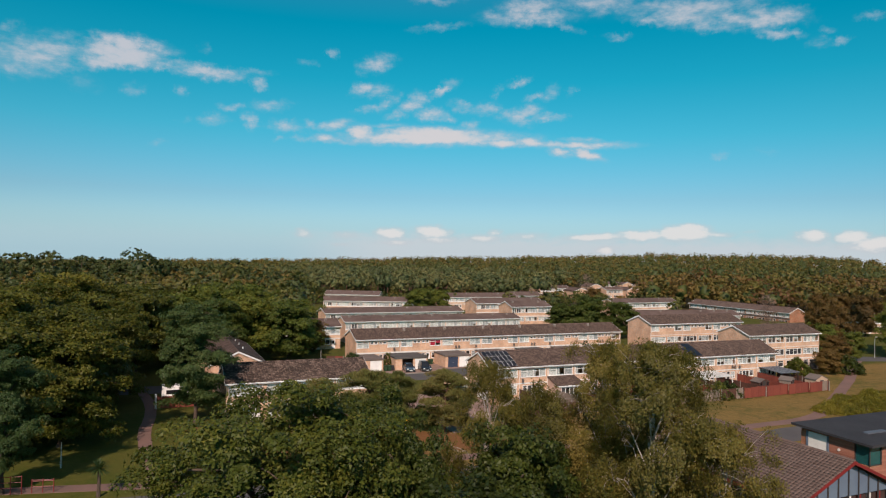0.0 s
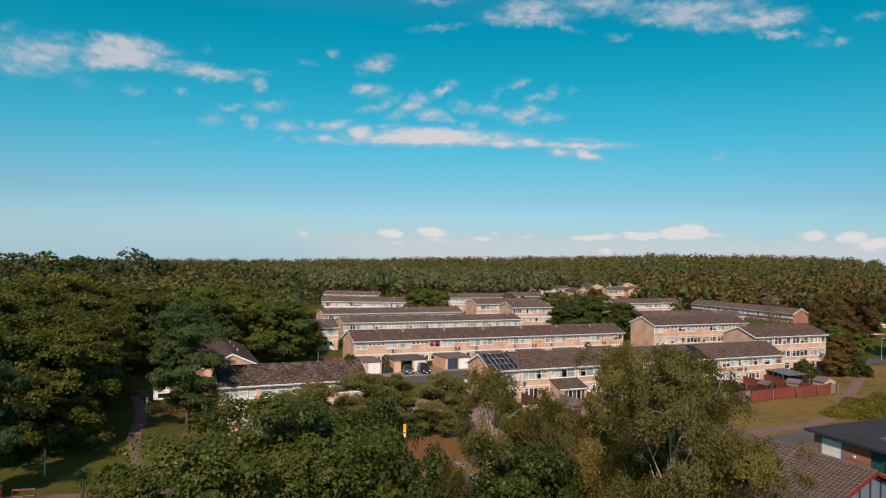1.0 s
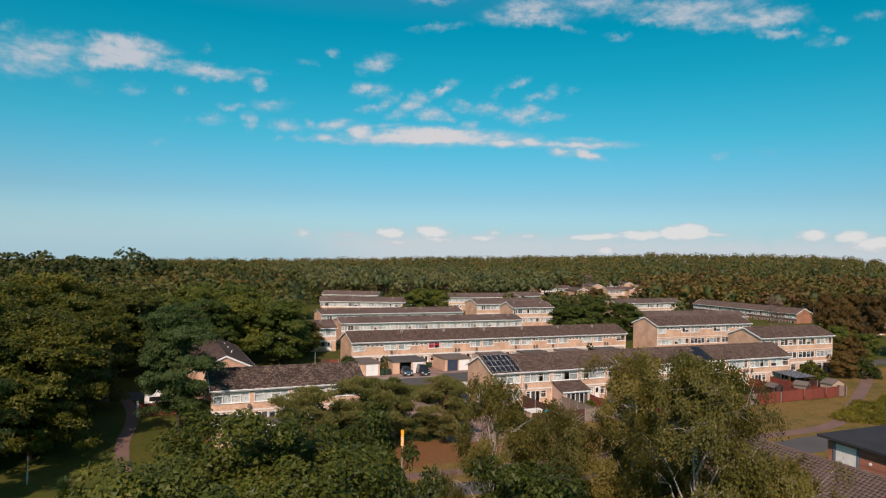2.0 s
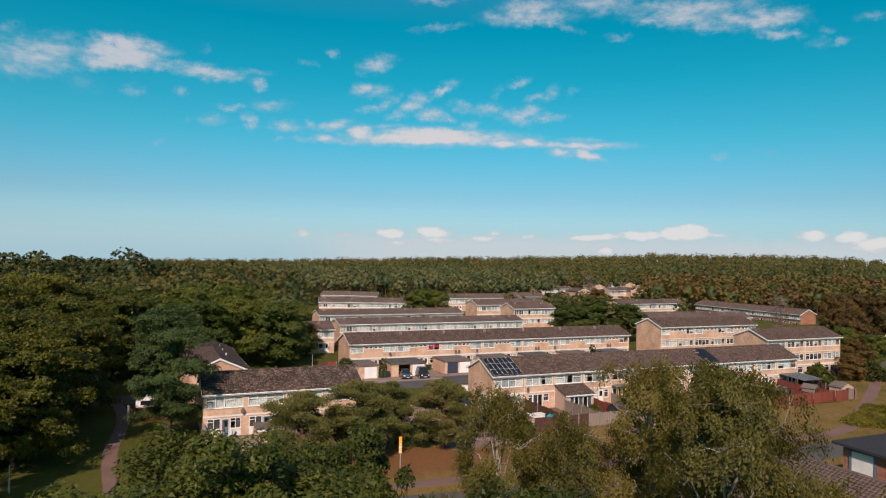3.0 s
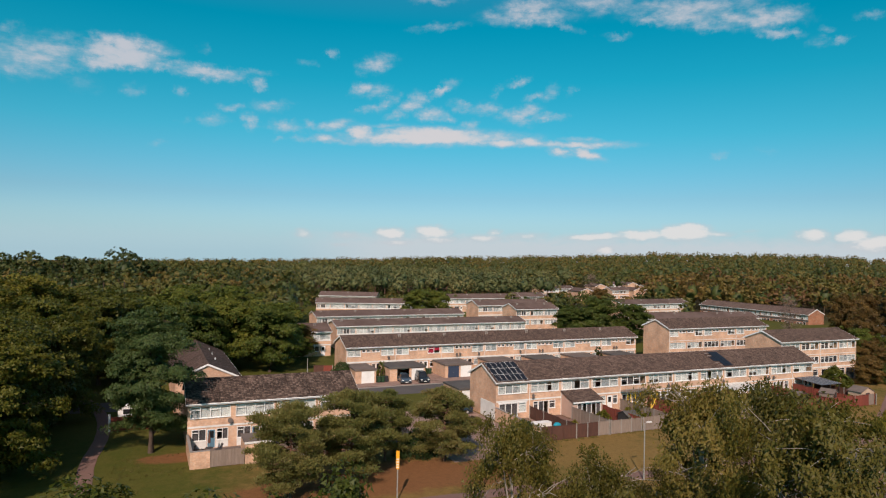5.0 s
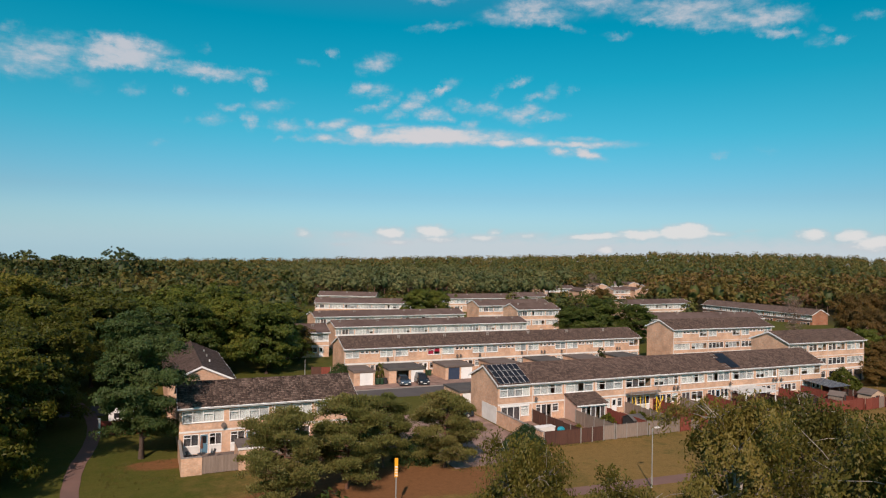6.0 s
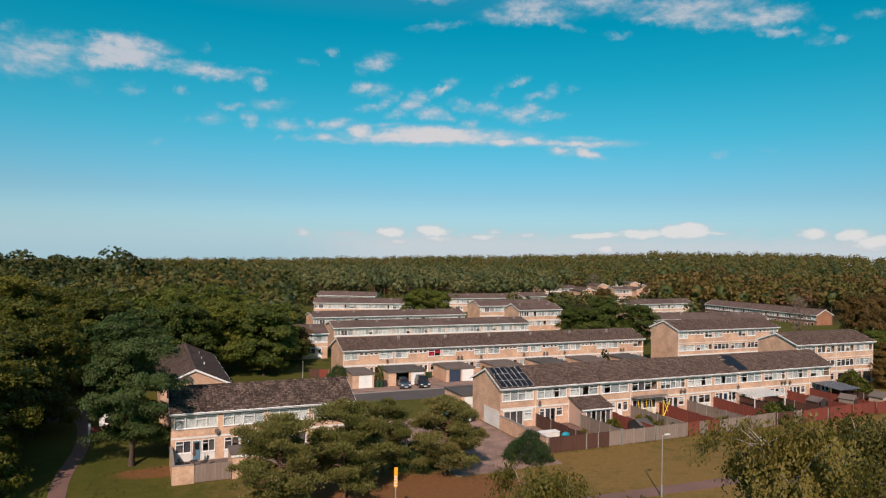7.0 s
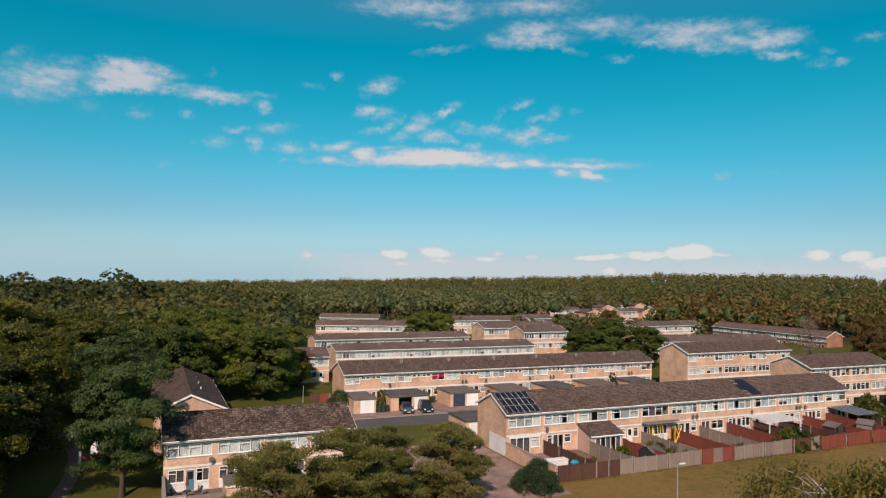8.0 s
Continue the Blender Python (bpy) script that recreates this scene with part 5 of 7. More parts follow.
def car(x, y, turn, paint, label, long=4.2, tall=1.5, van=False):
    """A parked hatchback: body, glasshouse, wheels, lamps, bumpers."""
    top = thing("car", label, "car", "parked cars", pose(x, y, 0.02, 0, 0, turn))
    L, H = long / 2, tall
    side = [(-L, 0.3), (-L, 0.75), (-L * 0.96, 0.9), (-L * 0.8, 0.95), (-L * 0.45, 1.0), (L * 0.9, 1.0), (L, 0.9), (L, 0.35), (L * 0.9, 0.22), (-L * 0.92, 0.22)]
    bm = bmesh.new()
    prism(bm, [(px, -0.86, pz) for px, pz in side][::-1], (0, 1.72, 0))
    bmesh.ops.bevel(bm, geom=bm.edges[:], offset=0.07, segments=2, profile=0.6, affect="EDGES")
    part("body", bm, paint, top, smooth=True)
    bm = bmesh.new()
    low = [(-L * 0.5, 0.99), (L * 0.93, 0.99)]
    high = [(-L * 0.12, H - 0.06), (L * 0.72, H - 0.05)]
    v = [bm.verts.new((px, s * 0.8, pz)) for px, pz in low for s in (-1, 1)] + [bm.verts.new((px, s * 0.62, pz)) for px, pz in high for s in (-1, 1)]
    for q in ((0, 2, 6, 4), (1, 5, 7, 3), (0, 4, 5, 1), (2, 3, 7, 6), (4, 6, 7, 5), (0, 1, 3, 2)):
        bm.faces.new([v[i] for i in q])
    bmesh.ops.bevel(bm, geom=bm.edges[:], offset=0.05, segments=2, profile=0.6, affect="EDGES")
    part("glasshouse", bm, CAR_GLASS, top, smooth=True)
    part("roof", soft_box(-L * 0.1, L * 0.7, -0.6, 0.6, H - 0.055, H, 0.025), paint, top, smooth=True)
    for px in (-L * 0.62, L * 0.62):
        for s in (-1, 1):
            bm = bmesh.new()
            tube(bm, (px, s * 0.72, 0.31), (px, s * 0.89, 0.31), 0.31, 0.31, 16)
            wheel = part("wheel", bm, RUBBER, top)
            bm = bmesh.new()
            tube(bm, (px, s * 0.885, 0.31), (px, s * 0.9, 0.31), 0.2, 0.18, 10)
            part("rim", bm, STEEL, wheel)
    for s in (-1, 1):
        part("headlight", soft_box(-L - 0.01, -L + 0.12, s * 0.62 - 0.16, s * 0.62 + 0.16, 0.62, 0.78, 0.02), WHITE, top)
        part("tail_light", soft_box(L - 0.06, L + 0.01, s * 0.66 - 0.12, s * 0.66 + 0.12, 0.68, 0.9, 0.02), REDPAINT, top)
        part("mirror", soft_box(-L * 0.42, -L * 0.34, s * 0.96 - 0.09, s * 0.96 + 0.09, 0.95, 1.08, 0.02), paint, top)
    part("bumper", soft_box(-L - 0.05, -L + 0.1, -0.8, 0.8, 0.28, 0.5, 0.03), PLASTIC, top)
    part("number_plate", boxes((-L - 0.065, -L - 0.052, -0.26, 0.26, 0.36, 0.47)), WHITE, top)
    return top


car(47.2, 120.7, 82, CAR_BLUE, "blue-grey hatchback parked before an open garage", 4.1, 1.5)
car(50.4, 120.5, 84, CAR_DARK, "dark blue four-wheel-drive parked on a drive", 4.4, 1.75)
car(46.2, 96.9, -12, CAR_DARK, "black car parked beside the gable", 4.3, 1.45)
car(33.4, 92.5, 80, CAR_DARK, "dark car parked in the court under pines", 4.2, 1.45)
car(30.6, 96.8, 84, CAR_BLUE, "silver-blue car parked in the court", 4.2, 1.5)


def bin_(x, y, mat, label, turn=0):
    top = thing("wheelie_bin", label, "bin", "wheelie bins", pose(x, y, 0.03, 0, 0, turn))
    bm = bmesh.new()
    v = [bm.verts.new((px * s, py * s, z)) for z, s in ((0.08, 0.82), (0.98, 1.0)) for px, py in ((-0.29, -0.36), (0.29, -0.36), (0.29, 0.36), (-0.29, 0.36))]
    bm.faces.new(v[3::-1])
    bm.faces.new(v[4:])
    for k in range(4):
        bm.faces.new((v[k], v[(k + 1) % 4], v[4 + (k + 1) % 4], v[4 + k]))
    part("body", bm, mat, top)
    part("lid", soft_box(-0.31, 0.31, -0.4, 0.38, 0.985, 1.05, 0.02), mat, top)
    for s in (-0.22, 0.22):
        bm = bmesh.new()
        tube(bm, (s - 0.03, 0.34, 0.1), (s + 0.03, 0.34, 0.1), 0.1, 0.1, 10)
        part("wheel", bm, RUBBER, top)


for x, y, mat in ((42.9, 121.9, GREENBIN), (43.6, 121.8, GREENBIN), (44.3, 122.0, PLASTIC), (54.6, 127.0, GREENBIN), (53.9, 127.1, GREENBIN), (19.4, 88.6, PLASTIC)):
    bin_(x, y, mat, "dark green wheelie bin by the garages" if mat is GREENBIN else "black wheelie bin by a wall")

# ---- yard of the short terrace ----
yard = thing("yard_wall", "buff brick yard wall with a stone coping", "wall")
part("wall", boxes((10.15, 10.38, 83.6, 90.6, 0, 1.75), (10.38, 12.1, 83.6, 83.83, 0, 1.75)), BUFF, yard)
part("coping", boxes((10.12, 10.41, 83.57, 90.6, 1.75, 1.82), (10.41, 12.1, 83.57, 83.86, 1.75, 1.82)), KERB, yard)
gate = thing("yard_gate", "grey weathered close-boarded gate fence", "gate")
for k in range(22):
    part("board", boxes((12.12 + k * 0.155, 12.265 + k * 0.155, 83.68, 83.71, 0.06, 1.72 + 0.012 * (k % 3))), FENCE_GREY, gate)
part("rail", boxes((12.1, 15.55, 83.712, 83.78, 0.4, 0.5), (12.1, 15.55, 83.712, 83.78, 1.4, 1.5)), FENCE_GREY, gate)
store = thing("brick_store", "flat-roofed brick store with a grey felt roof", "shed")
part("wall", boxes((15.6, 18.4, 83.6, 87.2, 0, 2.15)), BUFF, store)
part("roof", boxes((15.5, 18.5, 83.5, 87.3, 2.16, 2.3)), GREY_FELT, store)
part("fascia", boxes((15.47, 18.53, 83.46, 83.497, 2.12, 2.33)), SLAB, store)
solid("patio", boxes((10.4, 29.6, 84.0, 90.65, -0.08, 0.05)), GREY_FELT, "grey slab yard behind the short terrace", "patio", "structure")
for k in range(2, 4):
    garden_fence("garden_fence", XL + k * WL, 90.6, XL + k * WL, 83.8, [FENCE_GREY], 1.7, "weathered fence between two yards", "yard fences")
garden_fence("garden_fence", 18.6, 83.7, 29.6, 83.7, [FENCE_GREY, FENCE_BROWN, FENCE_GREY], 1.7, "weathered board fence behind the pines", "yard fences")


def garden_chair(x, y, turn):
    top = thing("garden_chair", "dark folding garden chair on the patio", "chair", "garden chairs", pose(x, y, 0.05, 0, 0, turn))
    part("seat", soft_box(-0.24, 0.24, -0.24, 0.24, 0.42, 0.46, 0.01), PLASTIC, top)
    bm = bmesh.new()
    prism(bm, [(-0.24, 0.24, 0.46), (0.24, 0.24, 0.46), (0.24, 0.42, 1.02), (-0.24, 0.42, 1.02)], (0, 0.03, 0))
    part("backrest", bm, PLASTIC, top)
    for px in (-0.22, 0.22):
        for py in (-0.22, 0.22):
            bm = bmesh.new()
            tube(bm, (px, py, 0), (px, py * 0.9, 0.43), 0.018, 0.018, 5)
            part("leg", bm, PLASTIC, top)


for args in ((11.3, 88.4, 60), (13.4, 88.5, -70), (11.9, 87.4, 150)):
    garden_chair(*args)
table = thing("garden_table", "small dark round garden table", "table", m=pose(12.4, 88.4, 0.05))
bm = bmesh.new()
tube(bm, (0, 0, 0.68), (0, 0, 0.71), 0.42, 0.42, 16)
part("tabletop", bm, PLASTIC, table)
bm = bmesh.new()
tube(bm, (0, 0, 0), (0, 0, 0.68), 0.05, 0.04, 6)
part("leg", bm, PLASTIC, table)
paras = thing("parasol", "closed brown parasol through the garden table", "parasol", m=pose(12.4, 88.45, 0.76))
bm = bmesh.new()
tube(bm, (0, 0, 0), (0, 0, 1.9), 0.02, 0.02, 6)
part("pole", bm, STEEL, paras)
bm = bmesh.new()
limb_rings = ((0.5, 0.13), (0.7, 0.16), (1.3, 0.1), (1.85, 0.02))
for (z0, r0), (z1, r1) in zip(limb_rings, limb_rings[1:]):
    tube(bm, (0, 0, z0), (0, 0, z1), r0, r1, 8)
part("canopy", bm, material("brown_parasol_cloth", (0.14, 0.07, 0.05), None, 0.9), paras)

# ---- street furniture ----


def street_lamp(x, y, tall, turn, label):
    top = thing("street_lamp", label, "street lamp", "street lamps", pose(x, y, 0, 0, 0, turn))
    bm = bmesh.new()
    tube(bm, (0, 0, 0), (0, 0, 1.1), 0.09, 0.085, 8)
    tube(bm, (0, 0, 1.1), (0, 0, tall), 0.06, 0.045, 8)
    part("pole", bm, STEEL, top)
    if tall < 3:
        return
    bm = bmesh.new()
    tube(bm, (0, 0, tall - 0.05), (0.35, 0, tall + 0.02), 0.03, 0.03, 6)
    part("arm", bm, STEEL, top)
    part("lantern", soft_box(0.25, 0.85, -0.11, 0.11, tall - 0.02, tall + 0.1, 0.03), SLAB, top)


street_lamp(52.0, 64.7, 5.75, 0, "slim grey street lamp on the lawn path")
street_lamp(-7.2, 77.6, 2.6, 180, "short plain grey post by the wood")
street_lamp(33.2, 134.0, 2.9, 90, "short plain grey post before the trees")
street_lamp(161.0, 105.0, 5.0, 0, "slim grey street lamp by the far road")
sign = thing("marker_post", "tall pole with an orange and white marker board", "sign", m=pose(26.85, 68.1, 0, 0, 0, -24))
bm = bmesh.new()
tube(bm, (0, 0, 0), (0, 0, 4.4), 0.06, 0.05, 8)
part("pole", bm, STEEL, sign)
plate = part("board", boxes((-0.15, 0.15, -0.09, -0.06, 2.9, 4.55)), SIGNY, sign)
part("bar", boxes(*[(-0.12, 0.12, -0.096, -0.0905, 3.0 + 0.24 * k, 3.12 + 0.24 * k) for k in range(4)]), SLAB, plate)

# ---- the far end of the footpath ----
garden_fence("garden_fence", 34.4, 134.0, 37.6, 132.9, [FENCE_BROWN, FENCE_RED], 1.5, "red-brown board fence beside the short far terrace", "yard fences")
garden_fence("garden_fence", 2.2, 102.2, 8.2, 102.0, [FENCE_RED], 1.8, "red-brown board fence at the end of the footpath", "yard fences")
solid("gatepost", soft_box(1.85, 2.1, 102.05, 102.3, 0, 2.1, 0.02), WHITE, "white painted gatepost beside the red fence", "post")
van = thing("caravan", "white touring caravan behind the fence", "caravan", m=pose(5.0, 106.0, 0))
part("body", soft_box(-2.2, 2.2, -1.0, 1.0, 0.5, 2.6, 0.15), WHITE, van)
part("window", soft_box(-1.6, 1.0, -1.02, -0.99, 1.4, 2.0, 0.01), CAR_GLASS, van)
bm = bmesh.new()
tube(bm, (0, -1.0, 0.32), (0, -0.8, 0.32), 0.32, 0.32, 12)
part("wheel", bm, RUBBER, van)
for k, (x, y) in enumerate(((-10.5, 70.6), (-7.9, 70.2))):
    rack = thing("cycle_rail", "red painted tubular rail beside the lane", "rail", "red rails", pose(x, y, 0, 0, 0, -10))
    for px in (-0.9, 0.0, 0.9):
        bm = bmesh.new()
        tube(bm, (px, 0, 0), (px, 0, 1.7 - 0.4 * k), 0.04, 0.04, 6)
        part("post", bm, REDPAINT, rack)
    for z in (0.6, 1.1, 1.6 - 0.4 * k):
        bm = bmesh.new()
        tube(bm, (-0.9, 0, z), (0.9, 0, z), 0.03, 0.03, 6)
        part("rail", bm, REDPAINT, rack)

# ---- the hall and the pavilion by the birches ----
hall = thing("hall", "low hall with a grey-brown tiled roof and red bargeboards", "building")
hx, hw, hy0, hy1, he, hr = 49.7, 5.9, 33.0, 47.5, 4.85, 7.45
bm = bmesh.new()
box(bm, hx - hw + 0.6, hx + hw - 0.6, hy0 + 0.7, hy1, 0, he - 0.05)
part("wall", bm, material("dark_boarding", (0.06, 0.035, 0.03), (0.04, 0.025, 0.022), 0.8), hall)
bm = bmesh.new()
prism(bm, [(hx - hw, hy0, he), (hx, hy0, hr), (hx + hw, hy0, he), (hx + hw, hy0, he + 0.12), (hx, hy0, hr + 0.12), (hx - hw, hy0, he + 0.12)], (0, hy1 - hy0, 0))
hroof = part("roof", bm, HALLTILE, hall)
slope = math.hypot(hw, hr - he)
hang = math.degrees(math.atan2(hr - he, hw))
for s in (-1, 1):
    f = part("tile_field", tile_field(hy1 - hy0, slope, "tile_field", HALLTILE, 0.33, 0.33), None, hroof)
    f.matrix_basis = pose(hx + s * hw, hy0 if s > 0 else hy1, he + 0.13, 0, 0, 90 * s) @ pose(0, 0, 0, hang)
bm = bmesh.new()
for k in range(32):
    tube(bm, (hx, hy0 + k * 0.453, hr + 0.14), (hx, hy0 + k * 0.453 + 0.44, hr + 0.145), 0.13, 0.135, 6)
part("ridge_tiles", bm, HALLTILE, hroof)
for s in (-1, 1):
    bm = bmesh.new()
    prism(bm, [(hx + s * (hw + 0.05), hy0 - 0.06, he - 0.08), (hx, hy0 - 0.06, hr - 0.1), (hx, hy0 - 0.06, hr + 0.16), (hx + s * (hw + 0.05), hy0 - 0.06, he + 0.17)], (0, 0.055, 0))
    part("bargeboard", bm, REDPAINT, hall)
    part("gutter_board", boxes((hx + s * hw - 0.04, hx + s * hw + 0.04, hy0, hy1, he - 0.2, he + 0.1)), REDPAINT, hall)
bm = bmesh.new()
prism(bm, [(hx - hw + 0.6, hy0 + 0.5, he - 0.05), (hx + hw - 0.6, hy0 + 0.5, he - 0.05), (hx, hy0 + 0.5, hr - 0.1)], (0, 0.18, 0))
part("gable_panel", bm, BLUEGREY, hall)
for k in range(-4, 5):
    x = hx + k * 1.15
    part("mullion", boxes((x - 0.05, x + 0.05, hy0 + 0.42, hy0 + 0.5, he - 1.6, max(hr - 0.15 - abs(x - hx) * 0.44, he - 1.5))), DOOR_DARK, hall)
for k in range(-4, 4):
    part("red_panel", boxes((hx + k * 1.15 + 0.1, hx + k * 1.15 + 0.5, hy0 + 0.6, hy0 + 0.69, he - 1.7, he - 0.15)), REDPAINT if k % 2 else SLAB, hall)

pav = thing("pavilion", "brick pavilion with a dark overhanging flat roof", "building")
qx0, qx1, qy0, qy1, qz = 65.9, 84.0, 42.6, 50.2, 4.55
bm = bmesh.new()
box(bm, qx0, qx1, qy0 + 1.6, qy1, 0, qz)
box(bm, qx0 + 1.8, qx1, qy0, qy0 + 1.6, 0, qz)
box(bm, qx0, qx0 + 1.8, qy0, qy0 + 1.6, 0, 2.6)
bmesh.ops.remove_doubles(bm, verts=bm.verts, dist=1e-4)
part("wall", bm, RUST, pav)
CEDAR = material("red_cedar_board", (0.36, 0.15, 0.1), (0.26, 0.105, 0.07), 0.8, 0.7, 9, by_object=0.9, stretch=(0.4, 0.4, 5))
for k in range(28):
    z = 0.1 + k * 0.158
    part("board", boxes((qx0 - 0.03, qx0 - 0.003, qy0 + (1.6 if z > 2.45 else 0.0), qy1 - 3.3, z, z + 0.14)), CEDAR, pav)
    part("board", boxes((qx0 + (1.8 if z > 2.45 else 0.0), qx1, qy0 - 0.03, qy0 - 0.003, z, z + 0.14)), CEDAR, pav)
bm = bmesh.new()
prism(bm, [(qx0 - 0.7, qy0 - 0.7, qz + 0.1), (qx0 - 0.7, qy1 + 0.7, qz + 0.3), (qx0 - 0.7, qy1 + 0.7, qz + 0.55), (qx0 - 0.7, qy0 - 0.7, qz + 0.34)], (qx1 - qx0 + 1.4, 0, 0))
proof = part("roof", bm, DARKROOF, pav)
part("rooflight", boxes((qx0 + 3.0, qx0 + 6.0, qy0 + 2.2, qy0 + 2.8, qz + 0.36, qz + 0.55)), POLY, proof)
part("white_panel", boxes((qx0 - 0.05, qx0 - 0.003, qy1 - 3.0, qy1 - 0.9, 1.6, qz - 0.1)), SLAB, pav)
part("panel_post", boxes((qx0 - 0.09, qx0 - 0.003, qy1 - 3.25, qy1 - 3.05, 1.2, qz - 0.05), (qx0 - 0.09, qx0 - 0.003, qy1 - 0.85, qy1 - 0.65, 1.2, qz - 0.05)), BLUEGREY, pav)
corner = part("corner_window", boxes((qx0 + 0.1, qx0 + 1.75, qy0 + 0.1, qy0 + 1.55, 2.62, qz - 0.02)), TEALGLASS, pav)
part("frame", boxes((qx0, qx0 + 0.1, qy0, qy0 + 0.1, 2.6, qz), (qx0 + 1.7, qx0 + 1.8, qy0, qy0 + 0.1, 2.6, qz), (qx0, qx0 + 0.1, qy0 + 1.5, qy0 + 1.6, 2.6, qz), (qx0, qx0 + 1.8, qy0, qy0 + 0.09, 2.6, 2.7)), DOOR_DARK, corner)
bm = bmesh.new()
tube(bm, (qx0 - 0.12, qy0 + 3.2, 3.4), (qx0 - 0.003, qy0 + 3.2, 3.4), 0.14, 0.14, 10)
part("wall_lamp", bm, SLAB, pav)

# ---- trees ----
BIRCHES = [(20.4, 21.9, 0, 1.0, 1.06), (22.1, 27.2, 120, 0.94, 1.03), (22.9, 20.2, 200, 0.95, 0.875), (16.1, 28.8, 80, 0.76, 0.97), (18.9, 28.0, 300, 0.85, 0.9), (24.7, 26.6, 40, 1.0, 1.02)]


def limb(bm, points, radii, sides=6):
    """A bent, tapering limb through several points."""
    last = None
    for i, (p, r) in enumerate(zip(points, radii)):
        d = (points[min(i + 1, len(points) - 1)] - points[max(i - 1, 0)]).normalized()
        q = d.to_track_quat("Z", "Y")
        ring = [bm.verts.new(p + q @ Vector((r * math.cos(k * math.tau / sides), r * math.sin(k * math.tau / sides), 0))) for k in range(sides)]
        if last:
            for k in range(sides):
                j = (k + 1) % sides
                bm.faces.new((last[k], last[j], ring[j], ring[k]))
        last = ring
    bm.faces.new(last)


def leaf_quads(centres, spread, per, size, rng, droop=0.0, flat=1.0, long=1.0, outward=None, slim=0.55, corners=4, loose=0.45, domed=0.0):
    """Leaf-shaped faces over clump centres; domed: the share of leaves that lie on the upper side of their clump."""
    n = len(centres) * per
    c = np.repeat(centres, per, axis=0)
    s = np.repeat(np.broadcast_to(spread, (len(centres),)), per)[:, None]
    off = rng.normal(0, 1, (n, 3))
    off /= np.linalg.norm(off, axis=1, keepdims=True) + 1e-9
    if domed:
        under = (off[:, 2] < -0.15) & (rng.random(n) < domed)
        off[under, 2] *= -1
    off *= (rng.random((n, 1)) ** (0.3 if domed else 0.5)) * s
    off[:, 2] *= flat
    p = c + off
    p[:, 2] -= droop * np.abs(rng.normal(0, 1, n)) * s[:, 0]
    # leaves lie roughly over the outside of their clump
    out = off / (np.linalg.norm(off, axis=1, keepdims=True) + 1e-9)
    if outward is not None:
        out = out * 0.5 + np.repeat(outward, per, axis=0) * 0.9
    face = out * 0.9 + rng.normal(0, loose, (n, 3)) + (0, 0, 0.25)
    face /= np.linalg.norm(face, axis=1, keepdims=True)
    u = np.cross(face, rng.normal(0, 1, (n, 3)))
    u /= np.linalg.norm(u, axis=1, keepdims=True) + 1e-9
    v = np.cross(face, u)
    k = size * (0.6 + 0.8 * rng.random((n, 1)))
    u, v = u * k * long, v * k * slim
    if corners == 3:
        return np.stack([p - u, p + v * 1.5, p + u * 0.9 - v], 1).reshape(-1, 3), np.arange(n * 3).reshape(-1, 3)
    return np.stack([p - u, p + v, p + u, p - v], 1).reshape(-1, 3), np.arange(n * 4).reshape(-1, 4)


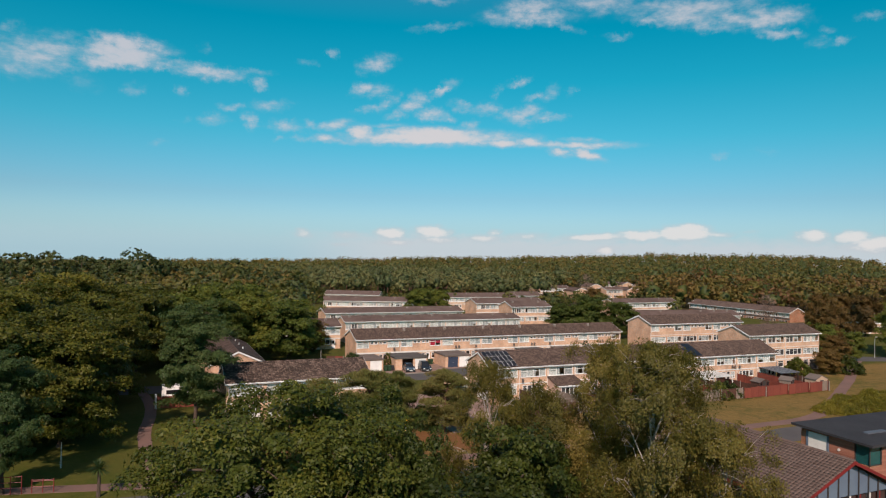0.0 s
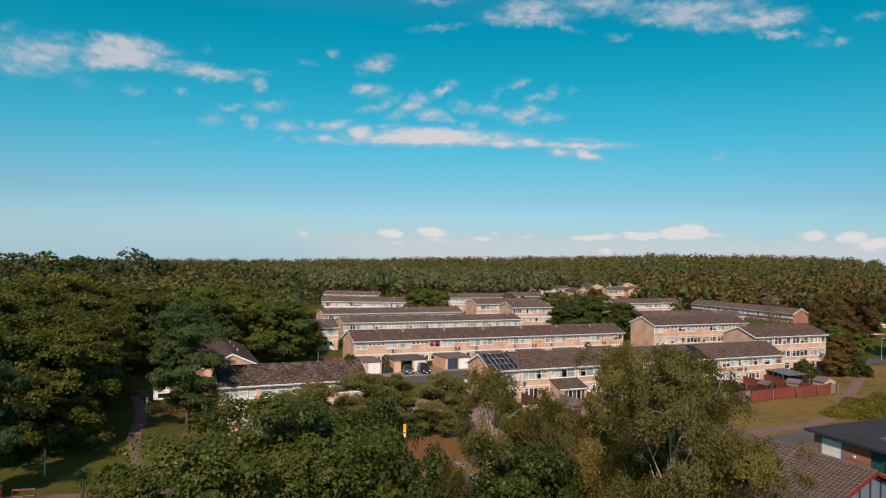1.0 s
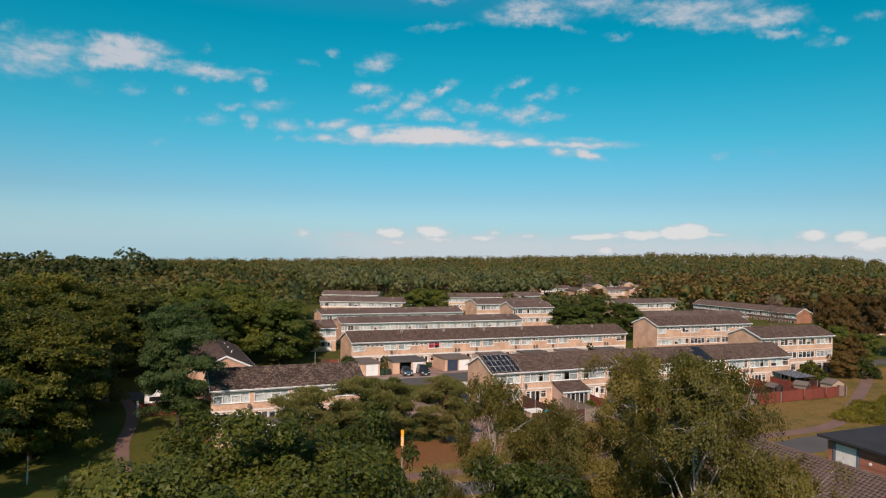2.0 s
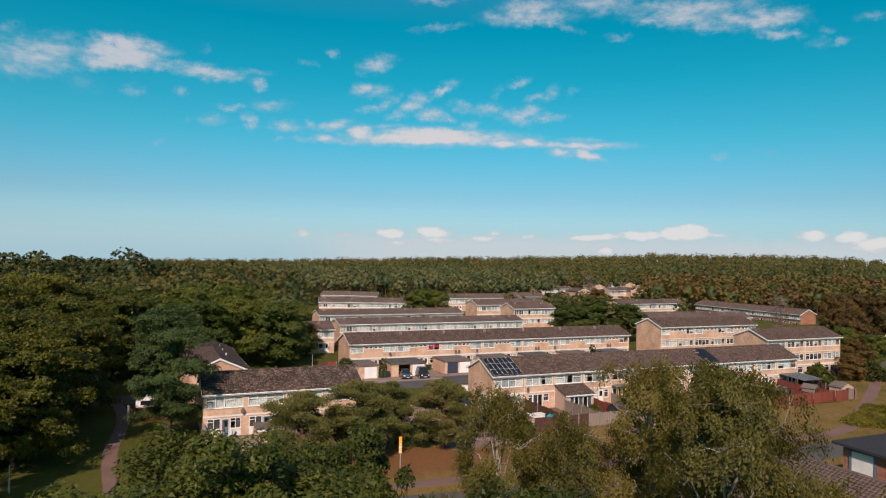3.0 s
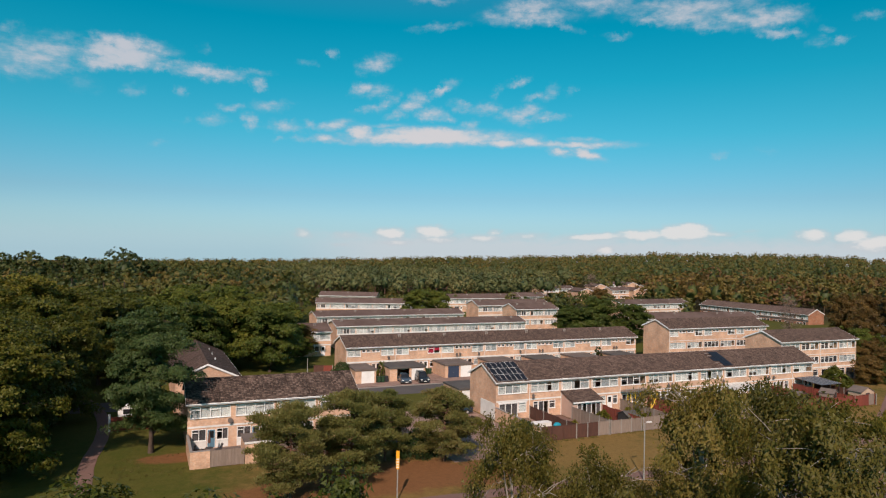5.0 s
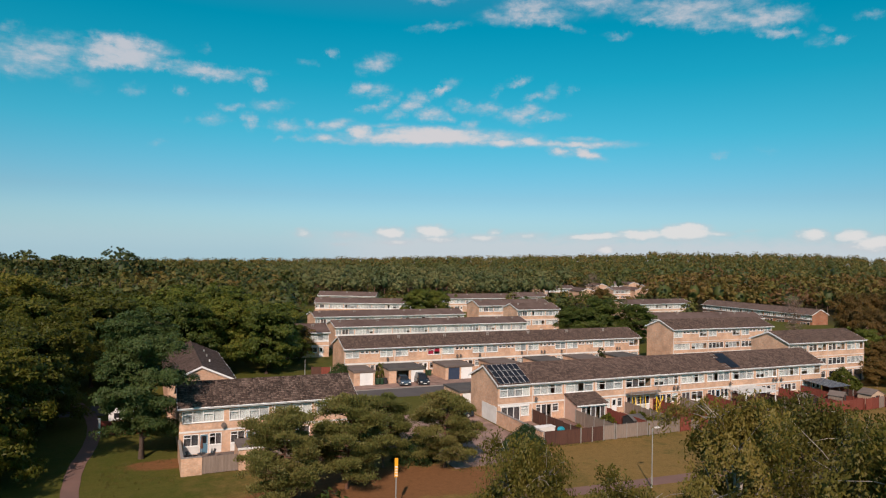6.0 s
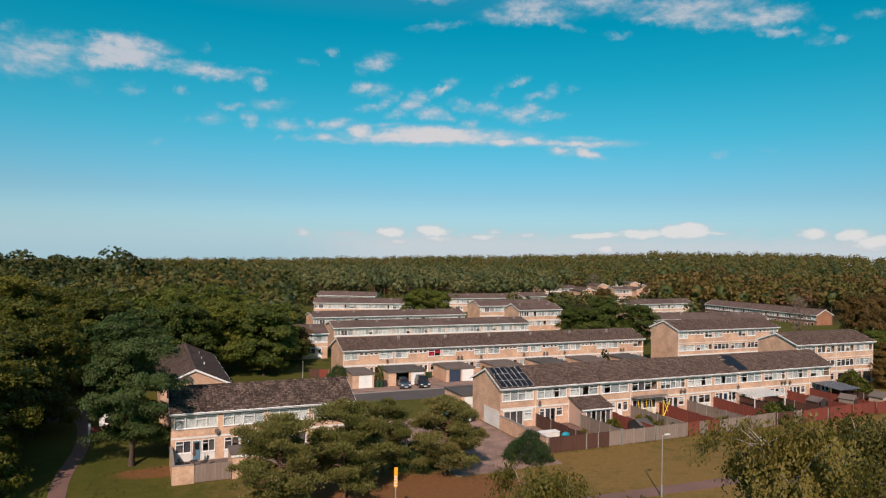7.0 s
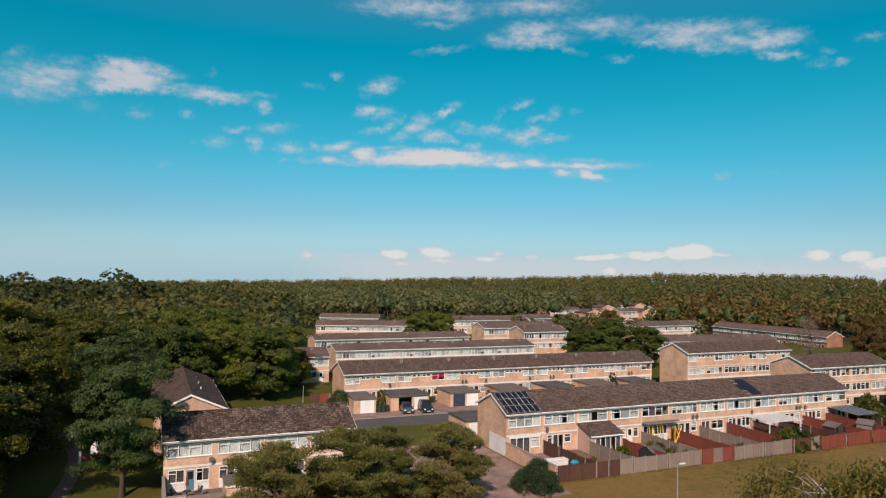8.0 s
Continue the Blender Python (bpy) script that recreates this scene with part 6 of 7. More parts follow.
def grow(kind, tall, wide, seed, leaf, per, clumps, bark, leaf_mat, label, trunk_to=0.75, base=0.25, clump=None, droop=0.0, forks=9, flat=0.75, long=1.0, bare=0, slim=0.55, corners=4, domed=0.7):
    """A tree: a tapered trunk, limbs, and a crown of leaves gathered on clumps along the limbs, with gaps."""
    rng = np.random.default_rng(seed)
    top = thing(kind, label, "tree")
    r0 = 0.016 * tall + 0.06
    bend = rng.normal(0, 0.018, (6, 2)) * tall
    spine = [Vector((bend[i][0] * (i > 0), bend[i][1] * (i > 0), tall * trunk_to * i / 5)) for i in range(6)]
    stem, boughs = bmesh.new(), []
    limb(stem, spine, [r0 * (1.25 if i == 0 else 1) * (1 - 0.15 * i) for i in range(6)], 8)
    centres, sizes = [], []
    cs = clump or wide * 0.2
    for f in range(forks):
        a = f * 2.4 + rng.normal(0, 0.3)
        up = base + (0.92 - base) * (f + 0.5) / forks
        s0 = min(up * 0.85 / trunk_to, 1) * 5
        i = min(int(s0), 4)
        start = spine[i].lerp(spine[i + 1], s0 - i)
        reach = wide * (0.6 + 0.45 * rng.random()) * math.sin(math.pi * min(max((up - base) / (1.02 - base), 0.14), 0.9)) ** 0.5
        end = Vector((math.cos(a) * reach, math.sin(a) * reach, tall * (up + 0.06 * rng.random())))
        mid = start.lerp(end, 0.5) + Vector((0, 0, 0.06 * tall * (1 - droop)))
        pts = [start, start.lerp(mid, 0.6), mid, mid.lerp(end, 0.6), end]
        bm = bmesh.new()
        boughs.append(bm)
        limb(bm, pts, [r0 * q for q in (0.42, 0.33, 0.25, 0.16, 0.07)], 5)
        for t in range(clumps):
            w = 0.35 + 0.65 * rng.random()
            at = start.lerp(mid, w * 2) if w < 0.5 else mid.lerp(end, w * 2 - 1)
            spot = at + Vector(rng.normal(0, 1, 3) * np.array([wide, wide, tall * 0.3 * flat]) * 0.16)
            centres.append(spot)
            sizes.append(cs * (0.5 + 0.8 * rng.random()))
            if t % 3 == 0:
                limb(bm, [at, at.lerp(spot, 0.5) + Vector((0, 0, 0.1)), spot], [r0 * 0.12, r0 * 0.08, r0 * 0.03], 4)
    for t in range(clumps * 2):
        spot = spine[5] + Vector(rng.normal(0, 1, 3) * np.array([wide * 0.3, wide * 0.3, tall * 0.07])) + Vector((0, 0, tall * (1 - trunk_to) * 0.4))
        centres.append(spot)
        sizes.append(cs * (0.5 + 0.6 * rng.random()))
    # bare pale boughs that show through the crown
    for k in range(bare):
        a, z = rng.random() * math.tau, tall * (0.42 + 0.3 * rng.random())
        p = Vector((math.cos(a) * wide * 0.55, math.sin(a) * wide * 0.55, z))
        bm = bmesh.new()
        boughs.append(bm)
        limb(bm, [spine[2].lerp(spine[4], rng.random()), p], [0.07, 0.05], 5)
        for j in range(3):
            q = p + Vector(rng.normal(0, 0.35, 3)) + Vector((math.cos(a) * 0.55, math.sin(a) * 0.55, 0.45))
            limb(bm, [p, p.lerp(q, 0.5) + Vector(rng.normal(0, 0.1, 3)), q], [0.045, 0.035, 0.015], 5)
            p = q if j % 2 else p.lerp(q, 0.5)
    spots = np.array(centres)
    shell = spots - (0, 0, spots[:, 2].mean() - 0.1 * tall)
    shell = 0.7 * shell / (np.linalg.norm(shell, axis=1, keepdims=True) + 1e-6)
    verts, faces = leaf_quads(spots, np.array(sizes), per, leaf, rng, droop, flat, long, shell, slim, corners, 0.45, domed)
    fit_z = tall / np.percentile(verts[:, 2], 99.3)
    fit_r = wide / np.percentile(np.hypot(verts[:, 0], verts[:, 1]), 97)
    grownup = Matrix.Diagonal((fit_r, fit_r, fit_z, 1))
    for shape in (stem, *boughs):
        bmesh.ops.transform(shape, matrix=grownup, verts=shape.verts)
    part("trunk", stem, bark, top, smooth=True)
    for bm in boughs:
        part("limb", bm, bark, top, smooth=True)
    part("crown", raw_mesh("crown", verts * (fit_r, fit_r, fit_z), faces, leaf_mat), None, top)
    return top


def plant(src, spots, label="", group=""):
    """Sets a tree at its first spot and copies at the others: x, y, turn, scale."""
    for i, (x, y, turn, size, *high) in enumerate(spots):
        up = high[0] if high else size * (0.95 + 0.1 * ((i * 7) % 5) / 4)
        m = Matrix.LocRotScale((x, y, height(x, y) - 0.05), Euler((0, 0, radians(turn))), (size, size, up))
        if i == 0:
            src.matrix_basis = m
            ob = src
        else:
            ob = copy_thing(src, Matrix())
            ob.matrix_basis = m
        tagged(ob, label, "", group)


def birch_tree(tall, wide, seed, label):
    """A silver birch: pale rising limbs, and fine leaves on hanging strands all over a narrow crown."""
    rng = np.random.default_rng(seed)
    top = thing("birch_tree", label, "tree")
    spine = [Vector((0.12 * math.sin(i * 1.3), 0.12 * math.cos(i * 1.9), tall * 0.95 * i / 7)) for i in range(8)]
    stem = bmesh.new()
    limb(stem, spine, [0.24 - 0.03 * i for i in range(8)], 8)
    part("trunk", stem, BIRCH_BARK, top, smooth=True)
    roots, lengths, outs = [], [], []
    for f in range(30):
        up = 0.2 + 0.76 * ((f + 0.5) / 30) ** 0.85
        a = f * 2.4 + rng.normal(0, 0.25)
        high = max((up - 0.42) / 0.58, 0.0)
        reach = wide * (1 - high ** 1.8 * 0.88) * (0.72 + 0.33 * rng.random()) * (0.8 if up < 0.3 else 1)
        d = Vector((math.cos(a), math.sin(a), 0))
        start = Vector((0, 0, tall * max(up - 0.1, 0.1)))
        end = d * reach + Vector((0, 0, tall * (up + 0.025)))
        mid = start.lerp(end, 0.55) + Vector((0, 0, 0.05 * tall))
        bm = bmesh.new()
        limb(bm, [start, start.lerp(mid, 0.5), mid, mid.lerp(end, 0.6) + Vector((0, 0, 0.15)), end], [0.055, 0.036, 0.022, 0.011, 0.004], 5)
        for t in range(3):
            at = start.lerp(mid, 0.6 + 0.4 * rng.random()) if t % 2 else mid.lerp(end, rng.random())
            tip = at + d * 0.25 + Vector(rng.normal(0, 0.18, 3)) + Vector((0, 0, 0.2))
            limb(bm, [at, at.lerp(tip, 0.5) + Vector(rng.normal(0, 0.08, 3)), tip], [0.02, 0.014, 0.005], 4)
        # twigs at the limb's outer end, each with its own curtain of hanging strands
        for t in range(int(5 + 8 * reach / wide)):
            w = 0.3 + 0.78 * rng.random() ** 0.65
            at = start.lerp(mid, w / 0.55) if w < 0.55 else mid.lerp(end, (w - 0.55) / 0.45)
            twig = at + Vector(rng.normal(0, 1, 3) * np.array([0.5, 0.5, 0.4])) + Vector((0, 0, 0.25))
            limb(bm, [at, at.lerp(twig, 0.5) + Vector((0, 0, 0.08)), twig], [0.012, 0.009, 0.004], 4)
            fall = (0.45 + 0.75 * rng.random()) * (0.6 + 0.6 * reach / wide)
            for q in range(8):
                roots.append(twig + Vector(rng.normal(0, 1, 3) * np.array([0.2, 0.2, 0.1])))
                lengths.append(fall * (0.5 + 0.6 * rng.random()))
                outs.append(d)
        part("limb", bm, BIRCH_BARK, top, smooth=True)
    for t in range(110):
        roots.append(spine[7] + Vector(rng.normal(0, 1, 3) * np.array([0.35, 0.35, 0.3])) + Vector((0, 0, 0.45)))
        lengths.append(0.5 + 0.5 * rng.random())
        outs.append(Vector((math.cos(t), math.sin(t), 0)))
    per = 46
    n = len(roots) * per
    s = rng.random((n, 1)) ** 0.8
    out = np.repeat(np.array(outs), per, axis=0)
    p = np.repeat(np.array(roots), per, axis=0) + out * 0.3 * s ** 1.5
    p[:, 2:] -= np.repeat(np.array(lengths), per)[:, None] * s
    p += rng.normal(0, 1, (n, 3)) * (0.075 + 0.05 * s)
    face = out * 0.9 + rng.normal(0, 0.42, (n, 3)) + (0, 0, 0.4)
    face /= np.linalg.norm(face, axis=1, keepdims=True)
    u = np.cross(face, np.cross((0, 0, -1.0) + rng.normal(0, 0.5, (n, 3)), face))
    u /= np.linalg.norm(u, axis=1, keepdims=True) + 1e-9
    v = np.cross(face, u)
    k = 0.052 * (0.6 + 0.8 * rng.random((n, 1)))
    verts = np.stack([p - u * k, p + v * k * 0.75, p + u * k - v * k * 0.5], 1).reshape(-1, 3)
    part("crown", raw_mesh("crown", verts, np.arange(n * 3).reshape(-1, 3), L_BIRCH), None, top)
    return top


def pine_tree(tall, wide, seed, label):
    """A garden pine: limbs all up the stem, each carrying flat pads of upright needles, brown and open below."""
    rng = np.random.default_rng(seed)
    top = thing("pine_tree", label, "tree")
    lean = rng.normal(0, 0.12, (7, 2))
    spine = [Vector((lean[i][0] * i * 0.35, lean[i][1] * i * 0.35, tall * 0.93 * i / 6)) for i in range(7)]
    stem = bmesh.new()
    limb(stem, spine, [0.24, 0.19, 0.165, 0.14, 0.1, 0.07, 0.03], 8)
    part("trunk", stem, PINE_BARK, top, smooth=True)
    pads, sizes = [], []
    limbs = 38
    for f in range(limbs):
        up = 0.16 + 0.8 * (f + 0.5) / limbs
        a = f * 2.4 + rng.normal(0, 0.35)
        swell = math.sin(math.pi * min(max((up + 0.12) / 1.14, 0.0), 1.0)) ** 0.75
        reach = wide * swell * (0.62 + 0.42 * rng.random()) * (1.0 if up > 0.3 else 0.85)
        d = Vector((math.cos(a), math.sin(a), 0))
        i = min(int(up / 0.93 * 6), 5)
        start = spine[i].lerp(spine[i + 1], min(up / 0.93 * 6 - i, 1.0))
        end = start + d * reach + Vector((0, 0, tall * (0.1 * up - 0.02) + 0.25 * rng.normal()))
        mid = start.lerp(end, 0.55) + Vector((0, 0, 0.2 - 0.3 * (1 - up)))
        bm = bmesh.new()
        limb(bm, [start, start.lerp(mid, 0.5), mid, mid.lerp(end, 0.6), end], [0.075, 0.058, 0.042, 0.026, 0.01], 5)
        side = Vector((-d.y, d.x, 0))
        for t in range(int(5 + 6 * reach / wide)):
            w = 0.35 + 0.67 * rng.random() ** 0.8
            at = start.lerp(mid, w / 0.55) if w < 0.55 else mid.lerp(end, (w - 0.55) / 0.45)
            spot = at + side * rng.normal(0, 0.42) * (0.5 + w) + Vector((0, 0, 0.1 + 0.1 * rng.normal()))
            limb(bm, [at, at.lerp(spot, 0.5) - Vector((0, 0, 0.05)), spot], [0.022, 0.016, 0.007], 4)
            pads.append(spot)
            sizes.append(0.6 + 0.45 * rng.random())
        part("limb", bm, PINE_BARK, top, smooth=True)
    for t in range(12):
        pads.append(spine[6] + Vector(rng.normal(0, 1, 3) * np.array([0.45, 0.45, 0.35])))
        sizes.append(0.4 + 0.2 * rng.random())
    per = 190
    n = len(pads) * per
    size = np.repeat(np.array(sizes), per)[:, None]
    off = rng.normal(0, 1, (n, 3))
    off /= np.linalg.norm(off, axis=1, keepdims=True)
    off[:, 2] = np.where(rng.random(n) < 0.85, np.abs(off[:, 2]), off[:, 2])
    p = np.repeat(np.array(pads), per, axis=0) + off * (rng.random((n, 1)) ** 0.4) * size * (1, 1, 0.62)
    # each face is a spray of needles that points up and outward
    d = off * (0.8, 0.8, 0.5) + rng.normal(0, 0.3, (n, 3)) + (0, 0, 0.55)
    d /= np.linalg.norm(d, axis=1, keepdims=True)
    u = np.cross(d, rng.normal(0, 1, (n, 3)))
    u /= np.linalg.norm(u, axis=1, keepdims=True) + 1e-9
    k = 0.12 * (0.6 + 0.8 * rng.random((n, 1)))
    verts = np.stack([p - u * k * 0.42, p + u * k * 0.42, p + d * k * 1.6], 1).reshape(-1, 3)
    part("crown", raw_mesh("crown", verts, np.arange(n * 3).reshape(-1, 3), L_PINE), None, top)
    return top


# the leafy trees below the first eye
plant(grow("broadleaf_tree", 16.5, 5.0, 11, 0.075, 430, 15, BARK, L_GREEN, "large green broadleaf tree in full leaf", 0.7, 0.3, 0.8, 0.0, 22, 0.8, bare=2, corners=3, domed=0.8), [(4.9, 25.6, 0, 1.02, 1.04)])
plant(grow("broadleaf_tree", 14.2, 3.4, 12, 0.09, 300, 14, BARK, L_GREEN, "bright green broadleaf tree in full leaf", 0.7, 0.3, 0.75, 0.0, 16, 0.8, bare=2, corners=3, domed=0.8), [(11.2, 20.4, 40, 1.15, 1.0), (9.4, 27.4, 200, 0.8, 1.15), (14.4, 23.4, 100, 0.95, 1.08), (9.9, 23.2, 290, 0.62, 1.12)])
# birches
plant(birch_tree(17.8, 3.7, 21, "silver birch with drooping yellow-green leaves"), BIRCHES, group="birches by the hall")
# pines on the lawn edge
plant(pine_tree(8.4, 4.5, 31, "spreading pine with layered olive-green needles"), [(24.4, 74.8, 0, 0.96, 1.0), (18.2, 72.6, 130, 0.95, 0.95), (35.7, 77.5, 250, 0.92, 0.88), (29.6, 79.6, 60, 0.72, 0.86)], group="pines on the lawn")
# trees west of the short terrace
ash = grow("broadleaf_tree", 15.4, 5.4, 41, 0.13, 170, 22, BARK, L_DARK, "dark green tree with feathery foliage", 0.78, 0.12, 1.0, 0.1, 18, 0.5, long=1.3, slim=0.4, corners=3)
plant(ash, [(6.6, 91.3, 0, 0.92, 1.0), (-11.2, 71.0, 90, 0.62, 0.84)], group="dark trees by the footpath")
oak = grow("oak_tree", 16.0, 7.0, 51, 0.2, 120, 20, BARK, L_OAK, "broad oak turning yellow-green", 0.7, 0.06, 1.3, 0.0, 18, 0.6, corners=3)
plant(oak, [(-8.2, 86.0, 0, 0.9), (-8.5, 98, 70, 0.92), (-17, 97, 160, 1.0), (-14, 83, 250, 0.95), (-21, 87, 30, 1.02), (-7, 117, 110, 1.0), (-17, 114, 200, 1.05), (-28, 105, 300, 1.1), (-1, 134, 40, 1.0), (-12, 131, 140, 1.08), (-25, 124, 20, 1.1), (-5.6, 108, 10, 0.85)], group="oaks along the footpath")
green = grow("broadleaf_tree", 13.4, 6.4, 61, 0.2, 100, 18, BARK, L_MID, "rounded green broadleaf tree", 0.7, 0.1, 1.15, 0.0, 17, 0.65, corners=3)
plant(green, [(27, 138, 0, 0.98), (20, 143, 90, 1.0), (31, 147, 180, 0.85), (13, 137, 270, 1.0), (12, 151, 30, 1.1), (6, 144, 120, 1.05), (22, 158, 200, 1.1), (84, 207, 40, 0.8), (92, 210, 140, 0.82), (109, 160, 40, 0.74, 0.7), (116, 157, 100, 0.94, 0.86), (124, 154, 220, 0.84, 0.76), (117, 203, 60, 0.6), (167, 103, 30, 0.75, 1.0), (145, 106, 130, 0.5, 0.62), (176, 108, 200, 0.8, 0.95), (152, 104, 250, 0.4, 0.5)], group="trees among the terraces")
autumn = grow("broadleaf_tree", 9.5, 5.0, 71, 0.17, 95, 16, BARK, L_BRONZE, "small tree with bronze autumn leaves", 0.7, 0.08, 1.0, 0.0, 15, 0.7, corners=3)
bare = grow("bare_tree", 12.5, 4.5, 77, 0.14, 16, 14, BARK, L_PINKISH, "half-bare tree with pinkish-grey twigs", 0.7, 0.1, 1.0, 0.0, 15, 0.8, corners=3)
plant(bare, [(222, 305, 0, 1.0, 1.1), (176, 148, 40, 0.8, 1.0)], group="half-bare trees")
plant(autumn, [(127, 92, 0, 0.55), (139, 99, 80, 0.7), (206, 150, 160, 1.1), (186, 138, 60, 1.0, 1.4), (205, 137, 200, 1.1, 1.35), (176, 125, 20, 0.8, 1.1), (214, 150, 90, 1.2, 1.3), (186, 250, 20, 0.9), (236, 150, 300, 0.9), (47, 226, 30, 0.9), (131, 95, 200, 0.45), (35.5, 150.5, 100, 0.75)], group="autumn trees by the road")


def shrub(name, wide, tall, seed, leaf, count, mat, label):
    """A bush: leaves over an uneven mound, on short stems."""
    rng = np.random.default_rng(seed)
    top = thing(name, label, "shrub")
    a, h = rng.random(count) * math.tau, rng.random(count)
    r = np.sqrt(1 - (h * 0.95) ** 2) * (0.7 + 0.35 * np.sin(a * 3 + h * 4) ** 2)
    mounds = np.stack([np.cos(a) * r * wide, np.sin(a) * r * wide, 0.1 + h * tall * (0.85 + 0.2 * np.sin(a * 2))], -1)
    verts, faces = leaf_quads(mounds, 0.16 * wide, 20, leaf * 1.35, rng)
    part("leaves", raw_mesh("leaves", verts, faces, mat), None, top)
    bm = bmesh.new()
    for k in range(7):
        limb(bm, [Vector((0, 0, 0)), Vector((math.cos(k) * wide * 0.3, math.sin(k) * wide * 0.3, tall * 0.4)), Vector((math.cos(k) * wide * 0.6, math.sin(k) * wide * 0.6, tall * 0.75))], [0.05, 0.035, 0.015], 5)
    part("stems", bm, BARK, top)
    return top


plant(shrub("bush", 2.6, 3.0, 3, 0.055, 800, L_DARK, "dense dark green rounded bush by the wall"), [(46.2, 79.0, 0, 1.0), (110.5, 200, 30, 1.0), (37.8, 126.6, 60, 0.9), (33.5, 80.5, 20, 0.9)])
plant(shrub("bush", 1.0, 3.2, 5, 0.1, 120, L_GREEN, "tall narrow garden shrub"), [(44.6, 125.3, 0, 1.0), (52.9, 125.8, 0, 0.7), (92.3, 126, 50, 1.1), (64.0, 124.2, 0, 0.7)])
plant(shrub("hedge", 2.3, 2.5, 6, 0.1, 240, L_GREEN, "bright green clipped garden hedge"), [(87.0, 82.0, 0, 1.0), (89.6, 82.2, 40, 0.9), (120, 93.5, 0, 1.2), (133, 92, 20, 1.3)])
plant(shrub("bush", 2.1, 0.85, 7, 0.06, 300, L_YELLOW, "low yellow-green shrub in the verge bed"), [(95.5, 68.6, 0, 1.1), (99, 69.6, 60, 1.2), (102.5, 70.4, 100, 1.2), (98, 66.5, 200, 1.1), (102.5, 67, 140, 1.3), (107, 69, 30, 1.3), (106, 73, 80, 1.1), (111, 71.5, 20, 1.3), (115, 74, 70, 1.2), (111, 67.6, 20, 1.3), (117, 70, 150, 1.4)], group="shrubs of the verge bed")
plant(shrub("bush", 0.9, 1.0, 8, 0.08, 60, L_OAK, "scrubby plant in a garden"), [(70.5, 83, 0, 1.2), (80.2, 83.5, 0, 1.0), (57.0, 84, 0, 1.0), (77.5, 82, 50, 1.2), (61.5, 83.0, 0, 0.8), (70.6, 85, 0, 1.3), (70.7, 87, 90, 1.3), (70.6, 88.8, 20, 1.2), (63.9, 87.0, 0, 1.2)], group="garden plants")


def cabbage_palm(x, y, tall):
    top = thing("palm", "spiky cabbage palm on a short trunk", "palm", m=pose(x, y, 0))
    bm = bmesh.new()
    limb(bm, [Vector((0, 0, 0)), Vector((0.05, 0, tall * 0.4)), Vector((0, 0.05, tall * 0.72))], [0.2, 0.15, 0.13], 8)
    part("trunk", bm, BARK, top)
    rng = random.Random(4)
    bm = bmesh.new()
    for k in range(150):
        a, up = rng.random() * math.tau, rng.uniform(-0.55, 1.2)
        d = Vector((math.cos(a) * math.cos(up), math.sin(a) * math.cos(up), math.sin(up)))
        side = d.cross(Vector((0, 0, 1))).normalized() * 0.035
        p0, p1, p2 = Vector((0, 0.05, tall * 0.72)), Vector((0, 0.05, tall * 0.72)) + d * 0.6, Vector((0, 0.05, tall * 0.72)) + d * 1.15 - Vector((0, 0, 0.18))
        v = [bm.verts.new(q) for q in (p0 - side, p0 + side, p1 + side, p1 - side, p2)]
        bm.faces.new((v[0], v[1], v[2], v[3]))
        bm.faces.new((v[3], v[2], v[4]))
    part("crown", bm, L_DARK, top)


cabbage_palm(-3.2, 67.3, 3.6)


def grass_tufts(seed, zones):
    """Rough grass blades in tufts over the lawn and along its edges."""
    rng = np.random.default_rng(seed)
    foot = []
    for count, x0, x1, y0, y1 in zones:
        spots = np.stack([x0 + (x1 - x0) * rng.random(count), y0 + (y1 - y0) * rng.random(count)], -1)
        keep = np.sin(spots[:, 0] * 0.5) + np.sin(spots[:, 1] * 0.9 + spots[:, 0] * 0.21) + rng.normal(0, 0.6, count) > -0.2
        foot.append(spots[keep])
    foot = np.concatenate(foot)
    per = 7
    p = np.repeat(foot, per, axis=0) + rng.normal(0, 0.09, (len(foot) * per, 2))
    n = len(p)
    base = np.concatenate([p, np.array([[height(x, y) - 0.01] for x, y in p])], 1)
    a = rng.random(n) * math.tau
    side = np.stack([np.cos(a), np.sin(a), 0 * a], -1) * 0.02
    tip = np.concatenate([rng.normal(0, 0.06, (n, 2)), 0.1 + 0.16 * rng.random((n, 1))], 1)
    verts = np.stack([base - side, base + side, base + tip], 1).reshape(-1, 3)
    ob = new("grass_tufts", raw_mesh("grass_tufts", verts, np.arange(n * 3).reshape(-1, 3), L_YELLOW_GRASS))
    tagged(ob, "rough tufts of dry grass over the lawn", "grass", "", "stuff")


L_YELLOW_GRASS = leaf_material("dry_grass_blades", [(0.07, 0.07, 0.016), (0.12, 0.1, 0.026), (0.2, 0.15, 0.055)], 0.25)
grass_tufts(3, [(500, 49.6, 112, 79.5, 80.2), (300, 3, 9.8, 78, 90), (200, 36, 49, 74, 76.4)])

# ---- far woods ----


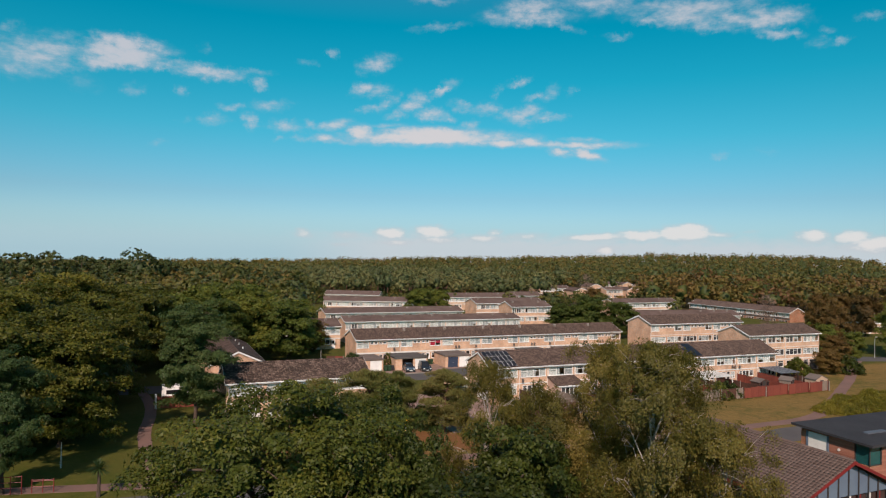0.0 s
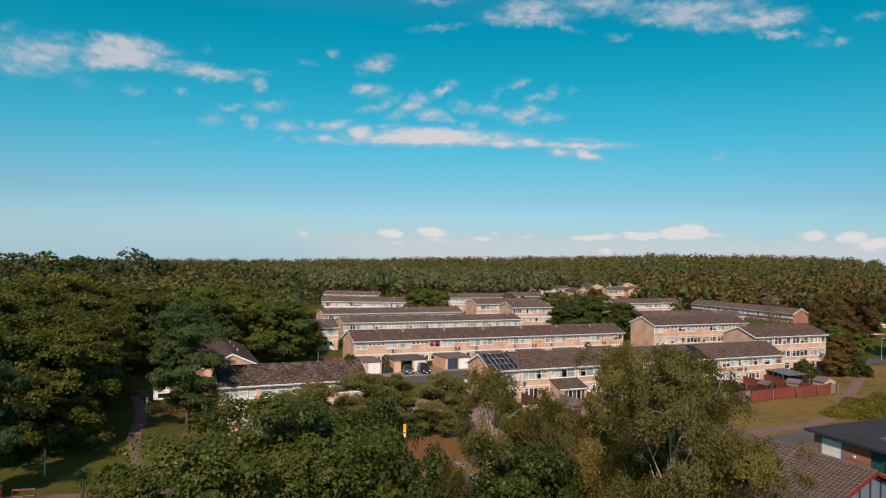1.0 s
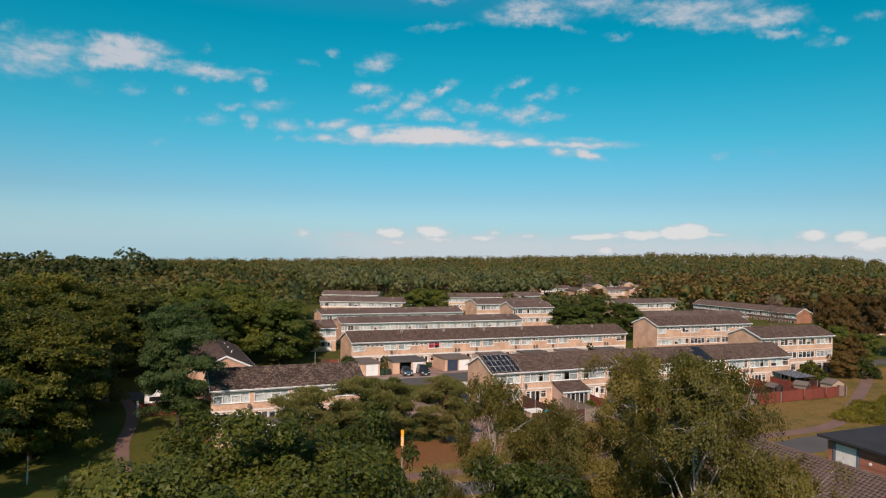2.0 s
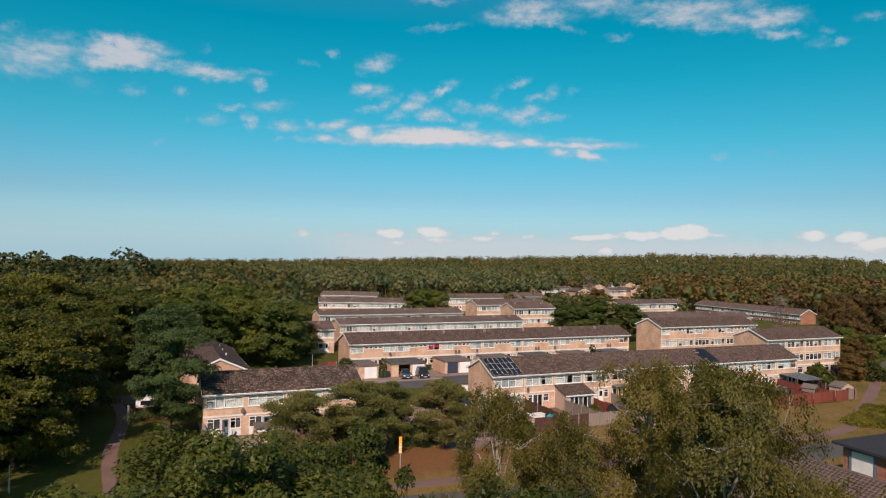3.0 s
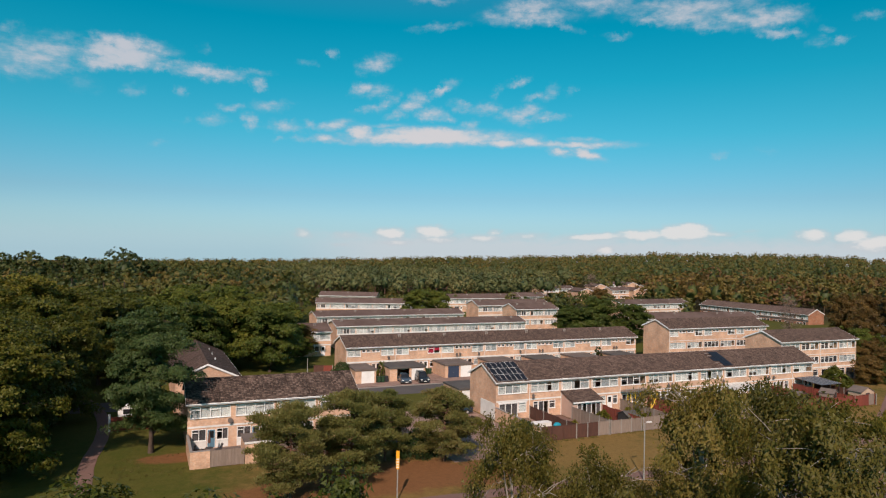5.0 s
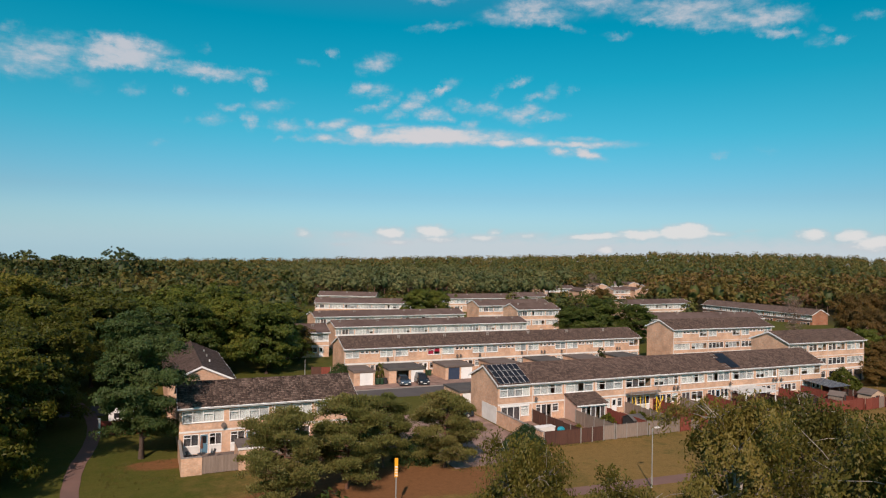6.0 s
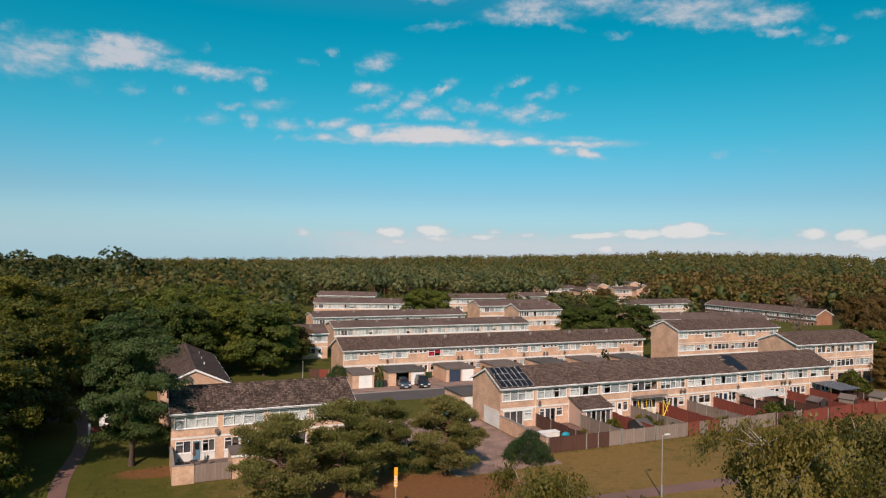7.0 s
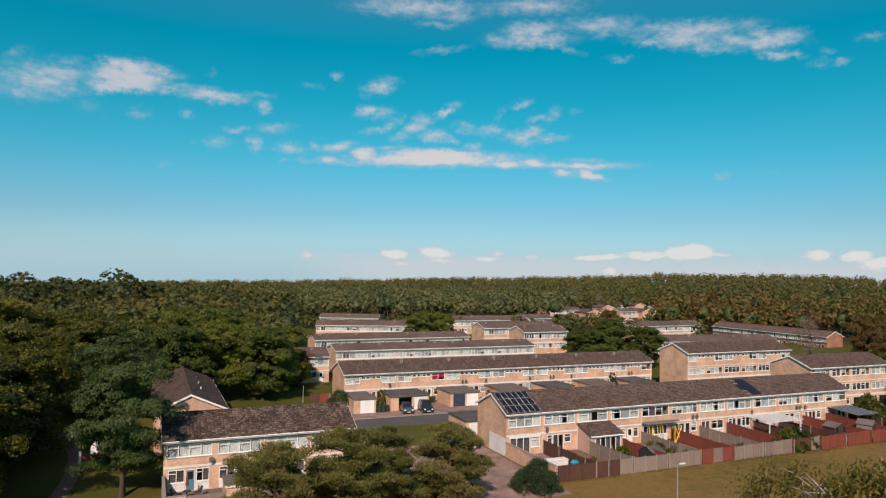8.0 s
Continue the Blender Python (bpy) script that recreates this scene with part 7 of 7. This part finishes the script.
def woods(name, label, spots, per, clump, leaf, shape, seed, tones, mat=None, fine=0.36):
    """Many trees too far to count, in one mesh: crowns of leaf tufts over their trunks."""
    rng = np.random.default_rng(seed)
    n = len(spots)
    xyz = np.array([(x, y, height(x, y)) for x, y, *_ in spots])
    tall = np.array([s[2] for s in spots])
    wide = np.array([s[3] for s in spots])
    # each crown is an egg of rounded puffs of uneven size, down to its skirts; leaf tufts lie over the outside of each puff
    lumps = 12
    mid, deep, skirt = (0.62, 0.25, 1.5) if shape == "pine" else (0.5, 0.36, 1.7)
    pa = rng.random((n, 1)) * math.tau + np.arange(lumps) * 2.4 + 0.5 * rng.random((n, lumps))
    pu = 1 - skirt * (np.arange(lumps) + 0.8 * rng.random((n, lumps))) / lumps
    grade, light = 0.65 + 0.7 * rng.random((n, lumps)), rng.random((n, lumps)) - 0.5
    reach = 0.62 + 0.25 * rng.random((n, lumps))
    which = np.arange(per) % lumps
    pa, pu, grade, light, reach = pa[:, which], pu[:, which], grade[:, which], light[:, which], reach[:, which]
    size = (0.46 if shape == "pine" else 0.46) * wide[:, None] * grade
    round_ = np.sqrt(np.clip(1 - pu ** 2, 0, 1))
    normal = np.stack([np.cos(pa) * round_, np.sin(pa) * round_, pu], -1)
    ball = rng.normal(0, 1, (n, per, 3))
    ball /= np.linalg.norm(ball, axis=-1, keepdims=True)
    lift = normal * 0.45 + (0, 0, 0.8)
    turned = (ball * lift).sum(-1, keepdims=True)
    ball = np.where(turned < -0.1, ball - 2 * turned * lift / (lift ** 2).sum(-1, keepdims=True), ball)
    egg = np.stack([wide[:, None] * reach, wide[:, None] * reach, tall[:, None] * deep + 0 * reach], -1)
    heart = xyz + np.stack([0 * tall, 0 * tall, tall * mid], -1)
    pts = (heart[:, None] + normal * egg + ball * size[..., None] * (1, 1, 0.6) * (0.8 + 0.35 * rng.random((n, per, 1)))).reshape(-1, 3)
    outward = ball.reshape(-1, 3)
    verts, faces = leaf_quads(pts, clump * 0.5, leaf, clump * fine, rng, 0.0, 0.8, 1.0, outward * 1.6, 0.7, 3, 0.3)
    tone = np.repeat(np.clip(tones[:, None] + 0.1 * light, 0, 1).reshape(-1), leaf)
    ob = new(name, raw_mesh(name, verts, faces, mat or L_WOOD, tone))
    tagged(ob, label, "woodland", "", "stuff")
    # an added solid core in each crown, its tone darkened as the inner shade
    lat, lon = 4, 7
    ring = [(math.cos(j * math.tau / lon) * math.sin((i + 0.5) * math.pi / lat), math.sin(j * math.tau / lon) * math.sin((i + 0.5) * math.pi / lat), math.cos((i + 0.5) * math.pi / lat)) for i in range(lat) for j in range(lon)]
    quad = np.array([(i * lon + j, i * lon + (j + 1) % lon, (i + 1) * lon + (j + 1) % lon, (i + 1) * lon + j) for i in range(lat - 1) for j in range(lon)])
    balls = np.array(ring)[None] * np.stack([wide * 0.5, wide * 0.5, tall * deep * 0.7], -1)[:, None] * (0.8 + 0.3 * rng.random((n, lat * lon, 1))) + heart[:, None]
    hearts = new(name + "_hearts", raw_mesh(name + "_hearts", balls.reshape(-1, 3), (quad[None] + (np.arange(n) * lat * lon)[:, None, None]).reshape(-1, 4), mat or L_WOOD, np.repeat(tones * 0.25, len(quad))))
    tagged(hearts, "solid crown cores of the far woods, darkened as inner shade", "woodland", "", "stuff")
    # trunks
    k = 5
    ang = np.arange(k) * math.tau / k
    ring = np.stack([np.cos(ang), np.sin(ang), 0 * ang], -1)
    tv, tf = [], []
    for i in range(n):
        b = len(tv) * 1
        for rad, z in ((0.26, 0.0), (0.15, tall[i] * 0.8)):
            tv += (ring * rad + xyz[i] + (0, 0, z)).tolist()
        tf += [(b + j, b + (j + 1) % k, b + k + (j + 1) % k, b + k + j) for j in range(k)]
    stems = new("woodland_trunks", raw_mesh("woodland_trunks", tv, tf, PINE_BARK if shape == "pine" else BARK))
    tagged(stems, "tree trunks under the far woodland crowns", "woodland", "", "stuff")


def scatter(count, where, seed, apart=0.0):
    """Spots in bearing and distance from the first eye, none closer together than apart."""
    rng = np.random.default_rng(seed)
    out, cells = [], {}
    az0, az1, d0, d1 = where
    for _ in range(count):
        az = radians(az0 + (az1 - az0) * rng.random())
        d = math.sqrt(d0 * d0 + (d1 * d1 - d0 * d0) * rng.random())
        x, y, u, v = d * math.sin(az), d * math.cos(az), rng.random(), rng.random()
        if apart:
            i, j = int(x // apart), int(y // apart)
            near = [q for p in (-1, 0, 1) for o in (-1, 0, 1) for q in cells.get((i + p, j + o), ())]
            if any(math.hypot(x - q[0], y - q[1]) < apart for q in near):
                continue
            cells.setdefault((i, j), []).append((x, y))
        out.append((x, y, u, v))
    return out


def free(x, y, rows):
    return not any(a < x < b and c < y < d for a, b, c, d in rows)


KEEP = [(24, 60, 148, 175), (42, 118, 150, 204), (50, 118, 205, 238), (90, 160, 205, 275), (136, 205, 155, 226), (205, 235, 170, 235), (190, 300, 290, 352), (55, 95, 245, 265), (100, 140, 90, 135), (195, 262, 330, 420), (270, 306, 322, 350), (280, 312, 362, 386), (56, 96, 225, 282)]


def tones(count, seed, a, b):
    return a + b * np.random.default_rng(seed).random(count)


edge = [(x, y, 11.5 + 5.5 * a, 3.2 + 2.0 * b) for x, y, a, b in scatter(230, (9, 33, 318, 350), 31, 5.5)]
pines = edge + [(x, y, 10.5 + 6.0 * a, 3.6 + 2.2 * b) for x, y, a, b in scatter(760, (9, 35, 352, 520), 3, 7.4)]
pines = [p for p in pines if free(p[0], p[1], KEEP)]
woods("pine_wood", "far pine wood with bare trunks under dark green crowns", pines, 126, 0.85, 10, "pine", 5, tones(len(pines), 1, 0.0, 0.8), L_FARPINE, 0.32)
west = [(x, y, 11.5 + 6.5 * a, 3.6 + 4.0 * b) for x, y, a, b in scatter(900, (-16, 12, 200, 430), 7, 7.0)]
west = [p for p in west if free(p[0], p[1], KEEP) and not (p[0] > 0 and p[1] < 165)]
woods("mixed_wood", "dense mixed wood of dark and yellowing trees", west, 90, 1.1, 16, "round", 8, tones(len(west), 2, 0.0, 0.8), None, 0.28)
brink = [(x, y, 12.0 + 4 * a, 4.0 + 2.0 * b) for x, y, a, b in scatter(500, (-16, 9, 136, 200), 37, 7.4)]
brink = [p for p in brink if free(p[0], p[1], KEEP) and not (p[0] > 0 and p[1] < 165)]
woods("mixed_wood", "oaks and ashes at the near side of the wood", brink, 135, 1.0, 22, "round", 38, tones(len(brink), 12, 0.05, 0.6), None, 0.3)
skyline = [(-2.1, 307, 23.5, 9.5), (-24, 312, 20.5, 7.5), (-33, 300, 21.5, 8.0), (-44, 296, 21.5, 9.0), (-54, 290, 21.5, 9.0), (8, 318, 19, 6), (38.9, 329, 20.4, 4.5), (-14, 315, 20, 7), (-64, 292, 21, 9)]
woods("tall_trees", "tall trees standing over the wood", skyline, 420, 1.1, 22, "round", 18, tones(len(skyline), 3, 0.1, 0.2), None, 0.28)
east = [(x, y, 10.5 + 7.5 * a, 4.6 + 4.4 * b) for x, y, a, b in scatter(700, (40.5, 66, 330, 440), 9, 9.0)]
east = [p for p in east if free(p[0], p[1], KEEP)]
woods("autumn_wood", "autumn wood of brown and dark green trees", east, 144, 1.15, 16, "round", 10, tones(len(east), 4, 0.35, 0.65) ** 0.8, None, 0.3)
mid = [(x, y, 7.5 + 4.5 * a, 3.4 + 2 * b) for x, y, a, b in scatter(700, (30, 45, 425, 560), 19, 7.4)]
mid = [p for p in mid if free(p[0], p[1], KEEP)]
woods("mixed_wood", "green and orange trees behind the far houses", mid, 72, 1.1, 8, "round", 20, tones(len(mid), 7, 0.2, 0.6), None, 0.36)
hill = [(x, y, 7.0 + 8.0 * a + (3.0 if x > 0.85 * y else 0.0), 4.5 + 4.0 * b) for x, y, a, b in scatter(1500, (-14, 66, 520, 800), 13, 10.0)]
woods("hill_wood", "wooded far hill in green and orange autumn tints", hill, 48, 1.5, 8, "round", 14, tones(len(hill), 6, 0.2, 0.55), None, 0.3)
brow = [(x, y, 8.0 + 8.0 * a + (3.0 if x > 0.85 * y else 0.0), 5.0 + 5.0 * b) for x, y, a, b in scatter(1900, (-14, 66, 800, 1250), 15, 13.0)]
woods("hill_wood", "brow of the wooded hill in orange autumn tints", brow, 36, 1.8, 5, "round", 16, tones(len(brow), 11, 0.5, 0.32), None, 0.36)
near = [(x, y, 4.5 + 3.5 * a, 2.2 + 1.6 * b) for x, y, a, b in scatter(160, (29, 44, 270, 345), 23, 8.0)]
near = [p for p in near if free(p[0], p[1], [(90, 160, 250, 275), (160, 205, 205, 226), (200, 300, 302, 346)])]
woods("garden_trees", "small garden trees before the far houses", near, 63, 0.9, 8, "round", 24, tones(len(near), 8, 0.1, 0.7), None, 0.42)
side = [(x, y, 7 + 5 * a, 3.5 + 2.5 * b) for x, y, a, b in scatter(300, (55, 66, 262, 360), 27, 8.5)]
side = [p for p in side if free(p[0], p[1], [(205, 240, 165, 240), (180, 215, 130, 160)])]
woods("roadside_wood", "bronze and green trees beyond the road", side, 72, 1.0, 14, "round", 28, tones(len(side), 9, 0.3, 0.7), None, 0.3)
scrub = [(x, y, 3.0 + 4.0 * a, 2.0 + 1.8 * b) for x, y, a, b in scatter(150, (9, 32, 296, 322), 41, 6.0) + scatter(260, (8, 34, 335, 375), 43, 5.0)]
scrub = [p for p in scrub if free(p[0], p[1], KEEP)]
woods("scrub", "low scrub and young trees before the pine wood", scrub, 63, 0.9, 10, "round", 42, tones(len(scrub), 10, 0.1, 0.6), None, 0.3)
